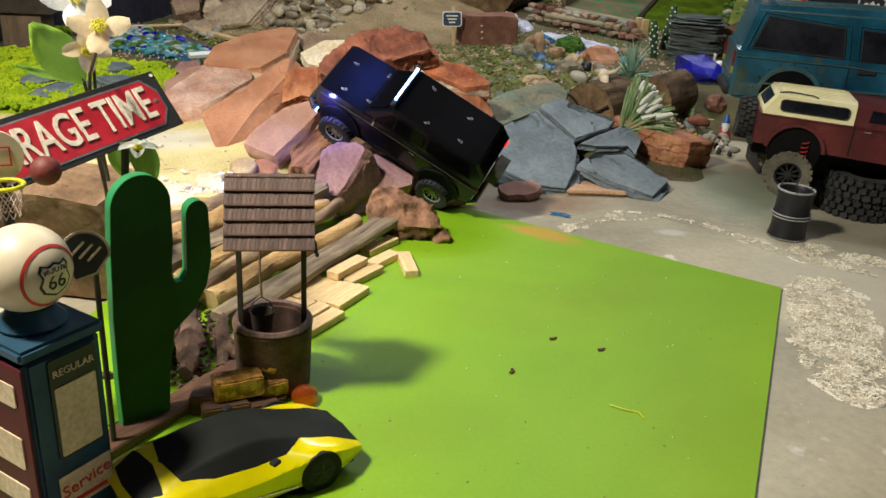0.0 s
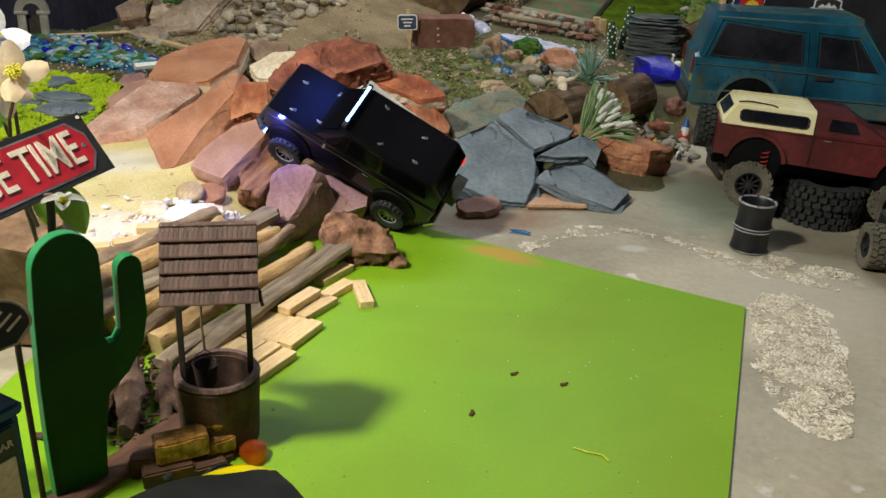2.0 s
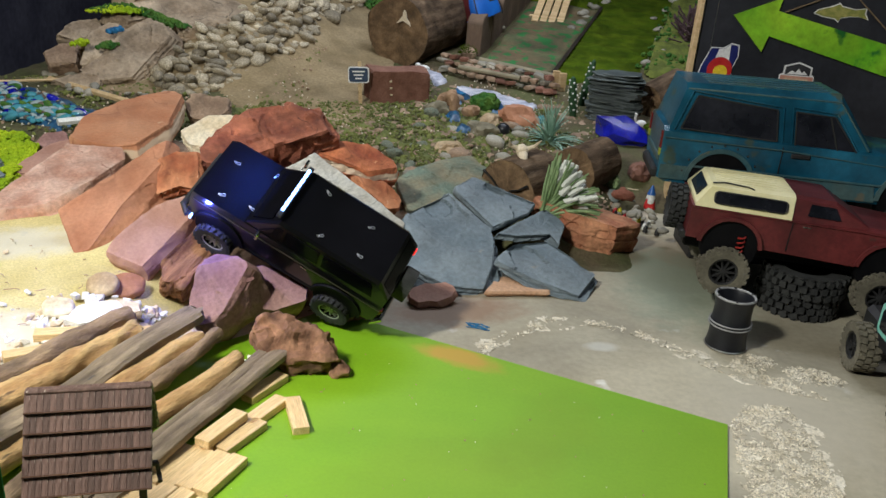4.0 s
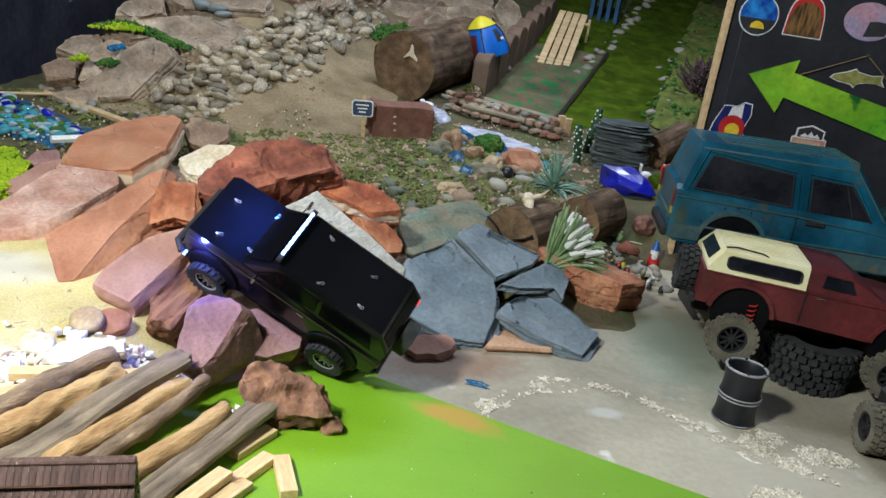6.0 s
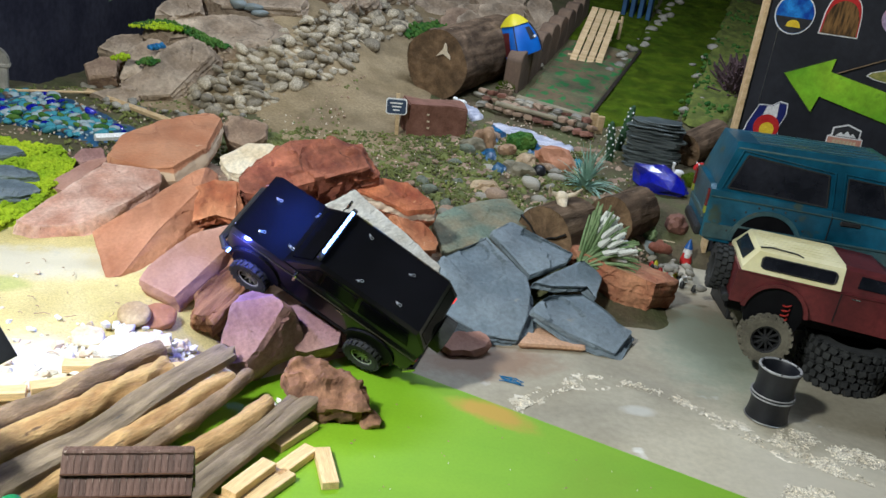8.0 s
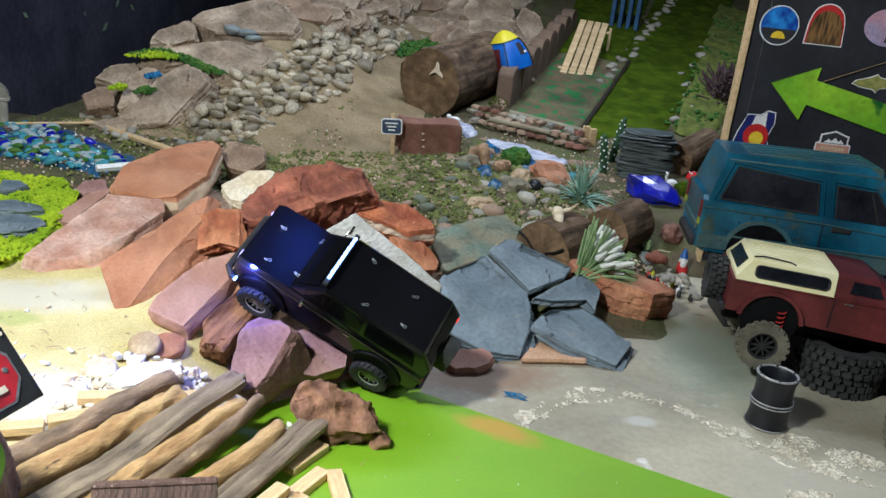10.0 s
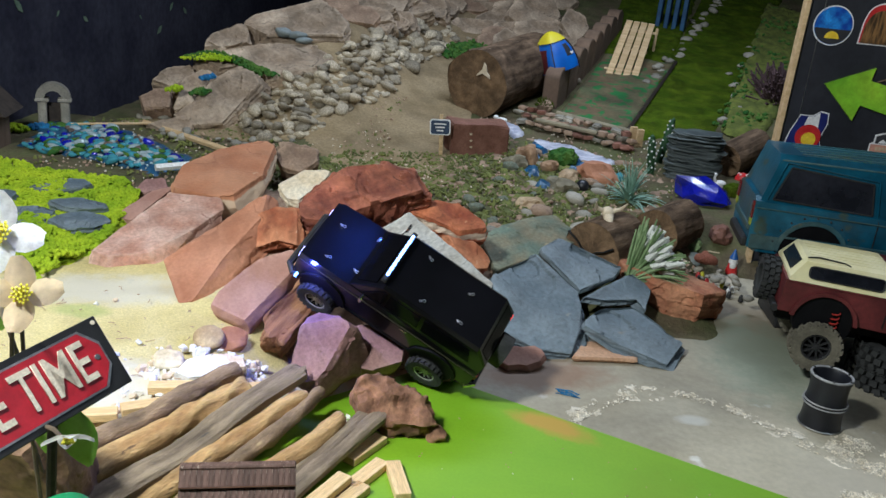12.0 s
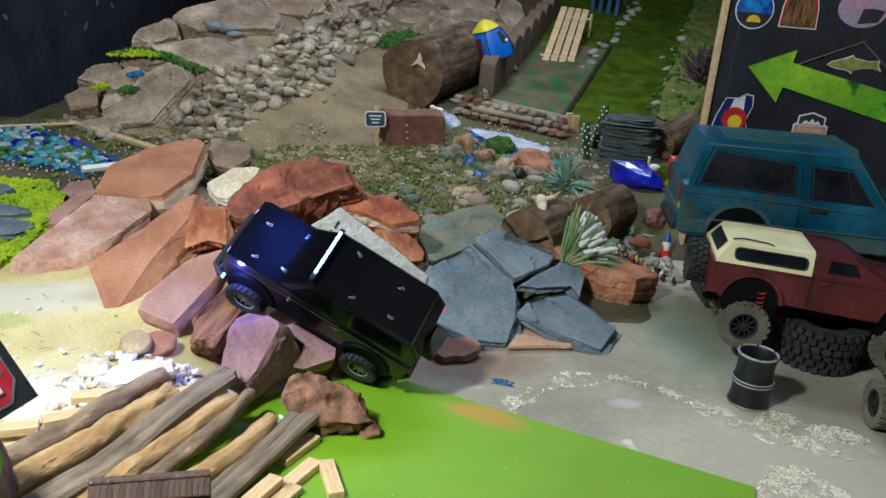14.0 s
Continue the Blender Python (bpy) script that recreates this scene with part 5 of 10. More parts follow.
for name, paint, text, low, high in (("bodywork", M_yellow, "glossy yellow bodywork", 0, 1), ("cabin_cover", M_matteblack, "satin black cabin, hood and engine cover", 1, 2)):
    bm = bmesh.new()
    for s in (1, -1):
        rows = []
        for x in car_xs:
            stops = (0.0, along(x, split_x, split_k), 20.0)
            us = [stops[low] + (stops[high] - stops[low]) * k / 14 for k in range(15)]
            rows.append([bm.verts.new((p[0], s * p[1], p[2] + 0.0004 * low)) for p in (car_point(x, u) for u in us)])
        for a, b in zip(rows, rows[1:]):
            for k in range(14):
                if (a[k].co - a[k + 1].co).length > 1e-5 or (b[k].co - b[k + 1].co).length > 1e-5:
                    bm.faces.new((a[k], b[k], b[k + 1], a[k + 1]))
    bmesh.ops.remove_doubles(bm, verts=bm.verts, dist=0.00004)
    bmesh.ops.recalc_face_normals(bm, faces=bm.faces)
    part(name, bm, paint, car, text, smooth=True, angle=0.5 if low == 0 else 1.4)
bm = bmesh.new()
box(bm, (0.31, 0.12, 0.012), (0, 0, 0.018))
part("floor_pan", bm, M_matteblack, car)
for s in (1, -1):
    for x in (-0.10, 0.092):
        # proud black disc paints the dark hollow of the arch
        bm = bmesh.new()
        cyl(bm, 0.032, 0.032, 0.004, pose(x, s * 0.0758, 0.030, 90), 28)
        part("wheel_arch", bm, M_matteblack, car)
        bm = bmesh.new()
        lathe(bm, [(0, -0.011), (0.019, -0.011), (0.0285, -0.008), (0.030, 0), (0.0285, 0.008), (0.019, 0.011), (0, 0.011)], 28, pose(x, s * 0.0675, 0.030, 90))
        w = part("wheel", bm, M_rubber, car, smooth=True)
        bm = bmesh.new()
        for k in range(5):
            box(bm, (0.003, 0.002, 0.018), (0, 0, 0.010), bevel=0.0004)
            bmesh.ops.rotate(bm, verts=bm.verts, cent=(0, 0, 0), matrix=Matrix.Rotation(radians(72), 3, "Y"))
        rim = part("rim", bm, M_blackplastic, w)
        rim.matrix_local = pose(x, s * 0.0787, 0.030)
    bm = bmesh.new()
    box(bm, (0.014, 0.012, 0.007), (0.02, s * 0.076, 0.076), (0, 0, 20), bevel=0.002)
    part("mirror", bm, M_matteblack, car)
    # crease along the flank
    bm = bmesh.new()
    tube(bm, [(-0.06, s * 0.0772, 0.036), (0.0, s * 0.0752, 0.026), (0.055, s * 0.0757, 0.02)], [0.0022, 0.0022, 0.001], 6)
    part("flank_crease", bm, M_yellow, car, smooth=True)

# ---- straw bales, bricks, glass and plank by the well ----
for at, turn, size in (((-0.112, 1.443, 0.052), 32, (0.078, 0.04, 0.036)), ((-0.065, 1.478, 0.034), 40, (0.045, 0.032, 0.026))):
    bm = bmesh.new()
    box(bm, size, bevel=0.003, seg=2)
    bmesh.ops.subdivide_edges(bm, edges=bm.edges[:], cuts=3, use_grid_fill=True)
    for v in bm.verts:
        v.co += Vector((noise.noise(v.co * 90), noise.noise(v.co * 90 + Vector((5, 0, 0))), noise.noise(v.co * 90 + Vector((0, 7, 0))))) * 0.0018
    ob = part("straw_bale", bm, M_gold)
    ob.matrix_world = pose(*at, 0, 0, turn)
    tagged(ob, "glittering gold-brown straw bale beside the well", "straw bale", "bales by the well")
for at, turn, size in (((-0.125, 1.418, 0.018), 30, (0.075, 0.036, 0.03)), ((-0.165, 1.43, 0.022), 12, (0.04, 0.04, 0.036)), ((-0.07, 1.442, 0.016), 34, (0.05, 0.03, 0.02)), ((-0.075, 1.47, 0.0135), 40, (0.06, 0.04, 0.015))):
    bm = bmesh.new()
    box(bm, size, bevel=0.003, seg=2)
    ob = part("toy_brick", bm, M_plank)
    ob.matrix_world = pose(*at, 0, 0, turn)
    tagged(ob, "small dark red brick lying under the straw bales", "brick", "bricks by the well")
for nm, at, mtl, r, label in (("amber_glass", (-0.072, 1.492, 0.066), M_amber, 0.019, "lump of amber glass on a straw bale"), ("orange_glass", (-0.012, 1.482, 0.019), M_orangeglass, 0.021, "lump of bright orange glass on the green board")):
    bm = bmesh.new()
    bmesh.ops.create_icosphere(bm, subdivisions=3, radius=r)
    for v in bm.verts:
        v.co += v.normal * r * (0.30 * abs(noise.noise(v.co * 95)) + 0.2 * noise.noise(v.co * 60))
        v.co.z *= 0.8
    ob = part(nm, bm, mtl, smooth=True, angle=3)
    ob.matrix_world = pose(*at)
    tagged(ob, label, "glass lump")
bm = bmesh.new()
box(bm, (0.34, 0.05, 0.018), bevel=0.003)
ob = part("plank", bm, M_plank)
ob.matrix_world = pose(-0.215, 1.395, 0.016, 0, 0, 66)
tagged(ob, "red-brown plank lying beside the car", "plank")

# ---- sandstone block in front of the sand ----
rock("sandstone_block", (-0.63, 1.715, 0.125), (0, -0.95, -0.31), [(-0.24, -0.125), (0.2, -0.125), (0.215, 0.02), (0.2, 0.12), (0.06, 0.135), (-0.05, 0.125), (-0.2, 0.105), (-0.25, 0.06)], 0.14, M_blockstone, "rough brown sandstone block standing at the edge of the sand", "stone", "")

# ---- poles laid side by side ----
M_tanpole = mat("peeled_tan_pole", (0.37, 0.205, 0.075), (0.6, 0.385, 0.165), 8, 0.8, 0.7, stretch=(4, 4, 0.9), c3=(0.15, 0.085, 0.045), spots=-0.045, wear=0.25, stain=0.3)
M_barkpole = mat("thin_barked_pole", (0.17, 0.115, 0.066), (0.36, 0.25, 0.145), 10, 0.9, 0.8, stretch=(4, 4, 1), c3=(0.40, 0.29, 0.16), spots=-0.05, wear=0.3, stain=0.35)


def pole(tip, foot, r, material, kind, knots, seed, label):
    """A branch or a split rail lying from its tip to its foot; knots: (share of the length, turn, size)."""
    tip, foot = Vector(tip), Vector(foot)
    r *= 1.10
    length = (foot - tip).length
    m = Matrix.Translation(tip) @ (foot - tip).to_track_quat("Z", "Y").to_matrix().to_4x4()
    bm = bmesh.new()
    rows, seg = 64, 22
    rings = []
    for i in range(rows + 1):
        s = i / rows
        bend = Vector((noise.noise(Vector((seed, s * 2.2, 0))), noise.noise(Vector((seed, s * 2.6, 9))), 0)) * 0.014
        grow = 0.90 + 0.16 * s + 0.07 * noise.noise(Vector((seed, s * 7, 2)))
        ring = []
        for k in range(seg):
            a = 2 * math.pi * k / seg
            c, q = math.cos(a), math.sin(a)
            w = r * grow
            p = Vector((c, q, 0))
            if kind == "rail":
                # split: a flat upper face and square shoulders
                w *= 1.18 / max(abs(c), abs(q) * 1.7, (abs(c) + abs(q)) * 0.78)
                w *= 1 + 0.05 * noise.noise(Vector((c * 3, q * 3, s * 9)) + Vector((seed, 0, 0))) + 0.05 * noise.noise(Vector((c * 7, q * 7, s * 1.5 + seed)))
            else:
                w *= 1 + 0.17 * noise.noise(Vector((c * 1.3, q * 1.3, s * 11 + seed))) + 0.08 * noise.noise(Vector((c * 3, q * 3, s * 36 + seed)))
            if kind == "twist":
                w *= 1 + 0.10 * math.sin(4 * a + 34 * s) * (s < 0.45)
            for at, turn, size in knots:
                away = ((s - at) * length / (r * 1.3)) ** 2 + ((1 - math.cos(a - radians(turn))) * 1.6) ** 2
                w += r * size * math.exp(-away)
            z = s * length
            if i == 0:
                z += r * (0.9 if kind == "rail" else 0.35) * noise.noise(Vector((c * 2.2, q * 2.2, seed)))
                w *= 0.86
            ring.append(bm.verts.new(bend + p * w + Vector((0, 0, z))))
        rings.append(ring)
    for a, b in zip(rings, rings[1:]):
        for k in range(seg):
            bm.faces.new((a[k], a[(k + 1) % seg], b[(k + 1) % seg], b[k]))
    bm.faces.new(rings[0][::-1])
    bm.faces.new(rings[-1])
    ob = part("wooden_pole", bm, material, smooth=True, angle=0.55)
    ob.matrix_world = m
    return tagged(ob, label, "pole", "poles in a row")


pole((-0.328, 2.263, 0.103), (-0.535, 1.86, 0.083), 0.0195, M_barkpole, "round", ((0.3, 200, 0.3), (0.75, 250, 0.3)), 1, "grey-brown barked branch pole beside white quartz")
pole((-0.290, 2.200, 0.099), (-0.500, 1.80, 0.075), 0.0235, M_tanpole, "twist", ((0.55, 260, 0.25),), 2, "thick tan pole with a twisted end")
pole((-0.196, 2.283, 0.108), (-0.425, 1.77, 0.062), 0.0235, M_greypole, "rail", ((0.42, 240, 0.55),), 3, "split weathered grey rail with a broken knot")
pole((-0.168, 2.225, 0.080), (-0.385, 1.80, 0.046), 0.0200, M_tanpole, "round", ((0.16, 260, 0.2), (0.5, 220, 0.25), (0.8, 290, 0.2)), 4, "peeled orange-tan branch pole")
pole((-0.141, 2.258, 0.080), (-0.335, 1.72, 0.040), 0.0150, M_barkpole, "round", ((0.33, 250, 0.75), (0.62, 300, 0.4)), 5, "thin grey-brown branch pole with a big knot")
pole((-0.079, 2.188, 0.062), (-0.285, 1.76, 0.032), 0.0200, M_tanpole, "round", ((0.2, 280, 0.3), (0.55, 230, 0.25)), 6, "peeled tan branch pole with dark spots")
pole((-0.034, 2.243, 0.056), (-0.245, 1.69, 0.024), 0.0125, M_greypole, "rail", (), 7, "narrow split grey rail")
pole((0.000, 2.247, 0.054), (-0.212, 1.72, 0.026), 0.0165, M_greypole, "rail", ((0.7, 250, 0.3),), 8, "split weathered grey rail at the edge of the green board")
# driftwood and bark litter lying between the cactus and the well
M_drift = mat("dark_driftwood", (0.07, 0.038, 0.026), (0.20, 0.12, 0.08), 14, 0.9, 1.0, stretch=(1, 1, 1), c3=(0.27, 0.16, 0.11), spots=-0.06, stain=0.4)
lrng = random.Random(77)
bm = bmesh.new()
for _ in range(420):
    x, y = lrng.uniform(-0.36, -0.15), lrng.uniform(1.47, 1.78)
    if x + 0.36 < 0.9 * (1.80 - y) + 0.02 and math.hypot(x + 0.082, y - 1.535) > 0.078:
        l, w = lrng.uniform(0.006, 0.022), lrng.uniform(0.003, 0.008)
        box(bm, (l, w, 0.004), (x, y, 0.010 + lrng.uniform(0, 0.010)), (lrng.uniform(-25, 25), lrng.uniform(-25, 25), lrng.uniform(0, 180)))
tagged(part("bark_litter", bm, M_drift), "dark bark chips strewn behind the cactus", "bark litter", kind="stuff")
for a, b, r, sd in (((-0.285, 1.665, 0.046), (-0.215, 1.485, 0.028), 0.017, 21), ((-0.235, 1.70, 0.034), (-0.172, 1.53, 0.020), 0.011, 22), ((-0.33, 1.70, 0.05), (-0.27, 1.50, 0.03), 0.014, 23), ((-0.215, 1.62, 0.026), (-0.162, 1.575, 0.022), 0.013, 24)):
    bm = bmesh.new()
    a, b = Vector(a), Vector(b)
    tube(bm, [a.lerp(b, k / 12) + Vector((noise.noise(Vector((sd, k * 0.3, 0))), noise.noise(Vector((sd, k * 0.3, 7))), 0)) * 0.012 for k in range(13)], [r * (0.75 + 0.4 * math.sin(math.pi * (k + 1) / 14) + 0.3 * noise.noise(Vector((sd, k * 0.9, 3)))) for k in range(13)], 14, 0.5, sd)
    tagged(part("driftwood", bm, M_drift, smooth=True, angle=0.7), "gnarled piece of driftwood beside the well", "driftwood", "driftwood by the well")

# ---- loose pine blocks ----
block_bm = bmesh.new()
box(block_bm, (0.112, 0.0315, 0.017), bevel=0.0012)
block_me = None
for x, y, z, turn, tip in ((0.063, 2.072, 0.0145, -70, 0), (0.0, 2.072, 0.0145, 65, 0), (-0.019, 2.162, 0.0145, 63, 0), (-0.057, 1.982, 0.0315, 67, 0), (-0.022, 1.985, 0.0145, 64, 0), (-0.062, 1.978, 0.0145, 67, 0), (-0.087, 1.878, 0.0145, 69, 0), (-0.027, 1.868, 0.0145, 69, 0), (-0.057, 1.874, 0.0145, 69, 0), (-0.118, 1.884, 0.0145, 69, 0), (-0.121, 1.775, 0.0145, 66, 0), (-0.088, 1.765, 0.0145, 67, 0), (-0.054, 1.745, 0.0145, 66, 0), (-0.152, 1.772, 0.0145, 66, 0), (-0.165, 1.68, 0.0145, 58, 0), (-0.13, 1.665, 0.0145, 66, 0), (-0.430, 2.178, 0.089, 18, 0), (-0.452, 2.100, 0.086, 34, 0), (-0.285, 2.228, 0.080, 24, 0), (-0.55, 2.035, 0.086, 22, 0)):
    if block_me is None:
        ob = part("pine_block", block_bm, M_block)
        block_me = ob.data
    else:
        ob = new("pine_block", block_me)
    ob.matrix_world = pose(x, y, z, tip, 0, turn)
    tagged(ob, "pale pine building block lying on the green board" if x > -0.2 else "pale pine building block lying on the sand", "wooden block", "pine blocks")

# ---- white quartz and pebbles on the sand ----
chip_meshes = []
for n in range(8):
    rng = random.Random(40 + n)
    bm = bmesh.new()
    pts = [bm.verts.new(Vector((rng.gauss(0, 1), rng.gauss(0, 1), rng.gauss(0, 1))).normalized() * rng.uniform(0.75, 1.1)) for _ in range(14)]
    for v in pts:
        v.co = Vector((v.co.x * 1.05, v.co.y * rng.uniform(0.65, 0.85), v.co.z * 0.6))
    hull = bmesh.ops.convex_hull(bm, input=bm.verts)
    bmesh.ops.delete(bm, geom=[v for v in bm.verts if not v.link_faces], context="VERTS")
    bmesh.ops.bevel(bm, geom=bm.edges[:], offset=0.06, segments=1, affect="EDGES", clamp_overlap=True)
    chip_me = bpy.data.meshes.new("chip")
    bm.to_mesh(chip_me)
    bm.free()
    chip_meshes.append(chip_me)
pebble_meshes = []
for n in range(8):
    rng = random.Random(n)
    bm = bmesh.new()
    bmesh.ops.create_icosphere(bm, subdivisions=2, radius=1.0)
    sc = (1.0, rng.uniform(0.6, 0.9), rng.uniform(0.36, 0.62))
    for v in bm.verts:
        v.co = Vector((v.co.x * sc[0], v.co.y * sc[1], v.co.z * sc[2])) * (1 + 0.34 * noise.noise(v.co * 1.1 + Vector((n * 5, 0, 0))))
    me = bpy.data.meshes.new("pebble")
    bm.to_mesh(me)
    bm.free()
    for f in me.polygons:
        f.use_smooth = True
    pebble_meshes.append(me)


def pebbles(parent, name, spots, material, rng, tilt=25, shapes=None):
    """spots: rows of x, y, z of the underside, radius."""
    for x, y, z, r in spots:
        me = (shapes or pebble_meshes)[rng.randrange(8)]
        key = me.name + material.name
        if key not in pebble_keys:
            pebble_keys[key] = me.copy()
            pebble_keys[key].materials.append(material)
        ob = new(name, pebble_keys[key])
        ob.parent = parent
        ob.matrix_local = pose(x, y, z + r * 0.5, rng.uniform(-tilt, tilt), rng.uniform(-tilt, tilt), rng.uniform(0, 360)) @ Matrix.Diagonal((r, r, r, 1))


pebble_keys = {}
rng = random.Random(4)
HEAP = [(-0.562, 2.252), (-0.535, 2.359), (-0.399, 2.382), (-0.347, 2.547), (-0.296, 2.558), (-0.330, 2.366), (-0.382, 2.209), (-0.454, 2.153)]
quartz = thing("white_quartz_heap", pose(0, 0, 0), "loose heap of broken white and peach quartz on the sand", "quartz")
M_peach = mat("peach_quartz", (0.66, 0.50, 0.34), (0.78, 0.66, 0.52), 25, 0.45, 0.3, vary=0.08)
spots = [(-0.55 + rng.gauss(0, 0.07), 2.13 + rng.gauss(0, 0.09), rng.uniform(0.006, 0.016)) for _ in range(70)]
spots += [(-0.31 + rng.gauss(0, 0.028), 2.35 + rng.gauss(0, 0.028), rng.uniform(0.009, 0.017)) for _ in range(70)]
spots += [(-0.66 + rng.gauss(0, 0.12), 2.36 + rng.gauss(0, 0.10), rng.uniform(0.005, 0.011)) for _ in range(14)]
spots += [(-0.095 + rng.gauss(0, 0.022), 2.255 + rng.gauss(0, 0.015), rng.uniform(0.006, 0.012)) for _ in range(16)]
while len(spots) < 270:
    x, y = rng.uniform(-0.85, -0.3), rng.uniform(1.95, 2.4)
    if inside(x, y, HEAP):
        spots.append((x, y, rng.choice((0.006, 0.009, 0.013, 0.019))))
for k, mtl in ((0, M_quartz), (1, M_quartz), (2, M_peach)):
    pebbles(quartz, "quartz", [(x, y, max(height(x, y), 0) + 0.004, r) for x, y, r in spots[k::3]], mtl, rng, 40, chip_meshes)
for x, y, w, h, turn, mtl, label in ((-0.405, 2.262, 0.062, 0.036, 12, M_quartz, "flat milky quartz slab"), (-0.372, 2.312, 0.050, 0.026, -10, M_peach, "flat peach quartz slab"), (-0.325, 2.262, 0.040, 0.024, 25, M_peach, "flat peach quartz slab")):
    c, q = math.cos(radians(turn)), math.sin(radians(turn))
    rock("quartz_slab", (x, y, height(x, y) + 0.034), (0.05, -0.25, 0.97), [(c * w * a - q * h * b, q * w * a + c * h * b) for a, b in ((-1, -0.3), (-0.7, 0.6), (0.0, 1.0), (0.8, 0.7), (1.0, -0.2), (0.3, -0.9), (-0.5, -0.95))], 0.022, mtl, label, "quartz", "quartz slabs", cuts=4)
for at, normal, w, k, thick, mtl, label in (((-0.444, 2.4, 0.11), (-0.15, -0.50, 0.85), 0.040, 1, 0.026, M_tan, "smooth flat tan stone lying on the sand"), ((-0.402, 2.429, 0.1), (0.25, -0.45, 0.86), 0.040, 6, 0.03, M_rust, "flat brown stone beside a tan one"), ((-0.492, 2.285, 0.1), (0.0, -0.35, 0.94), 0.036, 3, 0.022, M_cream, "smooth flat cream stone lying on the sand")):
    bm = bmesh.new()
    bmesh.ops.create_icosphere(bm, subdivisions=4, radius=1.0)
    for v in bm.verts:
        v.co *= 1 + 0.05 * k * noise.noise(v.co * 1.2 + Vector((k, 0, 0))) + 0.03 * noise.noise(v.co * 4)
        v.co = Vector((v.co.x * w, v.co.y * w * 0.8, math.copysign(abs(v.co.z) ** 0.7, v.co.z) * thick * 0.55))
    ob = part("sand_stone", bm, mtl, smooth=True, angle=3)
    ob.matrix_world = Matrix.Translation(Vector(at) - Vector((0, 0, thick * 0.4))) @ facing(normal)
    tagged(ob, label, "pebble", "stones on the sand")

# twigs and crumbs strewn on the sand
rng = random.Random(15)
bm = bmesh.new()
for _ in range(60):
    x, y, a, l = rng.uniform(-1.0, -0.40), rng.uniform(2.1, 2.62), rng.uniform(0, 3.14), rng.choice((0.003, 0.005, 0.012))
    z = height(x, y) + 0.014
    tube(bm, [(x, y, z), (x + l * math.cos(a), y + l * math.sin(a), z + 0.001), (x + 2 * l * math.cos(a + 0.3), y + 2 * l * math.sin(a + 0.3), z)], [0.0011], 4)
tagged(part("sand_litter", bm, M_brown), "dark twigs and crumbs strewn on the sand", "litter", kind="stuff")

# ---- vehicles ----
M_led = glow("led_blue_white", (0.22, 0.40, 1.0), 9.0)
M_headlight = glow("headlight", (0.45, 0.42, 1.0), 7.0)
M_taillight = glow("tail_light", (1.0, 0.03, 0.02), 1.5)
M_redlens = mat("red_lens", (0.10, 0.008, 0.008), (0.14, 0.012, 0.010), 20, 0.25, 0.0)
M_greenlens = mat("green_yellow_lens", (0.20, 0.22, 0.02), (0.26, 0.28, 0.03), 20, 0.3, 0.0)
M_spring = mat("red_spring", (0.30, 0.02, 0.015), (0.36, 0.03, 0.02), 30, 0.4, 0.1)
M_mint = mat("mint_paint", (0.20, 0.50, 0.42), (0.26, 0.56, 0.48), 8, 0.4, 0.05)
M_drum = mat("navy_black_enamel", (0.006, 0.007, 0.010), (0.010, 0.011, 0.016), 20, 0.42, 0.05)
M_goldtrim = mat("thin_gold_line", (0.022, 0.019, 0.012), (0.035, 0.030, 0.018), 20, 0.4, 0.0)


M_satin = mat("satin_silver", (0.30, 0.30, 0.30), (0.42, 0.42, 0.42), 12, 0.55, 0.0, metal=0.4)


def tyre_bm(r, width, hole, lugs, lug_h, m=Matrix()):
    """A knobbly tyre round local y."""
    bm = bmesh.new()
    q = m @ Matrix.Rotation(radians(90), 4, "X")
    w = width / 2
    lathe(bm, [(hole, -w * 0.75), (hole * 1.06, -w * 0.95), (r * 0.8, -w), (r * 0.93, -w * 0.95), (r - lug_h, -w * 0.75), (r - lug_h, w * 0.75), (r * 0.93, w * 0.95), (r * 0.8, w), (hole * 1.06, w * 0.95), (hole, w * 0.75), (hole, -w * 0.75)], 40, q)
    for k in range(lugs):
        for row, (z, dz, wide) in enumerate(((-0.62, 0.0, 0.5), (0.0, 0.5, 0.55), (0.62, 0.0, 0.5))):
            a = 2 * math.pi * (k + dz) / lugs
            l = 2 * math.pi * r / lugs
            t = q @ Matrix.Rotation(a, 4, "Z") @ Matrix.Translation((r - lug_h * 0.55, 0, z * w)) @ Matrix.Rotation(radians(18 * (row - 1)), 4, "X")
            bmesh.ops.create_cube(bm, size=1.0, matrix=t @ Matrix.Diagonal((lug_h * 1.4, l * 0.58, w * wide, 1)))
            if row != 1:
                t = q @ Matrix.Rotation(a, 4, "Z") @ Matrix.Translation((r * 0.93, 0, math.copysign(w * 0.97, z)))
                bmesh.ops.create_cube(bm, size=1.0, matrix=t @ Matrix.Diagonal((r * 0.12, l * 0.5, w * 0.12, 1)))
    return bm


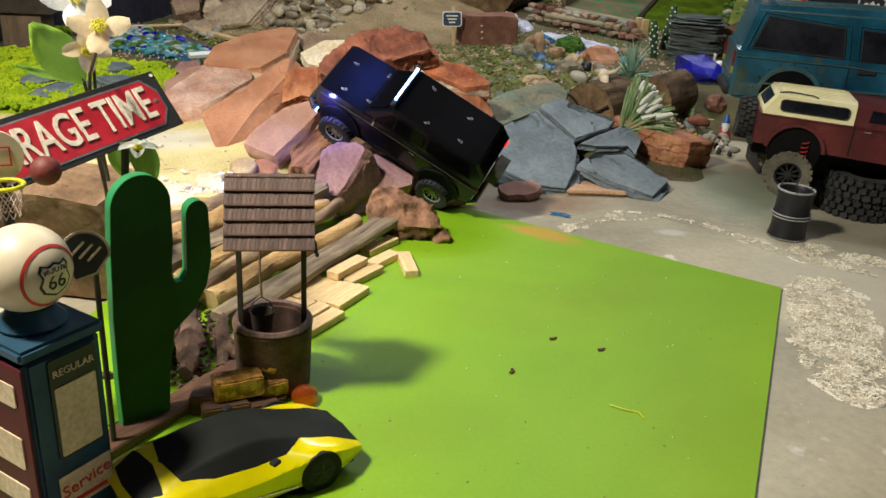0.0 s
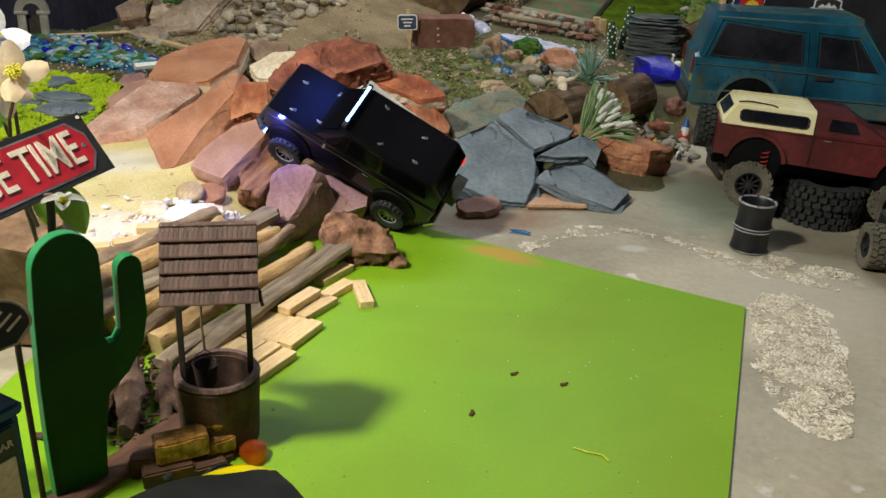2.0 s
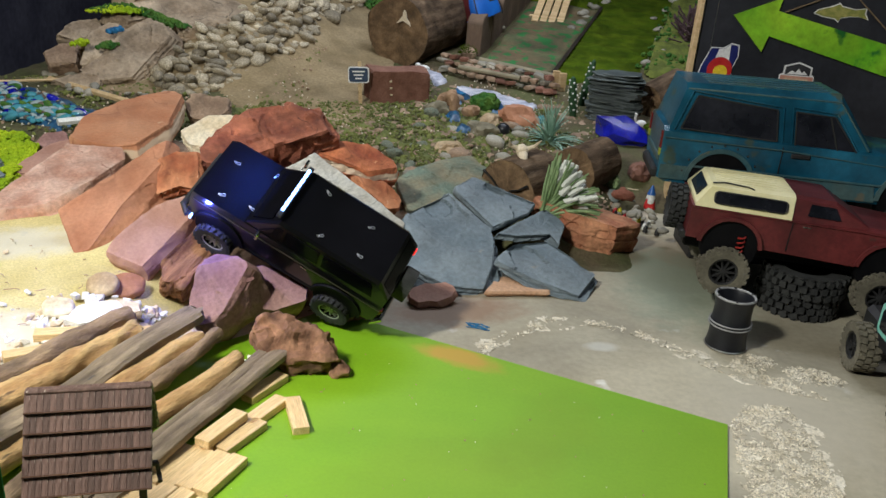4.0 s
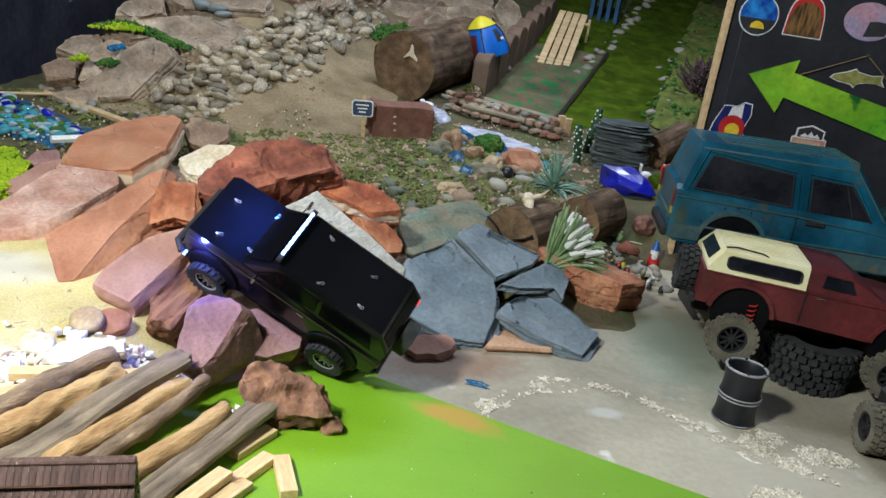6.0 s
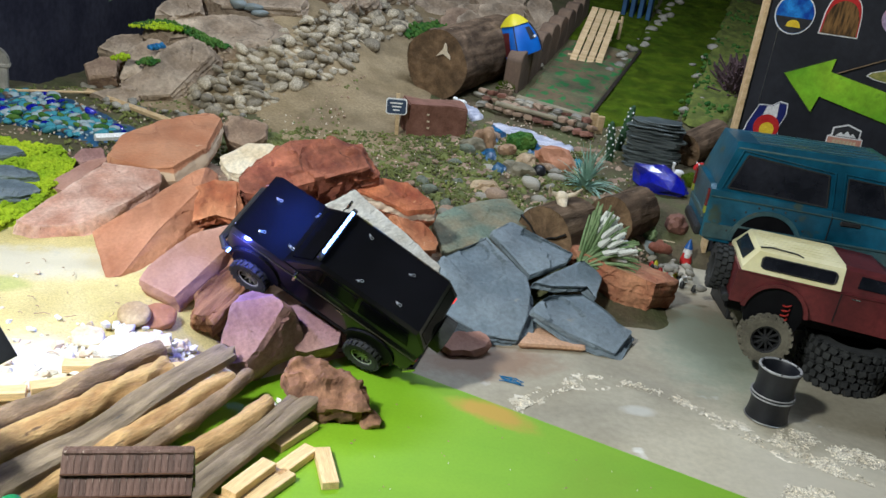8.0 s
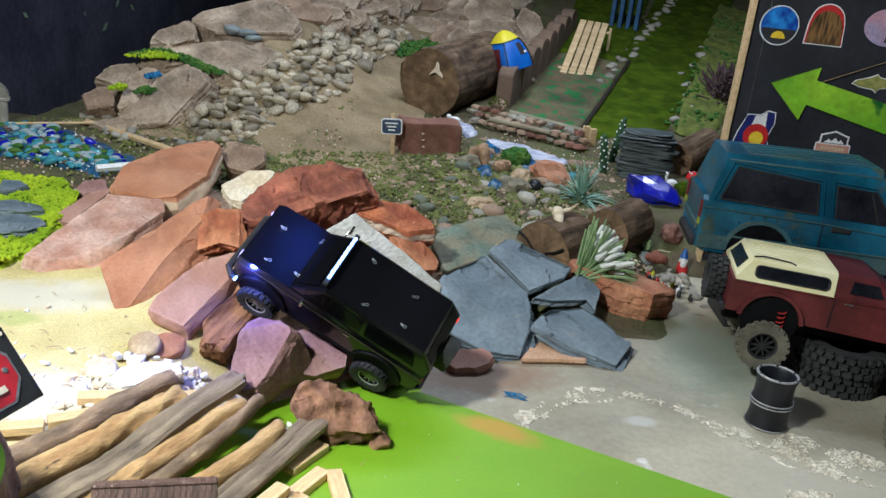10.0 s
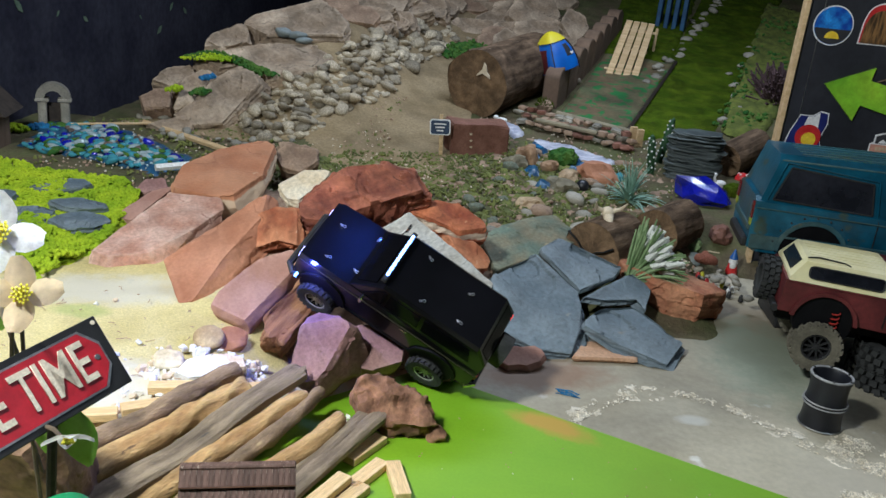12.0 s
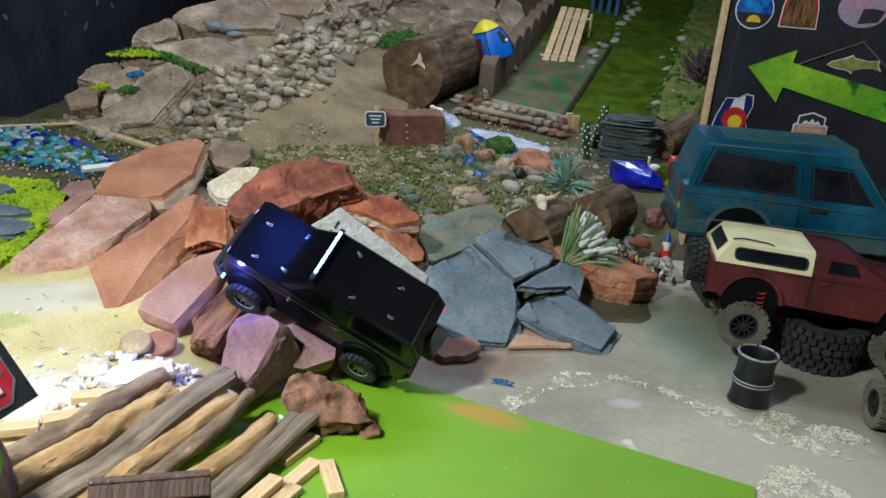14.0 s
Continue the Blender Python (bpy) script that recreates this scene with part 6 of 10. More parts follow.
def wheel(parent, at, r, width, side, tyre_mat, rim_mat, spokes=10, lugs=22):
    """side: +1 or -1, the side on which the hub shows."""
    w = part("wheel", tyre_bm(r, width, r * 0.55, lugs, r * 0.085), tyre_mat, parent)
    w.matrix_local = pose(*at)
    q = Matrix.Rotation(radians(90 if side < 0 else -90), 4, "X")
    bm = bmesh.new()
    lathe(bm, [(0, -width * 0.1), (r * 0.45, -width * 0.1), (r * 0.5, width * 0.36), (r * 0.56, width * 0.42), (r * 0.565, width * 0.34), (r * 0.55, -width * 0.4), (0, -width * 0.4)], 32, q)
    part("rim", bm, M_blackplastic if rim_mat is not M_satin else M_trimblack, w, smooth=True)
    bm = bmesh.new()
    for k in range(spokes):
        t = q @ Matrix.Rotation(2 * math.pi * k / spokes, 4, "Z") @ Matrix.Translation((r * 0.30, 0, width * 0.25))
        bmesh.ops.create_cube(bm, size=1.0, matrix=t @ Matrix.Diagonal((r * 0.40, r * 0.075, width * 0.12, 1)))
    lathe(bm, [(0, width * 0.36), (r * 0.12, width * 0.34), (r * 0.15, width * 0.2), (0, width * 0.2)], 12, q)
    for k in range(24):
        a, b = 2 * math.pi * k / 24, 2 * math.pi * (k + 1) / 24
        v = [bm.verts.new(q @ Vector((rr * math.cos(t), rr * math.sin(t), z))) for rr, t, z in ((r * 0.49, a, width * 0.40), (r * 0.49, b, width * 0.40), (r * 0.555, b, width * 0.43), (r * 0.555, a, width * 0.43))]
        bm.faces.new(v)
    part("spokes", bm, rim_mat, w)
    return w


def panel(bm, outline, y, depth, m=Matrix()):
    """An outline in x, z set proud of the side at y by depth (its sign is the side)."""
    low = [bm.verts.new(m @ Vector((x, y, z))) for x, z in outline]
    high = [bm.verts.new(m @ Vector((x, y + depth, z))) for x, z in outline]
    bm.faces.new(low)
    bm.faces.new(high[::-1])
    for k in range(len(low)):
        j = (k + 1) % len(low)
        bm.faces.new((low[k], low[j], high[j], high[k]))
    return bm


# black crawler, nose up on the rocks
truck = thing("crawler_truck", pose(-0.0553, 2.565, 0.1476, -35.39, -26.93, 175.47), "glossy black toy truck with lit roof bar tilted on rocks", "toy truck")
W = 0.092
bm = bmesh.new()


def half_body(x, zlow, ztop, half, tophalf):
    return (x, [(half, zlow), (half, (zlow + ztop) / 2 + 0.012), (half * 0.985, ztop - 0.012), (tophalf, ztop), (-tophalf, ztop), (-half * 0.985, ztop - 0.012), (-half, (zlow + ztop) / 2 + 0.012), (-half, zlow)])


loft([half_body(-0.25, 0.092, 0.164, W, 0.086), half_body(-0.2, 0.088, 0.166, W, 0.088), half_body(0.1, 0.088, 0.182, W, 0.088), half_body(0.22, 0.096, 0.178, W * 0.985, 0.086), half_body(0.236, 0.10, 0.172, W * 0.96, 0.082)], M_blackpaint, "body", truck, "glossy black body", 0.4)
cabin = loft([(-0.25, [(W * 0.95, 0.16), (W * 0.92, 0.2), (W * 0.88, 0.205), (-W * 0.88, 0.205), (-W * 0.92, 0.2), (-W * 0.95, 0.16)]), (-0.215, [(W * 0.95, 0.16), (W * 0.88, 0.238), (W * 0.8, 0.245), (-W * 0.8, 0.245), (-W * 0.88, 0.238), (-W * 0.95, 0.16)]), (0.035, [(W * 0.95, 0.16), (W * 0.88, 0.240), (W * 0.8, 0.247), (-W * 0.8, 0.247), (-W * 0.88, 0.240), (-W * 0.95, 0.16)]), (0.105, [(W * 0.95, 0.16), (W * 0.93, 0.182), (W * 0.9, 0.184), (-W * 0.9, 0.184), (-W * 0.93, 0.182), (-W * 0.95, 0.16)])], M_blackpaint, "cabin", truck, "glossy black cabin", 0.35)
for s in (1, -1):
    for ol in ([(0.02, 0.186), (0.07, 0.186), (0.032, 0.230), (0.02, 0.230)], [(-0.075, 0.186), (0.012, 0.186), (0.012, 0.230), (-0.07, 0.230)], [(-0.215, 0.186), (-0.085, 0.186), (-0.08, 0.228), (-0.20, 0.228)]):
        bm = bmesh.new()
        lean = Matrix.Translation((0, s * W * 0.92, 0.20)) @ Matrix.Rotation(radians(s * 5.2), 4, "X") @ Matrix.Translation((0, -s * W * 0.92, -0.20))
        panel(bm, ol, s * W * 0.918, s * 0.0022, lean)
        part("side_window", bm, M_darkglass, truck)
    bm = bmesh.new()
    tube(bm, [(-0.25, s * (W + 0.001), 0.158), (0.1, s * (W + 0.001), 0.162), (0.228, s * (W - 0.002), 0.160)], [0.0014], 5)
    part("trim_line", bm, M_goldtrim, truck, "thin dull gold side line")
    bm = bmesh.new()
    box(bm, (0.2, 0.012, 0.014), (0, s * (W - 0.004), 0.084), bevel=0.003)
    part("rock_slider", bm, M_trimblack, truck)
    for x in (0.155, -0.155):
        bm = bmesh.new()
        ring_o = arc(x, 0.082, 0.066, 180, 0, 12)
        ring_i = arc(x, 0.082, 0.058, 0, 180, 12)
        panel(bm, ring_o + ring_i, s * (W - 0.002), s * 0.007)
        part("wheel_arch", bm, M_trimblack, truck)
        # black disc flush with the flank paints the shade of the open wheel well
        bm = bmesh.new()
        cyl(bm, 0.057, 0.057, 0.02, pose(x, s * (W - 0.0098), 0.082, 90), 24)
        part("arch_liner", bm, M_trimblack, truck)
    bm = bmesh.new()
    tube(bm, [(0.072, s * W, 0.186), (0.066, s * (W + 0.018), 0.198)], [0.0018], 5)
    box(bm, (0.007, 0.017, 0.022), (0.064, s * (W + 0.02), 0.205), bevel=0.003)
    part("mirror", bm, M_chrome, truck, "chrome mirror")
    bm = bmesh.new()
    box(bm, (0.018, 0.003, 0.004), (-0.055, s * (W + 0.001), 0.150), bevel=0.001)
    part("door_handle", bm, M_chrome, truck)
    bm = bmesh.new()
    cyl(bm, 0.014, 0.014, 0.006, pose(0.236, s * 0.062, 0.142, 0, 90), 20)
    part("headlight", bm, M_headlight, truck, "lit bluish headlight")
    bm = bmesh.new()
    if s < 0:
        box(bm, (0.008, 0.012, 0.018), (-0.2515, -0.0815, 0.176), bevel=0.001)
        part("tail_light", bm, M_taillight, truck, "glowing red tail light")
    else:
        box(bm, (0.006, 0.012, 0.022), (-0.252, 0.0835, 0.146), bevel=0.001)
        part("tail_light", bm, M_redlens, truck, "unlit red tail light")
bm = bmesh.new()
box(bm, (0.003, 0.144, 0.055), (0.0745, 0, 0.214), (0, -47.5, 0))
part("windscreen", bm, M_darkglass, truck)
bm = bmesh.new()
box(bm, (0.002, 0.14, 0.035), (-0.2355, 0, 0.222), (0, 41, 0))
part("rear_window", bm, M_darkglass, truck)
bm = bmesh.new()
box(bm, (0.004, 0.10, 0.03), (0.238, 0, 0.142), bevel=0.001)
part("grille", bm, M_blackplastic, truck)
for x, w in ((0.25, 0.19), (-0.262, 0.185)):
    bm = bmesh.new()
    tube(bm, [(x - 0.02 * (x > 0) + 0.02 * (x < 0), -w / 2, 0.092), (x, -w * 0.42, 0.092), (x, w * 0.42, 0.092), (x - 0.02 * (x > 0) + 0.02 * (x < 0), w / 2, 0.092)], [0.009], 8)
    part("bumper", bm, M_chrome if x < 0 else M_blackplastic, truck)
bm = bmesh.new()
cyl(bm, 0.041, 0.041, 0.03, pose(-0.27, 0, 0.165, 0, 90), 24)
part("spare_wheel", bm, M_rubber, truck)
bm = bmesh.new()
box(bm, (0.012, 0.15, 0.010), (0.044, 0, 0.258), bevel=0.002)
bar = part("light_bar", bm, M_blackplastic, truck, "roof light bar")
for k in range(9):
    bm = bmesh.new()
    box(bm, (0.007, 0.0125, 0.0065), (0.0445, -0.056 + 0.014 * k, 0.2665), bevel=0.002)
    part("led", bm, M_led, bar, "lit blue-white lamp")
M_clip = mat("bright_spring_wire", (0.75, 0.76, 0.8), (0.85, 0.86, 0.9), 12, 0.32, 0.0, metal=1.0)
for x, y, turn in ((0.175, 0.058, 20), (0.105, 0.052, -15), (0.105, -0.058, 70), (0.19, -0.03, 0), (-0.055, 0.055, 30), (-0.15, 0.05, -10), (-0.14, -0.03, 25), (-0.02, -0.045, -30)):
    bm = bmesh.new()
    z = 0.184 if x > 0.09 else 0.2495
    ring_of = [(0.0055 * math.cos(k), 0.0055 * math.sin(k), 0.002) for k in np.linspace(0.5, 5.8, 14)]
    tube(bm, ring_of + [(0.022, -0.002, 0.001)], [0.0014], 6)
    tube(bm, [(0.004, 0.003, 0.002), (0.014, 0.005, 0.003), (0.022, 0.001, 0.001)], [0.0014], 6)
    cyl(bm, 0.0035, 0.003, 0.008, pose(0.012, 0.001, 0.0), 10)
    clip = part("body_clip", bm, M_clip, truck, "bright steel body clip", smooth=True)
    clip.matrix_local = pose(x, y, z, 0, 0, turn) @ Matrix.Diagonal((0.55, 0.55, 0.7, 1))
bm = bmesh.new()
box(bm, (0.42, 0.09, 0.03), (0, 0, 0.078), bevel=0.006)
part("chassis", bm, M_trimblack, truck)
for x in (0.155, -0.155):
    bm = bmesh.new()
    cyl(bm, 0.009, 0.009, 0.2, pose(x, 0, 0.055, 90), 12)
    ball(bm, 0.02, (x, 0.02, 0.055), seg=14)
    part("axle", bm, M_trimblack, truck)
    for s in (1, -1):
        wheel(truck, (x, s * 0.088, 0.0510), 0.0485, 0.040, s, M_rubber, M_satin)
LED = lamp("roof_bar_lamp", "AREA", Matrix(), 7.0, (0.06, 0.17, 1.0), size=0.14, size_y=0.012, spread=radians(150))
LED.matrix_world = pose(-0.0553, 2.565, 0.1476, -35.39, -26.93, 175.47) @ Matrix.Translation((0.056, 0, 0.266)) @ Matrix((Vector((0, 1, 0)), Vector((-0.15, 0, 1)).normalized(), Vector((-1, 0, -0.15)).normalized())).transposed().to_4x4()

for s in (1, -1):
    bm = bmesh.new()
    box(bm, (0.010, 0.014, 0.006), (0.222, s * 0.088, 0.080), bevel=0.001)
    part("rock_light", bm, M_led, truck, "small lit blue lamp under the bumper")
# point lamp added in mid-air, off the fixtures, to tint wheel and boulder blue
ROCK = lamp("rock_light_lamp", "POINT", Matrix(), 1.5, (0.10, 0.12, 1.0), soft=0.008)
ROCK.matrix_world = pose(-0.222, 2.395, 0.295)

# teal off-road wagon
teal = thing("toy_off_road_wagon", pose(1.327, 3.184, 0.13, 0, 0, -5), "weathered teal toy off-road wagon parked before the sign board", "toy car")
loft([(-0.390, [(0.138, 0.15), (0.142, 0.24), (0.14, 0.29), (0.118, 0.30), (-0.118, 0.30), (-0.14, 0.29), (-0.142, 0.24), (-0.138, 0.15)]), (-0.368, [(0.144, 0.14), (0.147, 0.24), (0.145, 0.29), (0.12, 0.305), (-0.12, 0.305), (-0.145, 0.29), (-0.147, 0.24), (-0.144, 0.14)]), (0.2, [(0.144, 0.14), (0.147, 0.24), (0.145, 0.28), (0.12, 0.29), (-0.12, 0.29), (-0.145, 0.28), (-0.147, 0.24), (-0.144, 0.14)]), (0.5, [(0.14, 0.14), (0.143, 0.22), (0.14, 0.26), (0.115, 0.27), (-0.115, 0.27), (-0.14, 0.26), (-0.143, 0.22), (-0.14, 0.14)])], M_teal, "body", teal, "weathered teal body", 0.4)
loft([(-0.376, [(0.138, 0.28), (0.136, 0.30), (0.11, 0.31), (-0.11, 0.31), (-0.136, 0.30), (-0.138, 0.28)]), (-0.345, [(0.138, 0.28), (0.122, 0.405), (0.105, 0.428), (-0.105, 0.428), (-0.122, 0.412), (-0.138, 0.28)]), (0.085, [(0.138, 0.28), (0.122, 0.412), (0.105, 0.436), (-0.105, 0.436), (-0.122, 0.412), (-0.138, 0.28)]), (0.20, [(0.138, 0.26), (0.134, 0.28), (0.12, 0.285), (-0.12, 0.285), (-0.134, 0.28), (-0.138, 0.26)])], M_teal, "cabin", teal, "weathered teal cabin", 0.35)
for k in range(5):
    bm = bmesh.new()
    tube(bm, [(-0.28, -0.08 + 0.04 * k, 0.429), (0.06, -0.08 + 0.04 * k, 0.4355)], [0.003], 5)
    part("roof_rib", bm, M_tealdust, teal)
for s in (-1, 1):
    lean = Matrix.Translation((0, s * 0.133, 0.33)) @ Matrix.Rotation(radians(s * 6.6), 4, "X") @ Matrix.Translation((0, -s * 0.133, -0.33))
    for ol, nm in (([(-0.345, 0.300), (-0.072, 0.290), (-0.085, 0.378), (-0.31, 0.396)], "side_window"), ([(-0.02, 0.282), (0.155, 0.275), (0.075, 0.373), (-0.033, 0.378)], "door_window")):
        bm = bmesh.new()
        panel(bm, ol, s * 0.1335, s * 0.0025, lean)
        part(nm, bm, M_reflectglass, teal, "dark tinted pane")
        bm = bmesh.new()
        for a, b in zip(ol, ol[1:] + ol[:1]):
            tube(bm, [lean @ Vector((a[0], s * 0.136, a[1])), lean @ Vector((b[0], s * 0.136, b[1]))], [0.0026], 6)
        part("window_seal", bm, M_blackplastic, teal)
        # raised frame pressed round the pane
        cx, cz = sum(p[0] for p in ol) / 4, sum(p[1] for p in ol) / 4
        bm = bmesh.new()
        wide = [(cx + (x - cx) * 1.13, cz + (z - cz) * 1.24) for x, z in ol]
        for a, b in zip(wide, wide[1:] + wide[:1]):
            tube(bm, [lean @ Vector((a[0], s * 0.1345, a[1])), lean @ Vector((b[0], s * 0.1345, b[1]))], [0.0028], 6)
        part("window_frame", bm, M_teal, teal)
        if nm == "door_window":
            bm = bmesh.new()
            tube(bm, [lean @ Vector((0.098, s * 0.1365, 0.279)), lean @ Vector((0.062, s * 0.1365, 0.372))], [0.0026], 6)
            part("quarter_bar", bm, M_blackplastic, teal)
    bm = bmesh.new()
    box(bm, (0.055, 0.006, 0.014), (0.0, s * 0.149, 0.255), bevel=0.003)
    part("door_handle", bm, M_blackplastic, teal)
    bm = bmesh.new()
    box(bm, (0.6, 0.005, 0.006), (0.0, s * 0.1485, 0.195), bevel=0.001)
    part("side_moulding", bm, M_tealdust, teal)
    bm = bmesh.new()
    tube(bm, [(-0.052, s * 0.147, 0.16), (-0.052, s * 0.148, 0.27), (-0.056, s * 0.139, 0.29)], [0.0014], 4)
    part("door_seam", bm, M_blackplastic, teal)
    # dusty lower flank, gutter and pillars
    for ol in ([(-0.386, 0.150), (-0.315, 0.150), (-0.305, 0.192), (-0.386, 0.192)], [(-0.11, 0.145), (0.23, 0.145), (0.22, 0.190), (-0.12, 0.190)]):
        bm = bmesh.new()
        panel(bm, ol, s * 0.1462, s * 0.0022)
        part("lower_flank", bm, M_tealdust, teal, "dusty grey-green lower flank")
    bm = bmesh.new()
    tube(bm, [(-0.362, s * 0.128, 0.318), (-0.338, s * 0.1195, 0.412), (0.085, s * 0.1195, 0.4145), (0.185, s * 0.136, 0.288)], [0.0034], 6)
    part("gutter", bm, M_tealdust, teal)
    bm = bmesh.new()
    tube(bm, [(-0.386, s * 0.1475, 0.272), (-0.05, s * 0.1485, 0.268), (0.44, s * 0.1435, 0.238)], [0.0022], 5)
    part("belt_line", bm, M_tealdust, teal)
    for x, z in [(-0.213 + 0.112 * math.cos(a), 0.152 + 0.112 * math.sin(a)) for a in np.linspace(0.25, 2.9, 9)]:
        bm = bmesh.new()
        ball(bm, 0.0032, (x, s * 0.1475, z), seg=8)
        part("rivet", bm, M_blackplastic, teal)
    for x in (-0.213, 0.33):
        bm = bmesh.new()
        panel(bm, arc(x, 0.152, 0.102, 180, 0, 14) + arc(x, 0.152, 0.09, 0, 180, 14), s * 0.143, s * 0.010)
        part("wheel_arch", bm, M_tealdust, teal)
        # flat black disc in place of the shaded hollow behind the wheel
        bm = bmesh.new()
        cyl(bm, 0.089, 0.089, 0.04, pose(x, s * 0.1285, 0.152, 90), 28)
        part("arch_liner", bm, M_trimblack, teal)
        wheel(teal, (x, s * 0.125, 0.078), 0.078, 0.05, s, M_rubber, M_steel, 8, 20)
    bm = bmesh.new()
    box(bm, (0.012, 0.02, 0.05), (-0.389, s * 0.13, 0.262), bevel=0.002)
    lamp_part = part("rear_lamp", bm, M_redlens, teal, "red rear lamp")
    bm = bmesh.new()
    box(bm, (0.013, 0.021, 0.02), (-0.389, s * 0.13, 0.225), bevel=0.002)
    part("reverse_lamp", bm, M_greenlens, teal, "yellow-green lower lamp")
bm = bmesh.new()
box(bm, (0.022, 0.22, 0.03), (-0.396, -0.02, 0.16), bevel=0.006)
part("rear_bumper", bm, M_blackplastic, teal)
bm = bmesh.new()
box(bm, (0.003, 0.2, 0.075), (-0.358, 0, 0.362), (0, 15, 0))
part("rear_window", bm, M_reflectglass, teal)
bm = bmesh.new()
box(bm, (0.012, 0.25, 0.020), (-0.389, 0, 0.205), bevel=0.003)
part("tailgate_rail", bm, M_tealdust, teal)
bm = bmesh.new()
box(bm, (0.003, 0.21, 0.15), (0.1425, 0, 0.352), (0, -42.5, 0))
part("windscreen", bm, M_reflectglass, teal)
crate = bmesh.new()
box(crate, (0.62, 0.2, 0.128), (0, 0, 0), bevel=0.006)
ob = part("black_crate", crate, M_blackplastic)
ob.matrix_world = pose(1.40, 3.26, 0.064)
tagged(ob, "low black plastic crate holding up the teal wagon", "crate")

# maroon pickup on the tyre stack
pick = thing("toy_pickup", pose(1.281, 2.88, 0.129, 0, 1.9, -8.5), "weathered maroon toy pickup with a cream canopy, resting on tyres", "toy pickup")
PW = 0.114
loft([(-0.305, [(PW * 0.97, 0.055), (PW, 0.10), (PW, 0.155), (PW * 0.9, 0.157), (-PW * 0.9, 0.157), (-PW, 0.155), (-PW, 0.10), (-PW * 0.97, 0.055)]), (-0.04, [(PW * 0.97, 0.05), (PW, 0.10), (PW, 0.155), (PW * 0.9, 0.157), (-PW * 0.9, 0.157), (-PW, 0.155), (-PW, 0.10), (-PW * 0.97, 0.05)]), (0.15, [(PW * 0.97, 0.045), (PW, 0.10), (PW * 0.99, 0.16), (PW * 0.88, 0.172), (-PW * 0.88, 0.172), (-PW * 0.99, 0.16), (-PW, 0.10), (-PW * 0.97, 0.045)]), (0.34, [(PW * 0.95, 0.06), (PW * 0.97, 0.10), (PW * 0.95, 0.145), (PW * 0.84, 0.155), (-PW * 0.84, 0.155), (-PW * 0.95, 0.145), (-PW * 0.97, 0.10), (-PW * 0.95, 0.06)])], M_maroon, "body", pick, "weathered maroon body", 0.45)
loft([(-0.048, [(PW * 0.96, 0.15), (PW * 0.84, 0.236), (PW * 0.72, 0.248), (-PW * 0.72, 0.248), (-PW * 0.84, 0.236), (-PW * 0.96, 0.15)]), (0.055, [(PW * 0.96, 0.15), (PW * 0.84, 0.232), (PW * 0.72, 0.244), (-PW * 0.72, 0.244), (-PW * 0.84, 0.232), (-PW * 0.96, 0.15)]), (0.145, [(PW * 0.95, 0.15), (PW * 0.93, 0.168), (PW * 0.84, 0.172), (-PW * 0.84, 0.172), (-PW * 0.93, 0.168), (-PW * 0.95, 0.15)])], M_maroon, "cab", pick, "maroon cab", 0.35)
loft([(-0.298, [(PW * 1.005, 0.156), (PW * 1.0, 0.166), (PW * 0.97, 0.17), (-PW * 0.97, 0.17), (-PW * 1.0, 0.166), (-PW * 1.005, 0.156)]), (-0.264, [(PW * 1.005, 0.156), (PW * 0.86, 0.236), (PW * 0.72, 0.245), (-PW * 0.72, 0.245), (-PW * 0.86, 0.236), (-PW * 1.005, 0.156)]), (-0.05, [(PW * 1.005, 0.156), (PW * 0.86, 0.240), (PW * 0.72, 0.249), (-PW * 0.72, 0.249), (-PW * 0.86, 0.240), (-PW * 1.005, 0.156)])], M_canopy, "canopy", pick, "cream ribbed canopy", 0.35)
for k in range(7):
    bm = bmesh.new()
    y = -PW * 0.66 + k * PW * 0.22
    box(bm, (0.19, 0.008, 0.004), (-0.155, y, 0.248), (0, -1.1, 0), bevel=0.0015)
    part("canopy_rib", bm, M_canopy, pick)
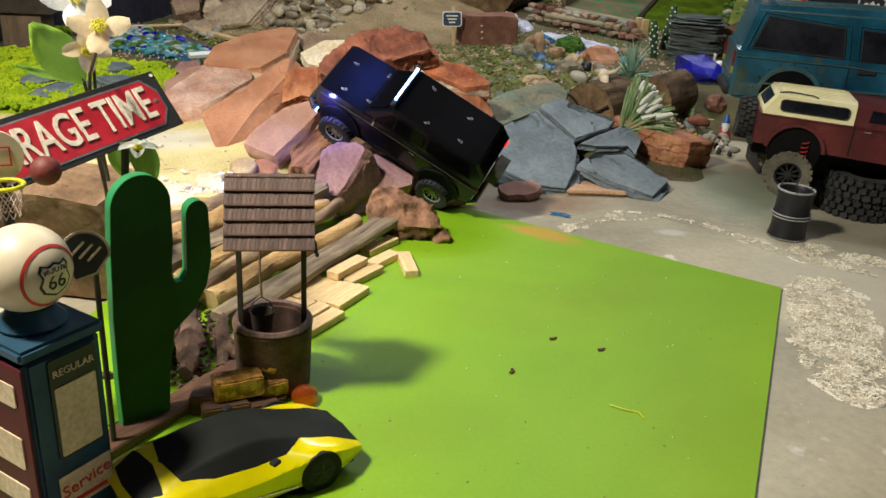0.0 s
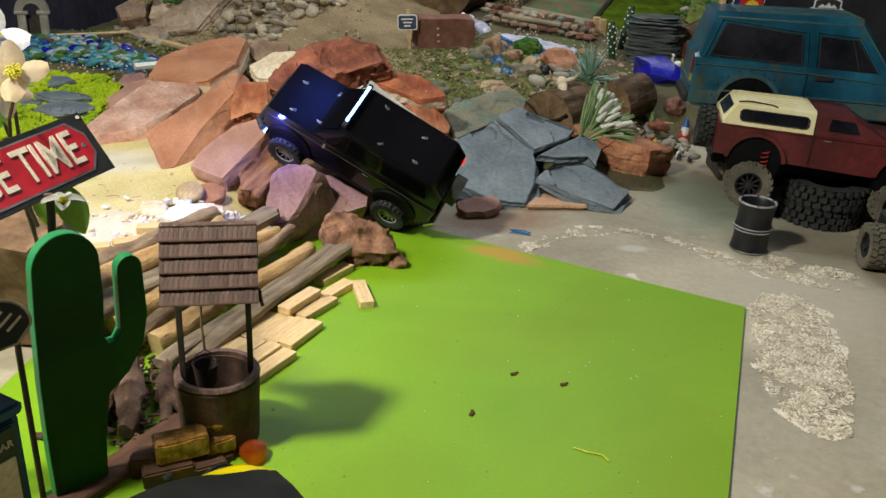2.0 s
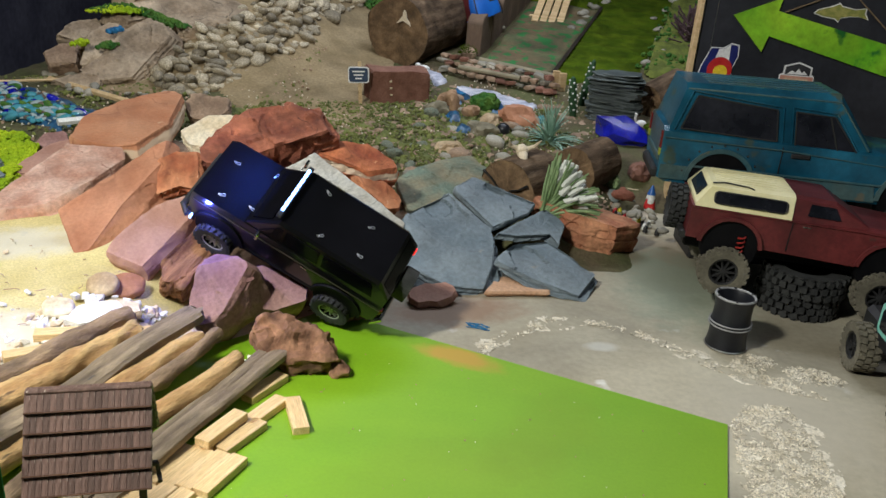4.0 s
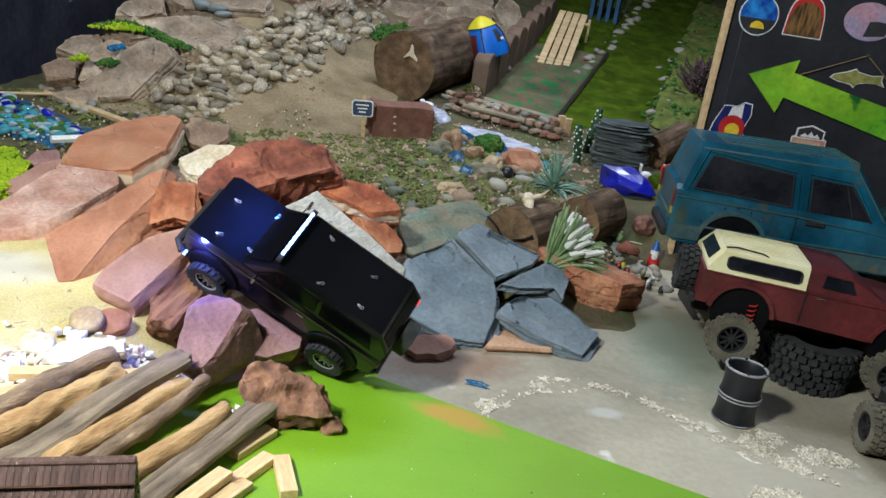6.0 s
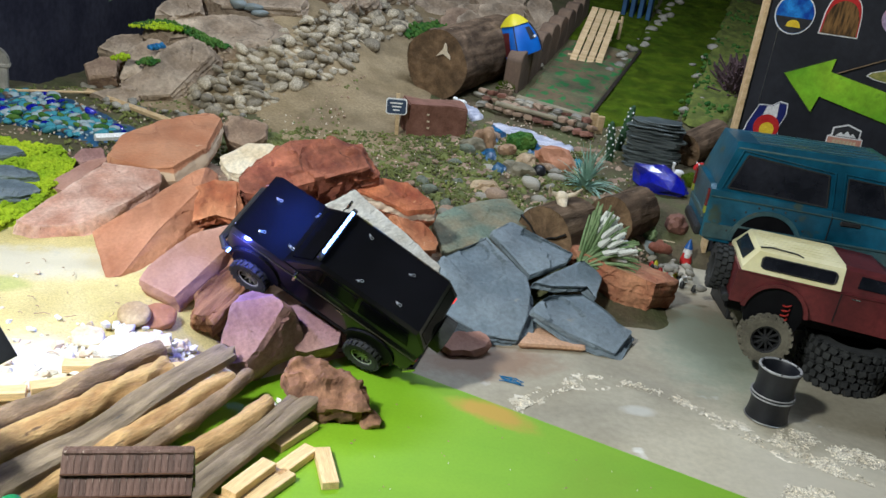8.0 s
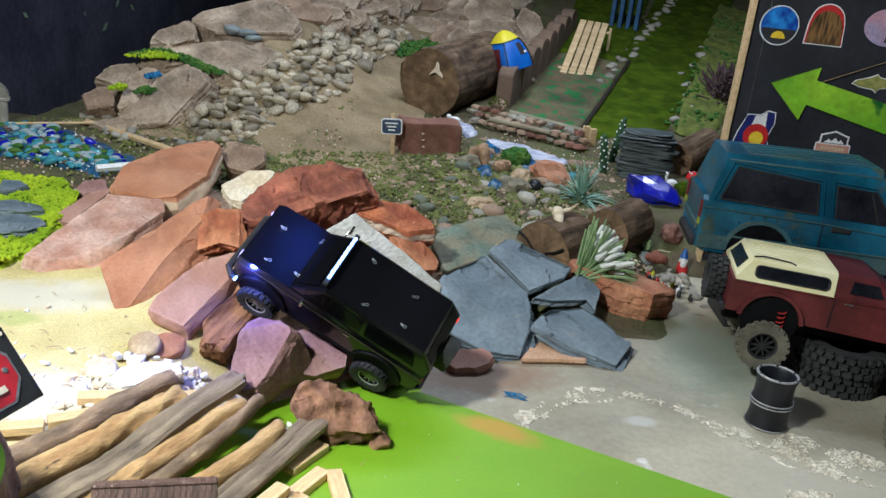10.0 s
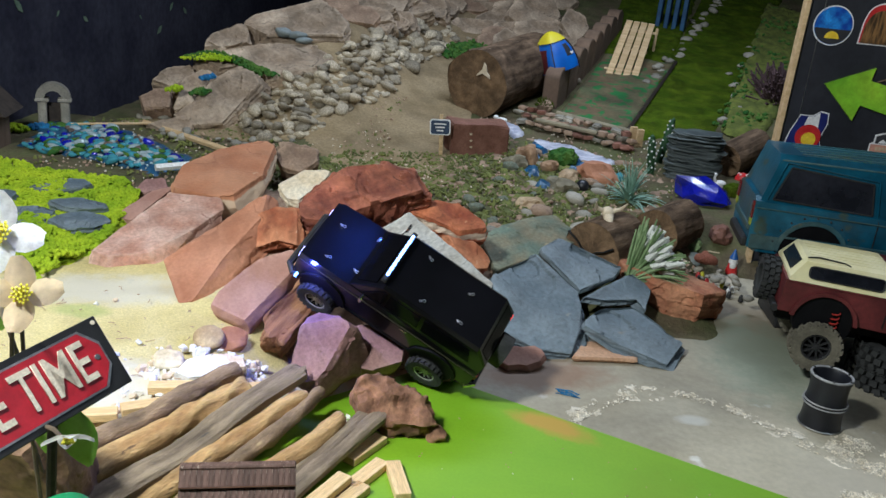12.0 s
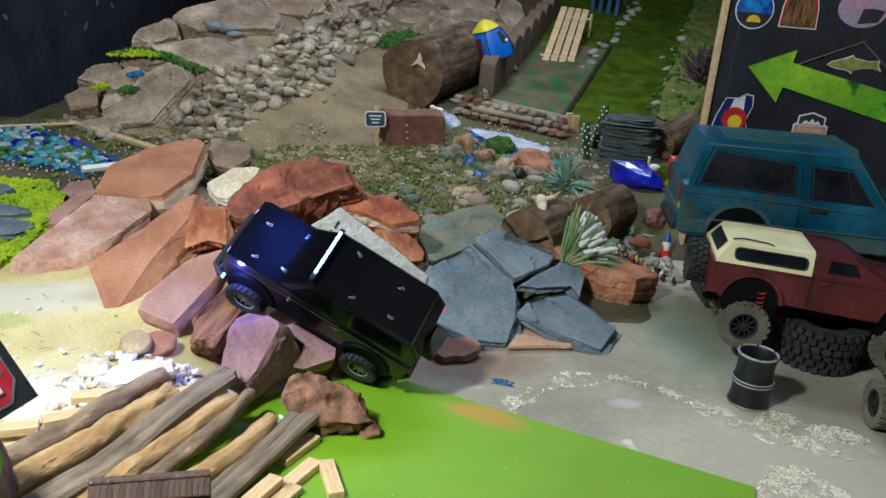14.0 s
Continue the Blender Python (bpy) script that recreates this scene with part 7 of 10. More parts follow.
for s in (-1, 1):
    lean = Matrix.Translation((0, s * PW * 0.93, 0.2)) @ Matrix.Rotation(radians(s * 11.5), 4, "X") @ Matrix.Translation((0, -s * PW * 0.93, -0.2))
    bm = bmesh.new()
    panel(bm, [(x - 0.16, z + 0.199) for x, z in rounded(0.185, 0.045, 0.012)], s * PW * 0.927, s * 0.003, lean)
    part("canopy_window", bm, M_reflectglass, pick, "dark canopy window")
    lean2 = Matrix.Translation((0, s * PW * 0.9, 0.2)) @ Matrix.Rotation(radians(s * 9.5), 4, "X") @ Matrix.Translation((0, -s * PW * 0.9, -0.2))
    bm = bmesh.new()
    panel(bm, [(-0.012, 0.180), (0.072, 0.180), (0.055, 0.224), (-0.008, 0.226)], s * PW * 0.893, s * 0.003, lean2)
    part("door_window", bm, M_reflectglass, pick)
    bm = bmesh.new()
    ol = [(x - 0.16, z + 0.199) for x, z in rounded(0.185, 0.045, 0.012)]
    for a, b in zip(ol, ol[1:] + ol[:1]):
        tube(bm, [lean @ Vector((a[0], s * (PW * 0.927 + 0.003), a[1])), lean @ Vector((b[0], s * (PW * 0.927 + 0.003), b[1]))], [0.0026], 5)
    part("canopy_window_seal", bm, M_blackplastic, pick)
    bm = bmesh.new()
    tube(bm, [(-0.30, s * (PW + 0.001), 0.150), (-0.05, s * (PW + 0.001), 0.150), (0.15, s * (PW + 0.0005), 0.152), (0.32, s * (PW - 0.004), 0.138)], [0.0022], 5)
    part("belt_line", bm, M_maroon, pick)
    bm = bmesh.new()
    box(bm, (0.022, 0.005, 0.005), (-0.008, s * PW * 1.0, 0.138), bevel=0.001)
    part("door_handle", bm, M_chrome, pick, "chrome door handle")
    bm = bmesh.new()
    tube(bm, [(-0.045, s * PW, 0.06), (-0.045, s * PW * 1.002, 0.155)], [0.0016], 4)
    part("door_seam", bm, M_blackplastic, pick)
    for x in (-0.19, 0.215):
        bm = bmesh.new()
        panel(bm, arc(x, 0.045, 0.085, 175, 5, 14) + arc(x, 0.045, 0.075, 5, 175, 14), s * (PW - 0.003), s * 0.013)
        part("wheel_arch", bm, M_maroon, pick)
        # the well's dark inside is painted as a flat black disc
        bm = bmesh.new()
        cyl(bm, 0.074, 0.074, 0.03, pose(x, s * (PW - 0.0148), 0.046, 90), 28)
        part("arch_liner", bm, M_trimblack, pick)
        bm = bmesh.new()
        tube(bm, [(x + 0.028 + 0.009 * math.cos(a), s * (PW + 0.002) + 0.009 * math.sin(a), 0.028 + 0.0021 * a) for a in np.linspace(0, 25, 80)], [0.0022], 5)
        part("spring", bm, M_spring, pick, "red coil spring")
        wheel(pick, (x, s * (PW - 0.002), -0.022), 0.067, 0.052, s, M_dustrubber, M_blackplastic, 10, 20)
for x in (-0.19, 0.215):
    bm = bmesh.new()
    cyl(bm, 0.01, 0.01, 0.215, pose(x, 0, -0.022, 90), 12)
    part("axle", bm, M_blackplastic, pick)
bm = bmesh.new()
box(bm, (0.6, 0.12, 0.04), (0.0, 0, 0.03), bevel=0.006)
part("chassis", bm, M_trimblack, pick)
bm = bmesh.new()
box(bm, (0.002, 0.145, 0.050), (-0.2835, 0, 0.206), (0, 26, 0))
part("rear_window", bm, M_reflectglass, pick)
w = part("spare_wheel", tyre_bm(0.062, 0.045, 0.034, 18, 0.006), M_rubber, pick)
w.matrix_local = pose(-0.33, 0.01, 0.10, 0, 0, 90)
bm = bmesh.new()
tube(bm, [(-0.312, -0.1, 0.055), (-0.312, 0.1, 0.055)], [0.011], 8)
part("rear_bumper", bm, M_blackplastic, pick)
bm = bmesh.new()
tube(bm, [(-0.262, -PW * 0.75, 0.2455), (-0.235, -PW * 0.72, 0.252), (-0.17, -PW * 0.75, 0.2485), (-0.155, -PW * 0.8, 0.243)], [0.0028], 6)
part("roof_strap", bm, M_blackplastic, pick)

# the canopy and the cab are low
for piece in pick.children:
    if piece.type == "MESH" and piece.name.split(".")[0] in ("body", "cab", "canopy", "canopy_rib", "canopy_window", "canopy_window_seal", "belt_line", "door_window", "door_handle", "door_seam", "rear_window", "roof_strap"):
        for v in piece.data.vertices:
            v.co.z = min(v.co.z, 0.12 + (v.co.z - 0.12) * 0.68)

# two big tyres lying flat
for n, z in enumerate((0.032, 0.094)):
    ob = part("loose_tyre", tyre_bm(0.113, 0.062, 0.06, 26, 0.011), M_rubber)
    ob.matrix_world = pose(1.318 + 0.006 * n, 2.858 - 0.008 * n, z, 90, 0, 20 * n)
    tagged(ob, "black knobbly toy tyre lying flat under the pickup", "tyre", "stacked tyres")

# drum made of two rims
drum = thing("toy_drum", pose(1.04, 2.566, 0.0, 0, 0, 15), "black drum with bright metal rings standing on concrete", "drum")
bm = bmesh.new()
lathe(bm, [(0, 0.002), (0.047, 0.002), (0.05, 0.006), (0.048, 0.014), (0.046, 0.03), (0.046, 0.05), (0.049, 0.058), (0.0495, 0.068), (0.046, 0.076), (0.045, 0.1), (0.046, 0.12), (0.049, 0.128), (0.05, 0.134), (0.044, 0.135), (0.041, 0.128), (0.039, 0.1), (0, 0.095)], 40)
part("body", bm, M_drum, drum, smooth=True, angle=0.5)
for z, r, mtl in ((0.136, 0.047, M_satin), (0.062, 0.0505, M_satin), (0.07, 0.0502, M_satin), (0.004, 0.0505, M_steel)):
    bm = bmesh.new()
    tube(bm, [(r * math.cos(a), r * math.sin(a), z) for a in np.linspace(0, 2 * math.pi, 41)], [0.0034 if z > 0.13 else 0.0020], 6)
    part("ring", bm, mtl, drum, "bright steel ring")
for k in range(6):
    bm = bmesh.new()
    box(bm, (0.006, 0.006, 0.004), (0.046 * math.cos(k * 1.047), 0.046 * math.sin(k * 1.047), 0.1385), bevel=0.001)
    part("bolt", bm, M_blackplastic, drum)

# mint crawler at the edge
mint = thing("toy_crawler", pose(1.42, 2.33, 0.0, 0, 0, 85), "mint and black toy crawler parked on the concrete", "toy truck")
for x in (-0.14, 0.16):
    for s in (1, -1):
        wheel(mint, (x, s * 0.1, 0.062), 0.06, 0.05, s, M_dustrubber, M_blackplastic, 8, 20)
bm = bmesh.new()
box(bm, (0.44, 0.17, 0.07), (0.01, 0, 0.115), bevel=0.012)
part("body", bm, M_blackplastic, mint)
for s in (1, -1):
    bm = bmesh.new()
    panel(bm, [(x - 0.02, z + 0.16) for x, z in rounded(0.3, 0.075, 0.015)], s * 0.085, s * 0.006)
    part("side_panel", bm, M_mint, mint, "mint green panel")
    bm = bmesh.new()
    panel(bm, [(x - 0.02, z + 0.16) for x, z in rounded(0.27, 0.05, 0.01)], s * 0.0905, s * 0.003)
    part("side_window", bm, M_reflectglass, mint)
bm = bmesh.new()
box(bm, (0.26, 0.16, 0.02), (-0.02, 0, 0.205), bevel=0.008)
part("roof", bm, M_mint, mint)
bm = bmesh.new()
box(bm, (0.28, 0.168, 0.06), (-0.02, 0, 0.17), bevel=0.006)
part("cabin", bm, M_blackplastic, mint)

# ---- sign board with stickers ----
board = thing("sign_board", pose(0, 3.70, 0), "tall black board with a wooden edge, stickers and green arrow", "sign board")
bm = bmesh.new()
box(bm, (1.56, 0.03, 1.62), (1.93, 0.012, 0.81))
part("panel", bm, M_boardblack, board, "matt black panel")
bm = bmesh.new()
box(bm, (0.015, 0.045, 1.62), (1.1345, 0.004, 0.81), bevel=0.002)
part("edge_strip", bm, M_wood, board, "pale wooden edge strip")
# thin pale line along the inner panel edge
bm = bmesh.new()
box(bm, (0.002, 0.002, 1.55), (1.192, -0.004, 0.83))
part("chalk_line", bm, M_steel, board)


def sticker(name, outline, cx, cz, material, layer=0, parent=board, label=""):
    bm = bmesh.new()
    flatplate(bm, outline, 0.0012, pose(cx, -0.0032 - 0.0012 * layer, cz, 90))
    return part(name, bm, material, parent, label)


M_stkwhite = mat("sticker_white", (0.70, 0.70, 0.70), (0.78, 0.78, 0.78), 20, 0.4, 0.0)
M_stkblue = mat("sticker_night_blue", (0.01, 0.05, 0.34), (0.05, 0.30, 0.80), 26, 0.4, 0.0, spread=0.3)
M_stkyellow = mat("sticker_yellow", (0.72, 0.48, 0.02), (0.80, 0.60, 0.04), 30, 0.4, 0.0)
M_stknavy = mat("sticker_navy", (0.015, 0.02, 0.12), (0.02, 0.028, 0.16), 20, 0.4, 0.0)
M_stkred = mat("sticker_red", (0.45, 0.02, 0.02), (0.52, 0.03, 0.03), 20, 0.4, 0.0)
M_stkbrown = mat("sticker_forest", (0.05, 0.03, 0.015), (0.26, 0.14, 0.05), 40, 0.4, 0.0, stretch=(3, 1, 0.5))
M_stkpink = mat("sticker_dusk", (0.52, 0.30, 0.38), (0.36, 0.32, 0.50), 12, 0.4, 0.0)
M_stksalmon = mat("sticker_salmon", (0.50, 0.24, 0.18), (0.56, 0.30, 0.22), 20, 0.4, 0.0)
M_stkdark = mat("sticker_charcoal", (0.03, 0.03, 0.035), (0.05, 0.05, 0.055), 20, 0.4, 0.0)
M_arrow = mat("brushed_lime_paint", (0.10, 0.46, 0.012), (0.42, 0.68, 0.03), 3, 0.45, 0.15, fine=10, c3=(0.02, 0.17, 0.025), spots=0.02, spread=0.4, stain=0.3)
M_fish = mat("sticker_trout", (0.22, 0.24, 0.06), (0.42, 0.38, 0.12), 50, 0.4, 0.0)
circle = arc(0, 0, 1, 0, 351, 39)
s1 = sticker("round_sticker", [(x * 0.066, y * 0.066) for x, y in circle], 1.233, 0.904, M_stkwhite, label="round sticker of a lit tent at night")
sticker("picture", [(x * 0.062, y * 0.062) for x, y in circle], 1.233, 0.904, M_stkblue, 1, s1)
sticker("dark_ground", arc(0, 0, 0.061, 190, 350, 16), 1.233, 0.904, M_stkdark, 2, s1)
sticker("tent_shape", arc(0, -0.042, 0.024, 0, 180, 10), 1.235, 0.904, M_stkyellow, 3, s1)
arch = [(-0.066, -0.068), (0.066, -0.068), (0.062, 0.0)] + arc(0, 0.012, 0.058, 10, 170, 14) + [(-0.062, 0.0)]
s2 = sticker("arched_sticker", arch, 1.389, 0.922, M_stkwhite, label="arched sticker of a brown forest")
sticker("red_band", [(x * 0.94, y * 0.94) for x, y in arch], 1.389, 0.922, M_stkred, 1, s2)
sticker("picture", [(-0.058, -0.06), (0.058, -0.06), (0.054, 0.0)] + arc(0, 0.0, 0.05, 10, 170, 12) + [(-0.054, 0.0)], 1.389, 0.918, M_stkbrown, 2, s2)
s3 = sticker("oval_sticker", [(x * 0.086, y * 0.062) for x, y in circle], 1.60, 0.935, M_stkpink, label="oval sticker of a dusk mountain sky")
sticker("dark_cliff", [(-0.01, -0.05), (0.06, -0.04), (0.075, 0.0), (0.03, 0.005), (0.0, 0.0)], 1.60, 0.935, M_stkdark, 1, s3)
arrow = bmesh.new()
flatplate(arrow, [(1.248, 0.712), (1.405, 0.781), (1.398, 0.738), (2.02, 0.610), (2.0, 0.505), (1.382, 0.652), (1.368, 0.597)], 0.010, pose(0, -0.004, 0, 90))
part("arrow", arrow, M_arrow, board, "lime green wooden arrow")
state = [(-0.068, -0.068), (-0.058, -0.02), (-0.034, 0.042), (0.008, 0.044), (0.03, 0.060), (0.056, 0.056), (0.060, 0.02), (0.044, -0.03), (0.058, -0.068)]
s4 = sticker("flag_sticker", [(x * 1.07, y * 1.07) for x, y in state], 1.232, 0.553, M_stkwhite, label="flag sticker in navy, white, red and yellow")
sticker("navy_field", state, 1.232, 0.553, M_stknavy, 1, s4)
sticker("white_stripe", [(-0.026, -0.03), (-0.008, 0.042), (0.010, 0.044), (0.030, 0.058), (0.034, -0.03)], 1.232, 0.553, M_stkwhite, 2, s4)
sticker("red_disc", arc(0.005, -0.03, 0.044, -50, 230, 20), 1.232, 0.553, M_stkred, 3, s4)
sticker("yellow_disc", [(x * 0.025 + 0.008, y * 0.025 - 0.038) for x, y in circle], 1.232, 0.553, M_stkyellow, 4, s4)
bad = [(-0.062, -0.036), (0.062, -0.036), (0.062, -0.002), (0.05, 0.005), (0.05, 0.03), (0.0, 0.046), (-0.05, 0.03), (-0.05, 0.005), (-0.062, -0.002)]
s5 = sticker("mountain_sticker", bad, 1.513, 0.527, M_stkwhite, label="small mountain badge sticker with a salmon band")
sticker("peaks", [(-0.044, 0.0), (0.044, 0.0), (0.044, 0.026), (0, 0.04), (-0.044, 0.026)], 1.513, 0.527, M_stkdark, 1, s5)
sticker("snow", [(-0.036, 0.002), (-0.02, 0.016), (-0.01, 0.008), (0.002, 0.022), (0.014, 0.008), (0.022, 0.016), (0.036, 0.002)], 1.513, 0.527, M_stkwhite, 2, s5)
sticker("band", [(-0.058, -0.032), (0.058, -0.032), (0.058, -0.004), (-0.058, -0.004)], 1.513, 0.527, M_stksalmon, 1, s5)
for k in range(7):
    sticker("letter_bar", [(-0.004, -0.006), (0.004, -0.006), (0.004, 0.006), (-0.004, 0.006)], 1.477 + 0.012 * k, 0.509, M_label, 2, s5)
fish = [(-0.085, 0.018), (-0.07, 0.026), (-0.03, 0.026), (0.0, 0.03), (0.006, 0.02), (0.05, 0.0), (0.085, -0.004), (0.08, -0.02), (0.088, -0.04), (0.06, -0.025), (0.03, -0.018), (0.0, -0.016), (-0.01, -0.026), (-0.02, -0.014), (-0.06, 0.002)]
fish = [(x * 0.96 - y * 0.28, x * 0.28 + y * 0.96) for x, y in fish]
s6 = sticker("fish_sticker", [(x * 1.06, y * 1.16) for x, y in fish], 1.612, 0.748, M_stkwhite, label="trout sticker with a white edge")
sticker("fish", fish, 1.612, 0.748, M_fish, 1, s6)
cord = bmesh.new()
tube(cord, [(1.42, -0.012, 0.735), (1.626, -0.008, 0.828), (1.85, -0.012, 0.65)], [0.0025], 6)
part("hanging_cord", cord, M_rope, board)
bm = bmesh.new()
cyl(bm, 0.005, 0.005, 0.012, pose(1.626, -0.008, 0.829, 90), 10)
part("nail", bm, M_steel, board)


# ---- hillside ----
M_turf = mat("green_turf", (0.046, 0.080, 0.003), (0.074, 0.108, 0.005), 10, 0.95, 0.9, fine=24, c3=(0.035, 0.050, 0.005), spots=-0.04, grain=0.5, stain=0.3)
M_turf.node_tree.nodes["Principled BSDF"].inputs["Specular IOR Level"].default_value = 0.1
M_olive = mat("olive_moss", (0.10, 0.115, 0.035), (0.17, 0.19, 0.045), 16, 0.95, 0.8, fine=8, c3=(0.20, 0.17, 0.10), spots=-0.02)
M_panel = mat("paint_splashed_board", (0.125, 0.085, 0.045), (0.09, 0.10, 0.045), 5, 0.8, 0.3, fine=9, spread=0.3, c3=(0.022, 0.135, 0.03), spots=0.09, stain=0.35)
M_bluetent = mat("blue_nylon", (0.01, 0.10, 0.45), (0.015, 0.14, 0.56), 10, 0.5, 0.1, grain=0.05)
M_yellowtent = mat("yellow_nylon", (0.62, 0.52, 0.01), (0.72, 0.62, 0.02), 10, 0.5, 0.1, grain=0.05)
M_cobalt = mat("cobalt_glass", (0.006, 0.008, 0.22), (0.012, 0.016, 0.42), 9, 0.06, 0.7, coat=1.0)
M_seaglass = glass("sea_glass", (0.10, 0.36, 0.44), 0.10, 0.3)
M_clearglass = glass("clear_glass", (0.60, 0.72, 0.74), 0.06, 0.5)
M_darkstack = mat("dark_slate_stack", (0.016, 0.024, 0.024), (0.050, 0.064, 0.062), 14, 0.55, 0.8, vary=0.3, stretch=(1, 1, 3), stain=0.3, wear=0.6)
M_foam = mat("white_water_resin", (0.34, 0.36, 0.46), (0.66, 0.66, 0.74), 22, 0.3, 0.5, stretch=(0.5, 1.5, 1))
M_river = mat("pale_river_pebble", (0.225, 0.185, 0.12), (0.42, 0.365, 0.265), 9, 0.7, 0.15, fine=12, vary=0.5, stain=0.3)
M_bluestone = mat("blue_grey_pebble", (0.17, 0.20, 0.20), (0.25, 0.28, 0.27), 20, 0.65, 0.1, vary=0.15)
M_agave = mat("agave_green", (0.17, 0.30, 0.22), (0.28, 0.42, 0.33), 20, 0.6, 0.2)
M_grass = mat("pale_grass", (0.13, 0.21, 0.08), (0.24, 0.33, 0.15), 25, 0.7, 0.2)
M_frost = mat("frosted_tips", (0.62, 0.64, 0.58), (0.74, 0.75, 0.70), 25, 0.7, 0.2)
M_bone = mat("bone", (0.58, 0.48, 0.33), (0.70, 0.60, 0.44), 30, 0.7, 0.3)
M_darkgreen = mat("dark_cactus_green", (0.012, 0.05, 0.015), (0.025, 0.08, 0.025), 30, 0.7, 0.4)
M_whitepaint = mat("white_paint", (0.74, 0.74, 0.72), (0.82, 0.82, 0.80), 20, 0.5, 0.1)
M_redpaint = mat("red_paint", (0.50, 0.02, 0.02), (0.58, 0.03, 0.03), 20, 0.4, 0.1)
M_bluepaint = mat("blue_paint", (0.02, 0.10, 0.35), (0.03, 0.13, 0.42), 20, 0.4, 0.1)
M_rackblue = mat("faded_blue_paint", (0.012, 0.05, 0.12), (0.02, 0.08, 0.17), 12, 0.7, 0.2)
M_brickdull = mat("dull_red_stone", (0.16, 0.07, 0.045), (0.24, 0.115, 0.08), 20, 0.9, 0.5, vary=0.2)
M_pondgravel = mat("wet_gravel", (0.06, 0.045, 0.035), (0.16, 0.12, 0.09), 20, 0.3, 0.2)
M_olivestone = mat("olive_grey_stone", (0.12, 0.105, 0.065), (0.22, 0.19, 0.12), 9, 0.8, 0.6, stain=0.3, wear=0.3)
M_bank = mat("bank_moss", (0.085, 0.105, 0.016), (0.15, 0.175, 0.028), 12, 0.95, 0.8)
M_dryshrub = mat("dry_purple_twigs", (0.05, 0.028, 0.032), (0.10, 0.06, 0.062), 20, 0.9, 0.3)
M_leafprint = mat("printed_leaf", (0.08, 0.13, 0.08), (0.14, 0.19, 0.12), 20, 0.9, 0.0)
M_chalk = mat("chalkboard_blue", (0.02, 0.04, 0.085), (0.03, 0.055, 0.11), 20, 0.6, 0.1)
M_bluedye = mat("blue_dyed_moss", (0.015, 0.10, 0.24), (0.03, 0.18, 0.38), 30, 0.95, 0.5)
M_bluemoss = mat("blue_lichen", (0.012, 0.05, 0.12), (0.035, 0.11, 0.20), 30, 0.35, 0.7)

rock("limestone_boulder", (-1.117, 4.406, 0.287), (0.15, -0.65, 0.75), [(-0.225, -0.114), (-0.138, -0.026), (-0.058, 0.141), (0.046, 0.192), (0.18, 0.157), (0.195, 0.09), (0.105, -0.09), (-0.003, -0.175), (-0.102, -0.174)], 0.2, M_lime, "pale grey-brown limestone boulder on the hillside", "boulder", "hillside boulders", splits=(((0.75, -0.45, 0.45), 0.06),))
rock("limestone_boulder", (-1.039, 4.732, 0.425), (0.10, -0.45, 0.89), [(-0.358, -0.013), (-0.305, 0.071), (-0.028, 0.159), (0.282, 0.192), (0.33, 0.099), (0.318, -0.056), (0.082, -0.213), (0.031, -0.102), (-0.119, -0.047), (-0.234, -0.09)], 0.32, M_lime, "pale grey-brown limestone boulder on the hillside", "boulder", "hillside boulders", splits=(((0.35, -0.85, 0.35), 0.10), ((-0.5, -0.6, 0.5), 0.04)))
rock("limestone_boulder", (-1.252, 4.782, 0.513), (0.15, -0.65, 0.75), [(-0.1, -0.071), (-0.092, 0.011), (0.085, 0.121), (0.116, 0.004), (-0.009, -0.065)], 0.34, M_lime, "pale grey-brown limestone boulder on the hillside", "boulder", "hillside boulders")
rock("limestone_boulder", (-0.932, 5.018, 0.582), (0.15, -0.65, 0.75), [(-0.291, 0.007), (-0.213, 0.11), (0.075, 0.208), (0.22, 0.136), (0.27, -0.018), (0.248, -0.116), (0.058, -0.102), (-0.113, -0.105), (-0.253, -0.119)], 0.34, M_lime, "pale grey-brown limestone boulder on the hillside", "boulder", "hillside boulders", splits=(((0.1, -0.9, 0.4), 0.09), ((0.8, -0.3, 0.4), 0.05)))
rock("limestone_boulder", (-0.610, 5.568, 0.588), (0.15, -0.65, 0.75), [(-0.135, -0.058), (-0.105, 0.165), (0.134, 0.121), (0.186, 0.073), (0.034, -0.134), (-0.114, -0.166)], 0.16, M_lime, "pale grey-brown limestone boulder on the hillside", "boulder", "hillside boulders", splits=(((0.3, -0.85, 0.4), 0.07),))
rock("limestone_boulder", (-0.840, 5.487, 0.715), (0.15, -0.65, 0.75), [(-0.112, 0.019), (-0.032, 0.082), (0.097, 0.036), (0.105, -0.067), (-0.059, -0.069)], 0.12, M_brown, "pale grey-brown limestone boulder on the hillside", "boulder", "hillside boulders")
rock("brown_stone", (-0.595, 5.219, 0.447), (0.15, -0.65, 0.75), [(-0.076, 0.047), (0.06, 0.069), (0.079, -0.01), (-0.001, -0.058), (-0.062, -0.048)], 0.08, M_brown, "pale grey-brown limestone boulder on the hillside", "boulder", "hillside boulders")
rock("brown_stone", (-0.677, 4.991, 0.425), (0.15, -0.65, 0.75), [(-0.078, 0.032), (0.05, 0.075), (0.092, -0.035), (-0.064, -0.072)], 0.08, M_brown, "pale grey-brown limestone boulder on the hillside", "boulder", "hillside boulders")
rock("limestone_boulder", (-1.420, 4.553, 0.345), (0.15, -0.65, 0.75), [(-0.106, -0.045), (-0.048, 0.03), (0.066, 0.09), (0.091, 0.008), (-0.003, -0.083)], 0.3, M_lime, "pale grey-brown limestone boulder on the hillside", "boulder", "hillside boulders")
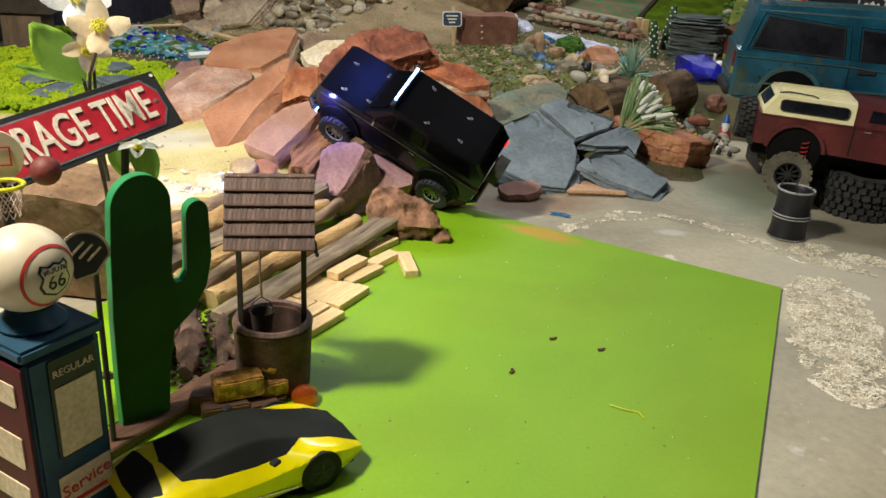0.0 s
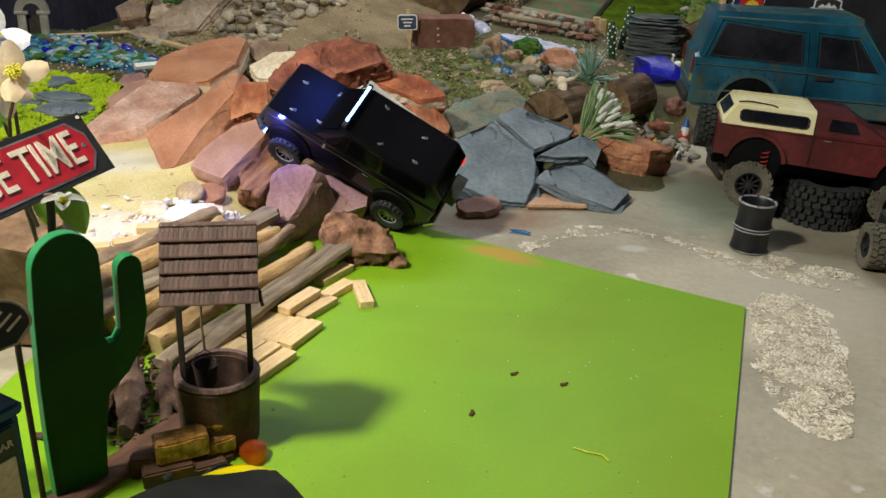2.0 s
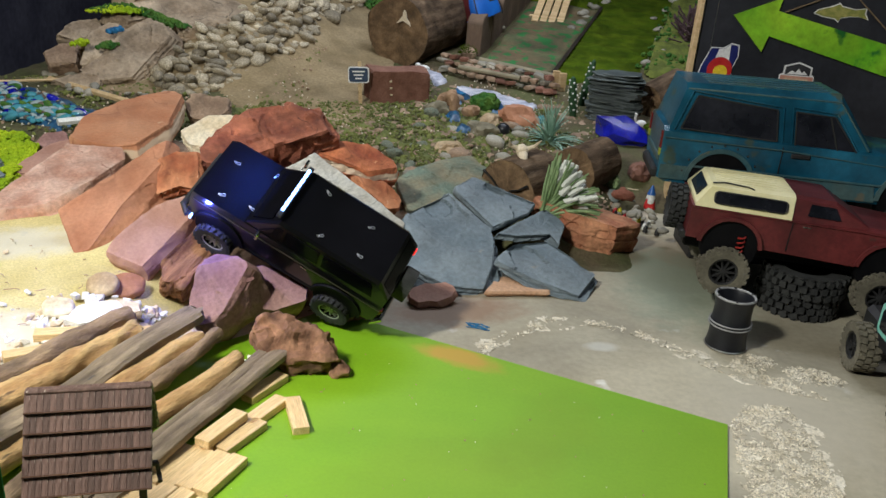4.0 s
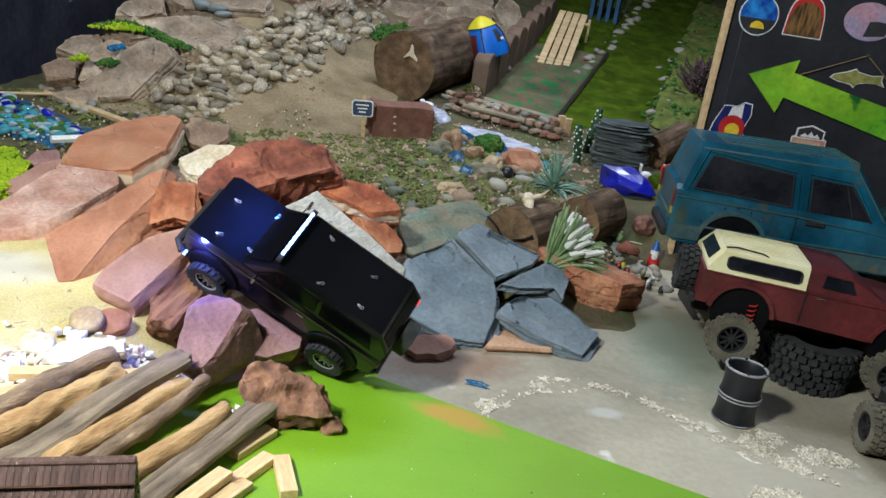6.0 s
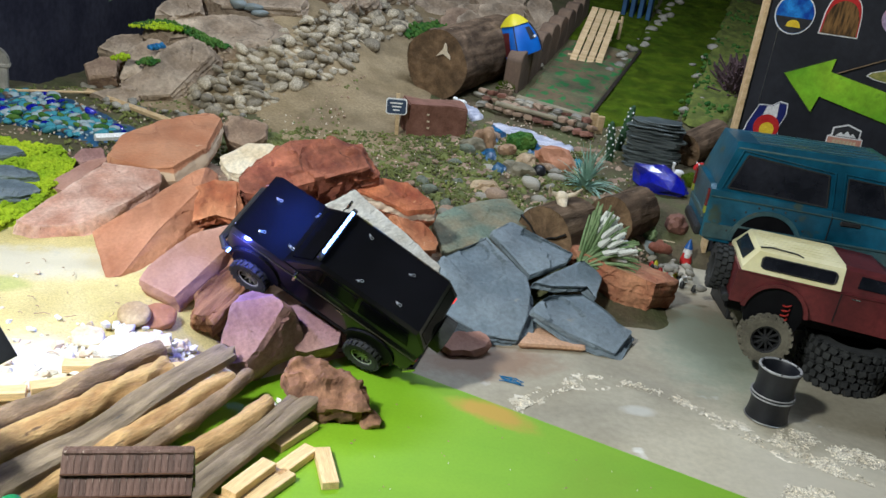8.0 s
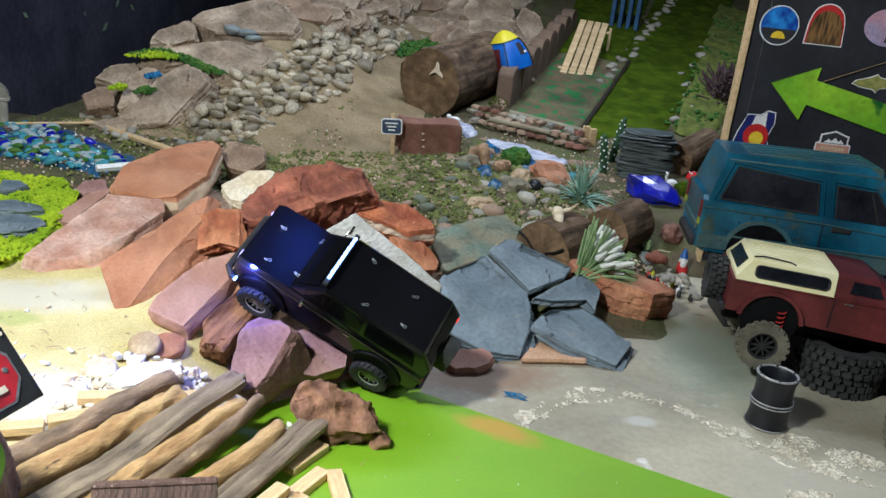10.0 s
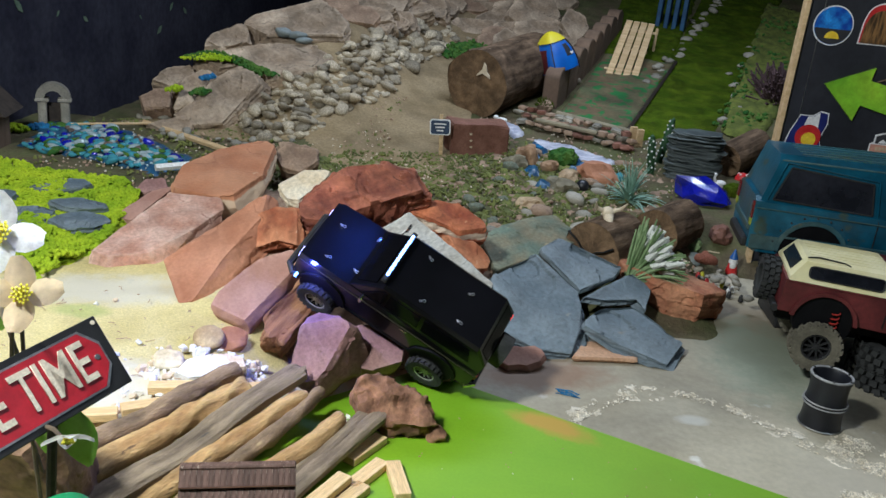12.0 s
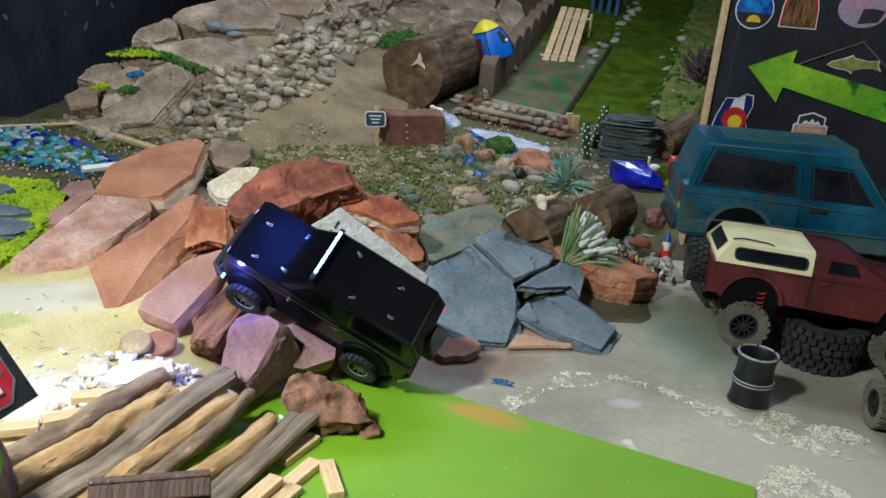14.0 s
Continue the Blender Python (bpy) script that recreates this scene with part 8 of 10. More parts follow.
rock("brown_stone", (-1.452, 4.406, 0.253), (0.15, -0.65, 0.75), [(-0.074, 0.004), (-0.02, 0.055), (0.066, 0.056), (0.069, -0.05), (-0.04, -0.066)], 0.24, M_brown, "pale grey-brown limestone boulder on the hillside", "boulder", "hillside boulders")
rock("limestone_boulder", (-1.291, 4.224, 0.177), (0.15, -0.65, 0.75), [(-0.125, 0.005), (0.0, 0.053), (0.087, 0.022), (0.07, -0.042), (-0.033, -0.038)], 0.08, M_lime, "pale grey-brown limestone boulder on the hillside", "boulder", "hillside boulders")
rock("limestone_boulder", (-1.298, 4.479, 0.312), (0.15, -0.65, 0.75), [(-0.058, 0.037), (0.012, 0.113), (0.106, 0.087), (0.007, -0.091), (-0.067, -0.147)], 0.28, M_lime, "pale grey-brown limestone boulder on the hillside", "boulder", "hillside boulders")
rock("limestone_boulder", (-0.482, 6.559, 0.649), (0.15, -0.65, 0.75), [(-0.227, -0.034), (-0.069, 0.116), (0.168, 0.102), (0.162, -0.068), (-0.034, -0.116)], 0.14, M_lime, "pale grey-brown limestone boulder on the hillside", "boulder", "hillside boulders")
rock("limestone_boulder", (-0.155, 6.479, 0.570), (0.15, -0.65, 0.75), [(-0.188, -0.023), (-0.087, 0.085), (0.168, 0.083), (0.145, -0.043), (-0.037, -0.103)], 0.12, M_lime, "pale grey-brown limestone boulder on the hillside", "boulder", "hillside boulders")
rock("limestone_boulder", (-0.119, 6.962, 0.663), (0.15, -0.65, 0.75), [(-0.241, -0.06), (-0.109, 0.094), (0.188, 0.101), (0.198, -0.043), (-0.035, -0.092)], 0.14, M_lime, "pale grey-brown limestone boulder on the hillside", "boulder", "hillside boulders")
rock("limestone_boulder", (0.259, 6.866, 0.701), (0.15, -0.65, 0.75), [(-0.211, -0.053), (-0.092, 0.153), (0.161, 0.156), (0.201, -0.06), (-0.059, -0.196)], 0.16, M_lime, "pale grey-brown limestone boulder on the hillside", "boulder", "hillside boulders")
rock("limestone_boulder", (0.552, 6.684, 0.656), (0.15, -0.65, 0.75), [(-0.104, -0.004), (-0.039, 0.146), (0.078, 0.095), (0.1, -0.06), (-0.035, -0.177)], 0.12, M_lime, "pale grey-brown limestone boulder on the hillside", "boulder", "hillside boulders")
rock("limestone_boulder", (0.106, 6.525, 0.570), (0.15, -0.65, 0.75), [(-0.148, -0.064), (-0.1, 0.069), (0.142, 0.111), (0.137, -0.034), (-0.032, -0.082)], 0.12, M_lime, "pale grey-brown limestone boulder on the hillside", "boulder", "hillside boulders")
rock("brown_stone", (-0.667, 3.998, 0.173), (0.15, -0.65, 0.75), [(-0.093, 0.041), (-0.036, 0.057), (0.083, 0.032), (0.074, -0.055), (-0.028, -0.076)], 0.1, M_brown, "pale grey-brown limestone boulder on the hillside", "boulder", "hillside boulders")

patch("pond_bed", [(-1.75, 3.75), (-1.1, 3.62), (-1.02, 3.8), (-1.25, 4.05), (-1.6, 4.25), (-1.85, 4.15)], M_bluemoss, "blue-green bed of the small pond", "pond", lift=0.008, lumps=0.004)


def clump(name, spine, width, count, size, material, label, seed=0):
    """Moss: many small blunt tufts heaped along a line over a stone."""
    rng = random.Random(seed)
    bm = bmesh.new()
    spine = [Vector(p) for p in spine]
    for _ in range(count):
        k = rng.randrange(len(spine) - 1)
        p = spine[k].lerp(spine[k + 1], rng.random())
        a, r = rng.uniform(0, 6.283), width * math.sqrt(rng.random())
        p = p + Vector((r * math.cos(a), r * math.sin(a) * 0.6, 0.45 * (width - r) * rng.uniform(0.3, 1.0) - 0.4 * size))
        s = size * rng.uniform(0.5, 1.1)
        bmesh.ops.create_icosphere(bm, subdivisions=1, radius=s, matrix=pose(*p, rng.uniform(0, 90), rng.uniform(0, 90), 0) @ Matrix.Diagonal((1, 0.8, 0.7, 1)))
    return tagged(part(name, bm, material), label, "moss", kind="stuff")


clump("dark_moss", [(-1.36, 4.634, 0.422), (-1.284, 4.69, 0.445), (-1.185, 4.69, 0.432), (-1.077, 4.66, 0.405), (-0.984, 4.64, 0.382)], 0.062, 700, 0.0105, M_darkmoss, "clump of dark green moss on a boulder", 1)
clump("lime_moss", [(-1.37, 4.62, 0.42), (-1.27, 4.66, 0.435), (-1.2, 4.65, 0.43)], 0.055, 330, 0.010, M_moss, "bright green moss on a boulder", 2)
clump("lime_moss", [(-1.36, 4.36, 0.305), (-1.33, 4.38, 0.325)], 0.03, 60, 0.011, M_moss, "bright green moss on a boulder", 3)
clump("green_moss", [(-1.25, 4.37, 0.30), (-1.22, 4.40, 0.32)], 0.035, 80, 0.011, M_darkmoss, "clump of dark green moss on a boulder", 4)
clump("blue_moss", [(-1.245, 4.45, 0.36), (-1.205, 4.465, 0.378)], 0.022, 70, 0.012, M_bluedye, "tuft of bright blue dyed moss", 5)
clump("blue_moss", [(-1.85, 4.05, 0.135), (-1.78, 4.07, 0.14)], 0.05, 130, 0.014, M_bluedye, "tuft of bright blue dyed moss", 6)
clump("lime_moss", [(-1.93, 4.0, 0.13), (-1.87, 4.0, 0.14)], 0.05, 130, 0.014, M_moss, "bright green moss by the pond", 7)
clump("hill_moss", [(-0.28, 5.80, 0.44), (-0.18, 6.0, 0.46), (-0.084, 6.2, 0.48)], 0.13, 420, 0.022, M_darkmoss, "green moss beside the path", 9)
patch("foot_moss", [(-0.75, 3.75), (-0.1, 3.85), (0.0, 4.05), (-0.35, 4.2), (-0.7, 4.1)], M_olive, "sparse olive moss on the soil", "moss", lift=0.006, cell=0.009, lumps=0.008, holes=0.08)
patch("meadow_moss", [(0.0, 3.6), (0.75, 3.65), (0.7, 4.3), (0.3, 4.5), (0.05, 4.3)], M_olive, "sparse olive moss between small stones", "moss", lift=0.006, cell=0.009, lumps=0.010, holes=0.10)
patch("turf_lane", [(0.766, 4.85), (1.27, 5.14), (2.55, 8.9), (1.85, 8.9)], M_turf, "dark green turf lane running uphill", "turf", lift=0.012, cell=0.014, lumps=0.004, ragged=0.006)
tufts("bank_tufts", [(1.25, 5.17), (1.44, 5.05), (1.83, 5.9), (2.46, 7.8), (2.2, 8.1)], 2200, 0.018, M_darkmoss, "dark mossy tufts beside the turf lane", seed=6, lift=0.03, clumps=3.0)
patch("moss_bank", [(1.29, 5.12), (1.45, 5.0), (1.85, 5.9), (2.5, 7.8), (2.2, 8.2)], M_bank, "mossy bank beside the turf lane", "moss", lift=0.03, cell=0.014, lumps=0.02, fine=16)
patch("painted_board", [(0.44, 5.12), (0.75, 4.86), (1.2, 6.3), (0.75, 6.35)], M_panel, "board splashed with green paint lying on the slope", "board", lift=0.02, cell=0.014, ragged=0.0, kind="structure")
bm = bmesh.new()
for k in range(10):
    x, y = 0.757 + 0.45 * k / 10, 4.85 + 1.45 * k / 10
    x1, y1 = 0.757 + 0.45 * (k + 1) / 10, 4.85 + 1.45 * (k + 1) / 10
    tube(bm, [(x, y, height(x, y) + 0.026), (x1, y1, height(x1, y1) + 0.026)], [0.011], 4)
tagged(part("board_edge", bm, M_wellwood), "dark edge strip between the painted board and the turf", "trim", kind="structure")
patch("upper_turf", [(0.75, 6.4), (1.2, 6.35), (1.75, 8.8), (1.1, 8.8)], M_turf, "green turf above the board", "turf", lift=0.02, cell=0.016, lumps=0.01, ragged=0.02)
for ol in ([(0.31, 4.70), (0.38, 4.70), (0.45, 4.69), (0.58, 4.61), (0.70, 4.52), (0.60, 4.445), (0.475, 4.51), (0.375, 4.57)], [(0.155, 4.90), (0.217, 4.86), (0.262, 4.76), (0.22, 4.70), (0.18, 4.79)]):
    patch("creek_foam", ol, M_foam, "white painted water of the little creek", "creek", lift=0.016, cell=0.007, lumps=0.006, ragged=0.018)
for ol in ([(0.275, 4.60), (0.32, 4.68), (0.385, 4.56), (0.345, 4.46)], [(0.48, 4.31), (0.505, 4.48), (0.61, 4.455), (0.57, 4.33)], [(0.28, 4.20), (0.35, 4.20), (0.36, 4.27), (0.29, 4.28)], [(0.32, 4.05), (0.39, 4.05), (0.40, 4.12), (0.33, 4.12)]):
    patch("blue_lichen", ol, M_bluemoss, "patch of dark blue dyed moss by the creek", "moss", lift=0.014, cell=0.012, lumps=0.014)

patch("hill_soil", [(-1.6, 4.3), (-1.0, 4.2), (-0.4, 4.4), (-0.5, 5.5), (0.2, 6.4), (0.5, 7.6), (0.0, 8.9), (-1.4, 8.9)], M_path, "bare grey-brown soil between the boulders", "soil", lift=0.006, cell=0.02, lumps=0.006)
patch("meadow_soil", [(-0.2, 3.5), (0.95, 3.5), (0.9, 4.5), (0.3, 4.8), (-0.1, 4.4)], M_brown, "dark crumbly soil between small stones", "soil", lift=0.003, cell=0.02, lumps=0.006, holes=-0.1)

# wood chips and sawdust on the concrete
M_sawdust = mat("sawdust", (0.70, 0.63, 0.49), (0.84, 0.78, 0.65), 30, 0.95, 0.8, fine=6)
tree = M_sawdust.node_tree
isle, tone, tint = (tree.nodes.new("ShaderNode" + k) for k in ("NewGeometry", "MapRange", "VectorMath"))
tone.inputs["To Min"].default_value, tone.inputs["To Max"].default_value = 0.55, 1.2
tint.operation = "SCALE"
base = tree.nodes["Principled BSDF"].inputs["Base Color"]
tree.links.new(isle.outputs["Random Per Island"], tone.inputs["Value"])
tree.links.new(base.links[0].from_socket, tint.inputs[0])
tree.links.new(tone.outputs["Result"], tint.inputs["Scale"])
tree.links.new(tint.outputs["Vector"], base)
spills = (
    ([(0.935, 2.13), (0.945, 2.20), (1.01, 2.29), (1.10, 2.285), (1.105, 2.15), (1.09, 1.98), (1.055, 1.84), (1.0, 1.70), (0.93, 1.70), (0.885, 1.80), (0.905, 2.0)], -0.02, 26000),
    ([(0.98, 2.43), (1.09, 2.53), (1.25, 2.47), (1.29, 2.42), (1.20, 2.33), (1.08, 2.36)], 0.12, 9000),
    ([(0.40, 2.405), (0.47, 2.52), (0.605, 2.635), (0.68, 2.655), (0.815, 2.625), (0.95, 2.51), (1.01, 2.45), (0.985, 2.41), (0.90, 2.50), (0.80, 2.585), (0.68, 2.615), (0.61, 2.59), (0.50, 2.49), (0.43, 2.40)], 0.10, 7000),
)
for ol, h, count in spills:
    patch("sawdust_dust", ol, M_sawdust, "pale sawdust spilt on the concrete floor", "sawdust", lift=0.0006, cell=0.004, lumps=0.0004, fine=70, flat=0.0, holes=h - 0.02, ragged=0.05)
rng = random.Random(12)
vs, fs = [], []
for ol, h, count in spills:
    x0, x1, y0, y1 = min(p[0] for p in ol), max(p[0] for p in ol), min(p[1] for p in ol), max(p[1] for p in ol)
    for _ in range(count):
        x, y = rng.uniform(x0, x1), rng.uniform(y0, y1)
        heap = noise.noise(Vector((x * 17, y * 17, 7))) + 0.6 * noise.noise(Vector((x * 50, y * 50, 17)))
        if inside(x, y, ol) and heap > h + rng.uniform(-0.45, 0.45):
            a, l, w, z = rng.uniform(0, 6.283), rng.choice((0.0010, 0.0014, 0.0020, 0.0032, 0.0060)), rng.uniform(0.0006, 0.0024), 0.0012 + max(0.0, heap) * rng.uniform(0, 0.006)
            u, v, k = Vector((math.cos(a) * l, math.sin(a) * l, rng.uniform(-0.0012, 0.0012))), Vector((-math.sin(a) * w, math.cos(a) * w, rng.uniform(-0.001, 0.001))), len(vs)
            c = Vector((x, y, z))
            vs += [c - u * 0.9 - v, c + u - v * 0.6, c + u * 0.8 + v, c - u + v * 0.7, c + Vector((0, 0, 0.0016))]
            fs += [(k, k + 1, k + 4), (k + 1, k + 2, k + 4), (k + 2, k + 3, k + 4), (k + 3, k, k + 4), (k + 3, k + 2, k + 1, k)]
flakes = bpy.data.meshes.new("sawdust")
flakes.from_pydata(vs, [], fs)
flakes.materials.append(M_sawdust)
tagged(new("sawdust", flakes), "pale wood shavings spilt on the concrete floor", "sawdust", kind="stuff")
rng = random.Random(11)
bm = bmesh.new()
for _ in range(120):
    x, y = rng.uniform(-0.1, 0.85), rng.uniform(1.25, 2.35)
    s = rng.uniform(0.0008, 0.002)
    if y < 2.5 - 0.42 * x:
        box(bm, (s * rng.uniform(1, 2.5), s, s), (x, y, 0.0075), (0, 0, rng.uniform(0, 180)))
tagged(part("board_crumbs", bm, M_brown), "dark crumbs scattered on the green board", "crumbs", kind="stuff")
bm = bmesh.new()
for _ in range(45):
    x, y = rng.uniform(-0.1, 0.85), rng.uniform(1.25, 2.35)
    s = rng.uniform(0.001, 0.002)
    if y < 2.5 - 0.42 * x:
        box(bm, (s, s, s), (x, y, 0.0078), (0, 0, rng.uniform(0, 180)))
tagged(part("pale_crumbs", bm, M_quartz), "pale crumbs scattered on the green board", "crumbs", kind="stuff")
for x, y in ((0.494, 1.778), (0.40, 1.80), (0.327, 1.656)):
    bm = bmesh.new()
    box(bm, (0.012, 0.007, 0.004), bevel=0.001)
    box(bm, (0.004, 0.004, 0.003), (0.009, 0.004, -0.0005))
    ob = part("clay_crumb", bm, M_plank)
    ob.matrix_world = pose(x, y, 0.009, 0, 0, rng.uniform(0, 90))
    tagged(ob, "small red-brown crumb on the green board", "crumb")
bm = bmesh.new()
tube(bm, [(0.50, 1.585, 0.009), (0.525, 1.575, 0.0095), (0.548, 1.572, 0.009), (0.556, 1.556, 0.009)], [0.0012], 5)
ob = tagged(part("green_fibre", bm, M_limeplastic), "short curled yellow-green fibre on the board", "fibre")

bm = bmesh.new()
for k in range(9):
    a = k * 1.9
    tube(bm, [(0.42 + 0.03 * math.cos(a), 2.549 + 0.016 * math.sin(a * 1.7), 0.0015), (0.42 + 0.012 * math.cos(a + 1), 2.549 + 0.012 * math.sin(a + 2), 0.0035), (0.42 + 0.03 * math.cos(a + 2.4), 2.549 + 0.018 * math.sin(a + 1.2), 0.0015)], [0.0011], 4)
tagged(part("blue_fibres", bm, M_bluedye), "tangle of thin blue fibres on the concrete", "fibre", kind="stuff")

tufts("pond_edge_tufts", [(-1.75, 4.2), (-1.2, 4.02), (-0.95, 3.75), (-0.6, 3.7), (-0.5, 4.15), (-0.95, 4.3), (-1.55, 4.5)], 1500, 0.011, M_olive, "sparse olive moss tufts by the pond", seed=8, lift=0.006, clumps=5.0, sparse=0.0)
tufts("meadow_tufts", [(-0.75, 3.6), (0.75, 3.5), (0.75, 4.5), (0.3, 4.6), (0.0, 4.4), (-0.5, 4.25)], 7000, 0.0085, M_olive, "sparse olive moss tufts between the stones", seed=3, lift=0.006, clumps=4.0)
# ---- heap of river pebbles and loose stones ----
rng = random.Random(21)
heap = thing("pebble_heap", pose(0, 0, 0), "heap of smooth grey river pebbles spilling downhill", "pebbles")
outline = [(-1.039, 4.358), (-1.0, 4.591), (-0.9, 4.76), (-0.8, 4.844), (-0.65, 5.098), (-0.545, 5.372), (-0.43, 5.319), (-0.418, 4.865), (-0.586, 4.568), (-0.691, 4.341), (-0.888, 4.217)]
spots = []
tries = 0
while len(spots) < 210 and tries < 9000:
    tries += 1
    x, y = rng.uniform(-1.05, -0.4), rng.uniform(4.2, 5.4)
    r = rng.choice((0.024, 0.03, 0.036, 0.042, 0.05)) * rng.uniform(0.9, 1.1)
    if inside(x, y, outline) and all((x - a) ** 2 + (y - b) ** 2 > (0.70 * (r + q)) ** 2 for a, b, _, q in spots):
        spots.append((x, y, height(x, y) - 0.004, r))
top = []
for _ in range(60):
    x, y, z, r = rng.choice(spots)
    x, y = x + rng.gauss(0, 0.03), y + rng.gauss(0, 0.03)
    if inside(x, y, outline):
        top.append((x, y, height(x, y) + 0.03, rng.uniform(0.026, 0.042)))
pebbles(heap, "pebble", (spots + top)[:190], M_river, rng, 28)
bm = bmesh.new()
for n in range(420):
    x, y = rng.uniform(-1.05, -0.4), rng.uniform(4.2, 5.4)
    if inside(x, y, outline):
        bmesh.ops.create_icosphere(bm, subdivisions=1, radius=rng.uniform(0.014, 0.026), matrix=pose(x, y, height(x, y) + 0.004) @ Matrix.Diagonal((1.2, 0.9, 0.6, 1)))
tagged(part("under_layer", bm, M_river, heap, smooth=True, angle=3), kind="stuff")

for k in range(95):
    x, y = rng.uniform(-0.75, 0.5), rng.uniform(5.3, 7.9)
    if x < -0.75 or -0.5 < x < 0.05 and y < 6.2 or (x > 0.1 and y < 6.4):
        continue
    w, h = rng.uniform(0.10, 0.24), rng.uniform(0.07, 0.15)
    pts = [(w * math.cos(a) * rng.uniform(0.75, 1.1), h * math.sin(a) * rng.uniform(0.75, 1.1)) for a in np.linspace(0, 5.5, 7)]
    rock("limestone_boulder", (x, y, height(x, y) + h * 0.55), (rng.uniform(-0.3, 0.3), -0.65, 0.75), pts, 0.16, M_lime if rng.random() < 0.75 else M_brown, "pale grey-brown limestone boulder on the hillside", "boulder", "hillside boulders", cuts=3)

far = thing("hill_stones", pose(0, 0, 0), "rounded stones strewn over the upper hillside", "stones")
spots = []
for _ in range(45):
    x, y = rng.uniform(-0.7, 0.55), rng.uniform(5.5, 7.6)
    if not (-0.5 < x < 0.0 and y < 6.0):
        spots.append((x, y, height(x, y) - 0.01, rng.uniform(0.025, 0.05)))
SCREE = [(-0.651, 5.205), (-0.585, 5.722), (-0.281, 6.483), (-0.205, 6.129), (-0.342, 5.503), (-0.389, 5.156), (-0.494, 5.212)]
while len(spots) < 130:
    x, y = rng.uniform(-0.95, 0.1), rng.uniform(5.0, 7.4)
    if inside(x, y, SCREE):
        spots.append((x, y, height(x, y) - 0.004, rng.choice((0.022, 0.03, 0.04, 0.055))))
pebbles(far, "stone", spots, M_river, rng, 25)
rowed = thing("lane_edge_stones", pose(0, 0, 0), "line of flat stones edging the turf lane", "stones")
spots = []
for k in range(44):
    s = k / 43
    x, y = 1.0 + 1.0 * s, 5.85 + 2.9 * s
    spots.append((x + rng.gauss(0, 0.03), y + rng.gauss(0, 0.03), height(x, y) - 0.002, rng.uniform(0.018, 0.045)))
for k in range(9):
    s = k / 9
    x, y = 1.32 + 0.7 * s, 5.3 + 2.0 * s
    spots.append((x + rng.gauss(0, 0.05), y, height(x, y) + 0.0, rng.uniform(0.02, 0.045)))
pebbles(rowed, "stone", spots, M_pebble, rng, 20)
meadow = thing("meadow_stones", pose(0, 0, 0), "mixed grey stones lying in the moss", "stones")
spots = [(0.19, 3.56, 0.05), (0.30, 3.62, 0.06), (0.40, 3.55, 0.05), (0.27, 3.47, 0.05), (0.47, 3.62, 0.05), (0.12, 3.72, 0.045), (0.36, 3.78, 0.06), (0.52, 3.80, 0.05), (0.20, 3.88, 0.04), (0.58, 3.58, 0.045), (0.48, 4.0, 0.05), (0.40, 4.15, 0.05), (0.56, 4.2, 0.055), (0.32, 4.05, 0.04), (0.22, 4.3, 0.055), (0.35, 4.5, 0.05), (0.6, 4.05, 0.05), (0.14, 4.6, 0.05), (0.30, 5.05, 0.06), (0.22, 5.1, 0.05), (0.42, 5.02, 0.05), (0.36, 5.2, 0.07), (0.62, 4.35, 0.07), (0.45, 4.28, 0.05)]
for mtl, part_of in ((M_brown, 0), (M_pebble, 1), (M_mossstone, 2)):
    pebbles(meadow, "stone", [(x + rng.gauss(0, 0.02), y + rng.gauss(0, 0.02), height(x, y) - 0.012, r * rng.uniform(0.6, 1.0)) for k, (x, y, r) in enumerate(spots) if k % 3 == part_of], mtl, rng, 18)
    pebbles(meadow, "stone", [(x, y, height(x, y) - 0.006, rng.uniform(0.015, 0.032)) for x, y in [(rng.uniform(0.02, 0.72), rng.uniform(3.5, 4.5)) for _ in range(9)]], mtl, rng, 18)
shelf = thing("shelf_pebbles", pose(0, 0, 0), "smooth blue-grey pebbles on a boulder ledge", "pebbles")
pebbles(shelf, "pebble", [(-1.01, 4.95, 0.53, 0.048), (-0.939, 4.96, 0.52, 0.055), (-0.897, 4.93, 0.505, 0.045)], M_bluestone, rng, 15)
edge = thing("boulder_foot_stones", pose(0, 0, 0), "small pale stones at the foot of the boulders", "stones")
spots = [(-1.52 + rng.gauss(0, 0.06), 4.42 + rng.gauss(0, 0.06), rng.uniform(0.02, 0.035)) for _ in range(10)]
spots += [(-1.0 + rng.uniform(-0.35, 0.25), 4.14 + rng.uniform(-0.08, 0.10), rng.uniform(0.012, 0.03)) for _ in range(26)]
spots += [(-1.05 + rng.uniform(-0.1, 0.1), 4.9 + rng.uniform(-0.05, 0.05), rng.uniform(0.03, 0.05)) for _ in range(6)]
pebbles(edge, "stone", [(x, y, height(x, y) + 0.005, r) for x, y, r in spots], M_pebble, rng, 25)
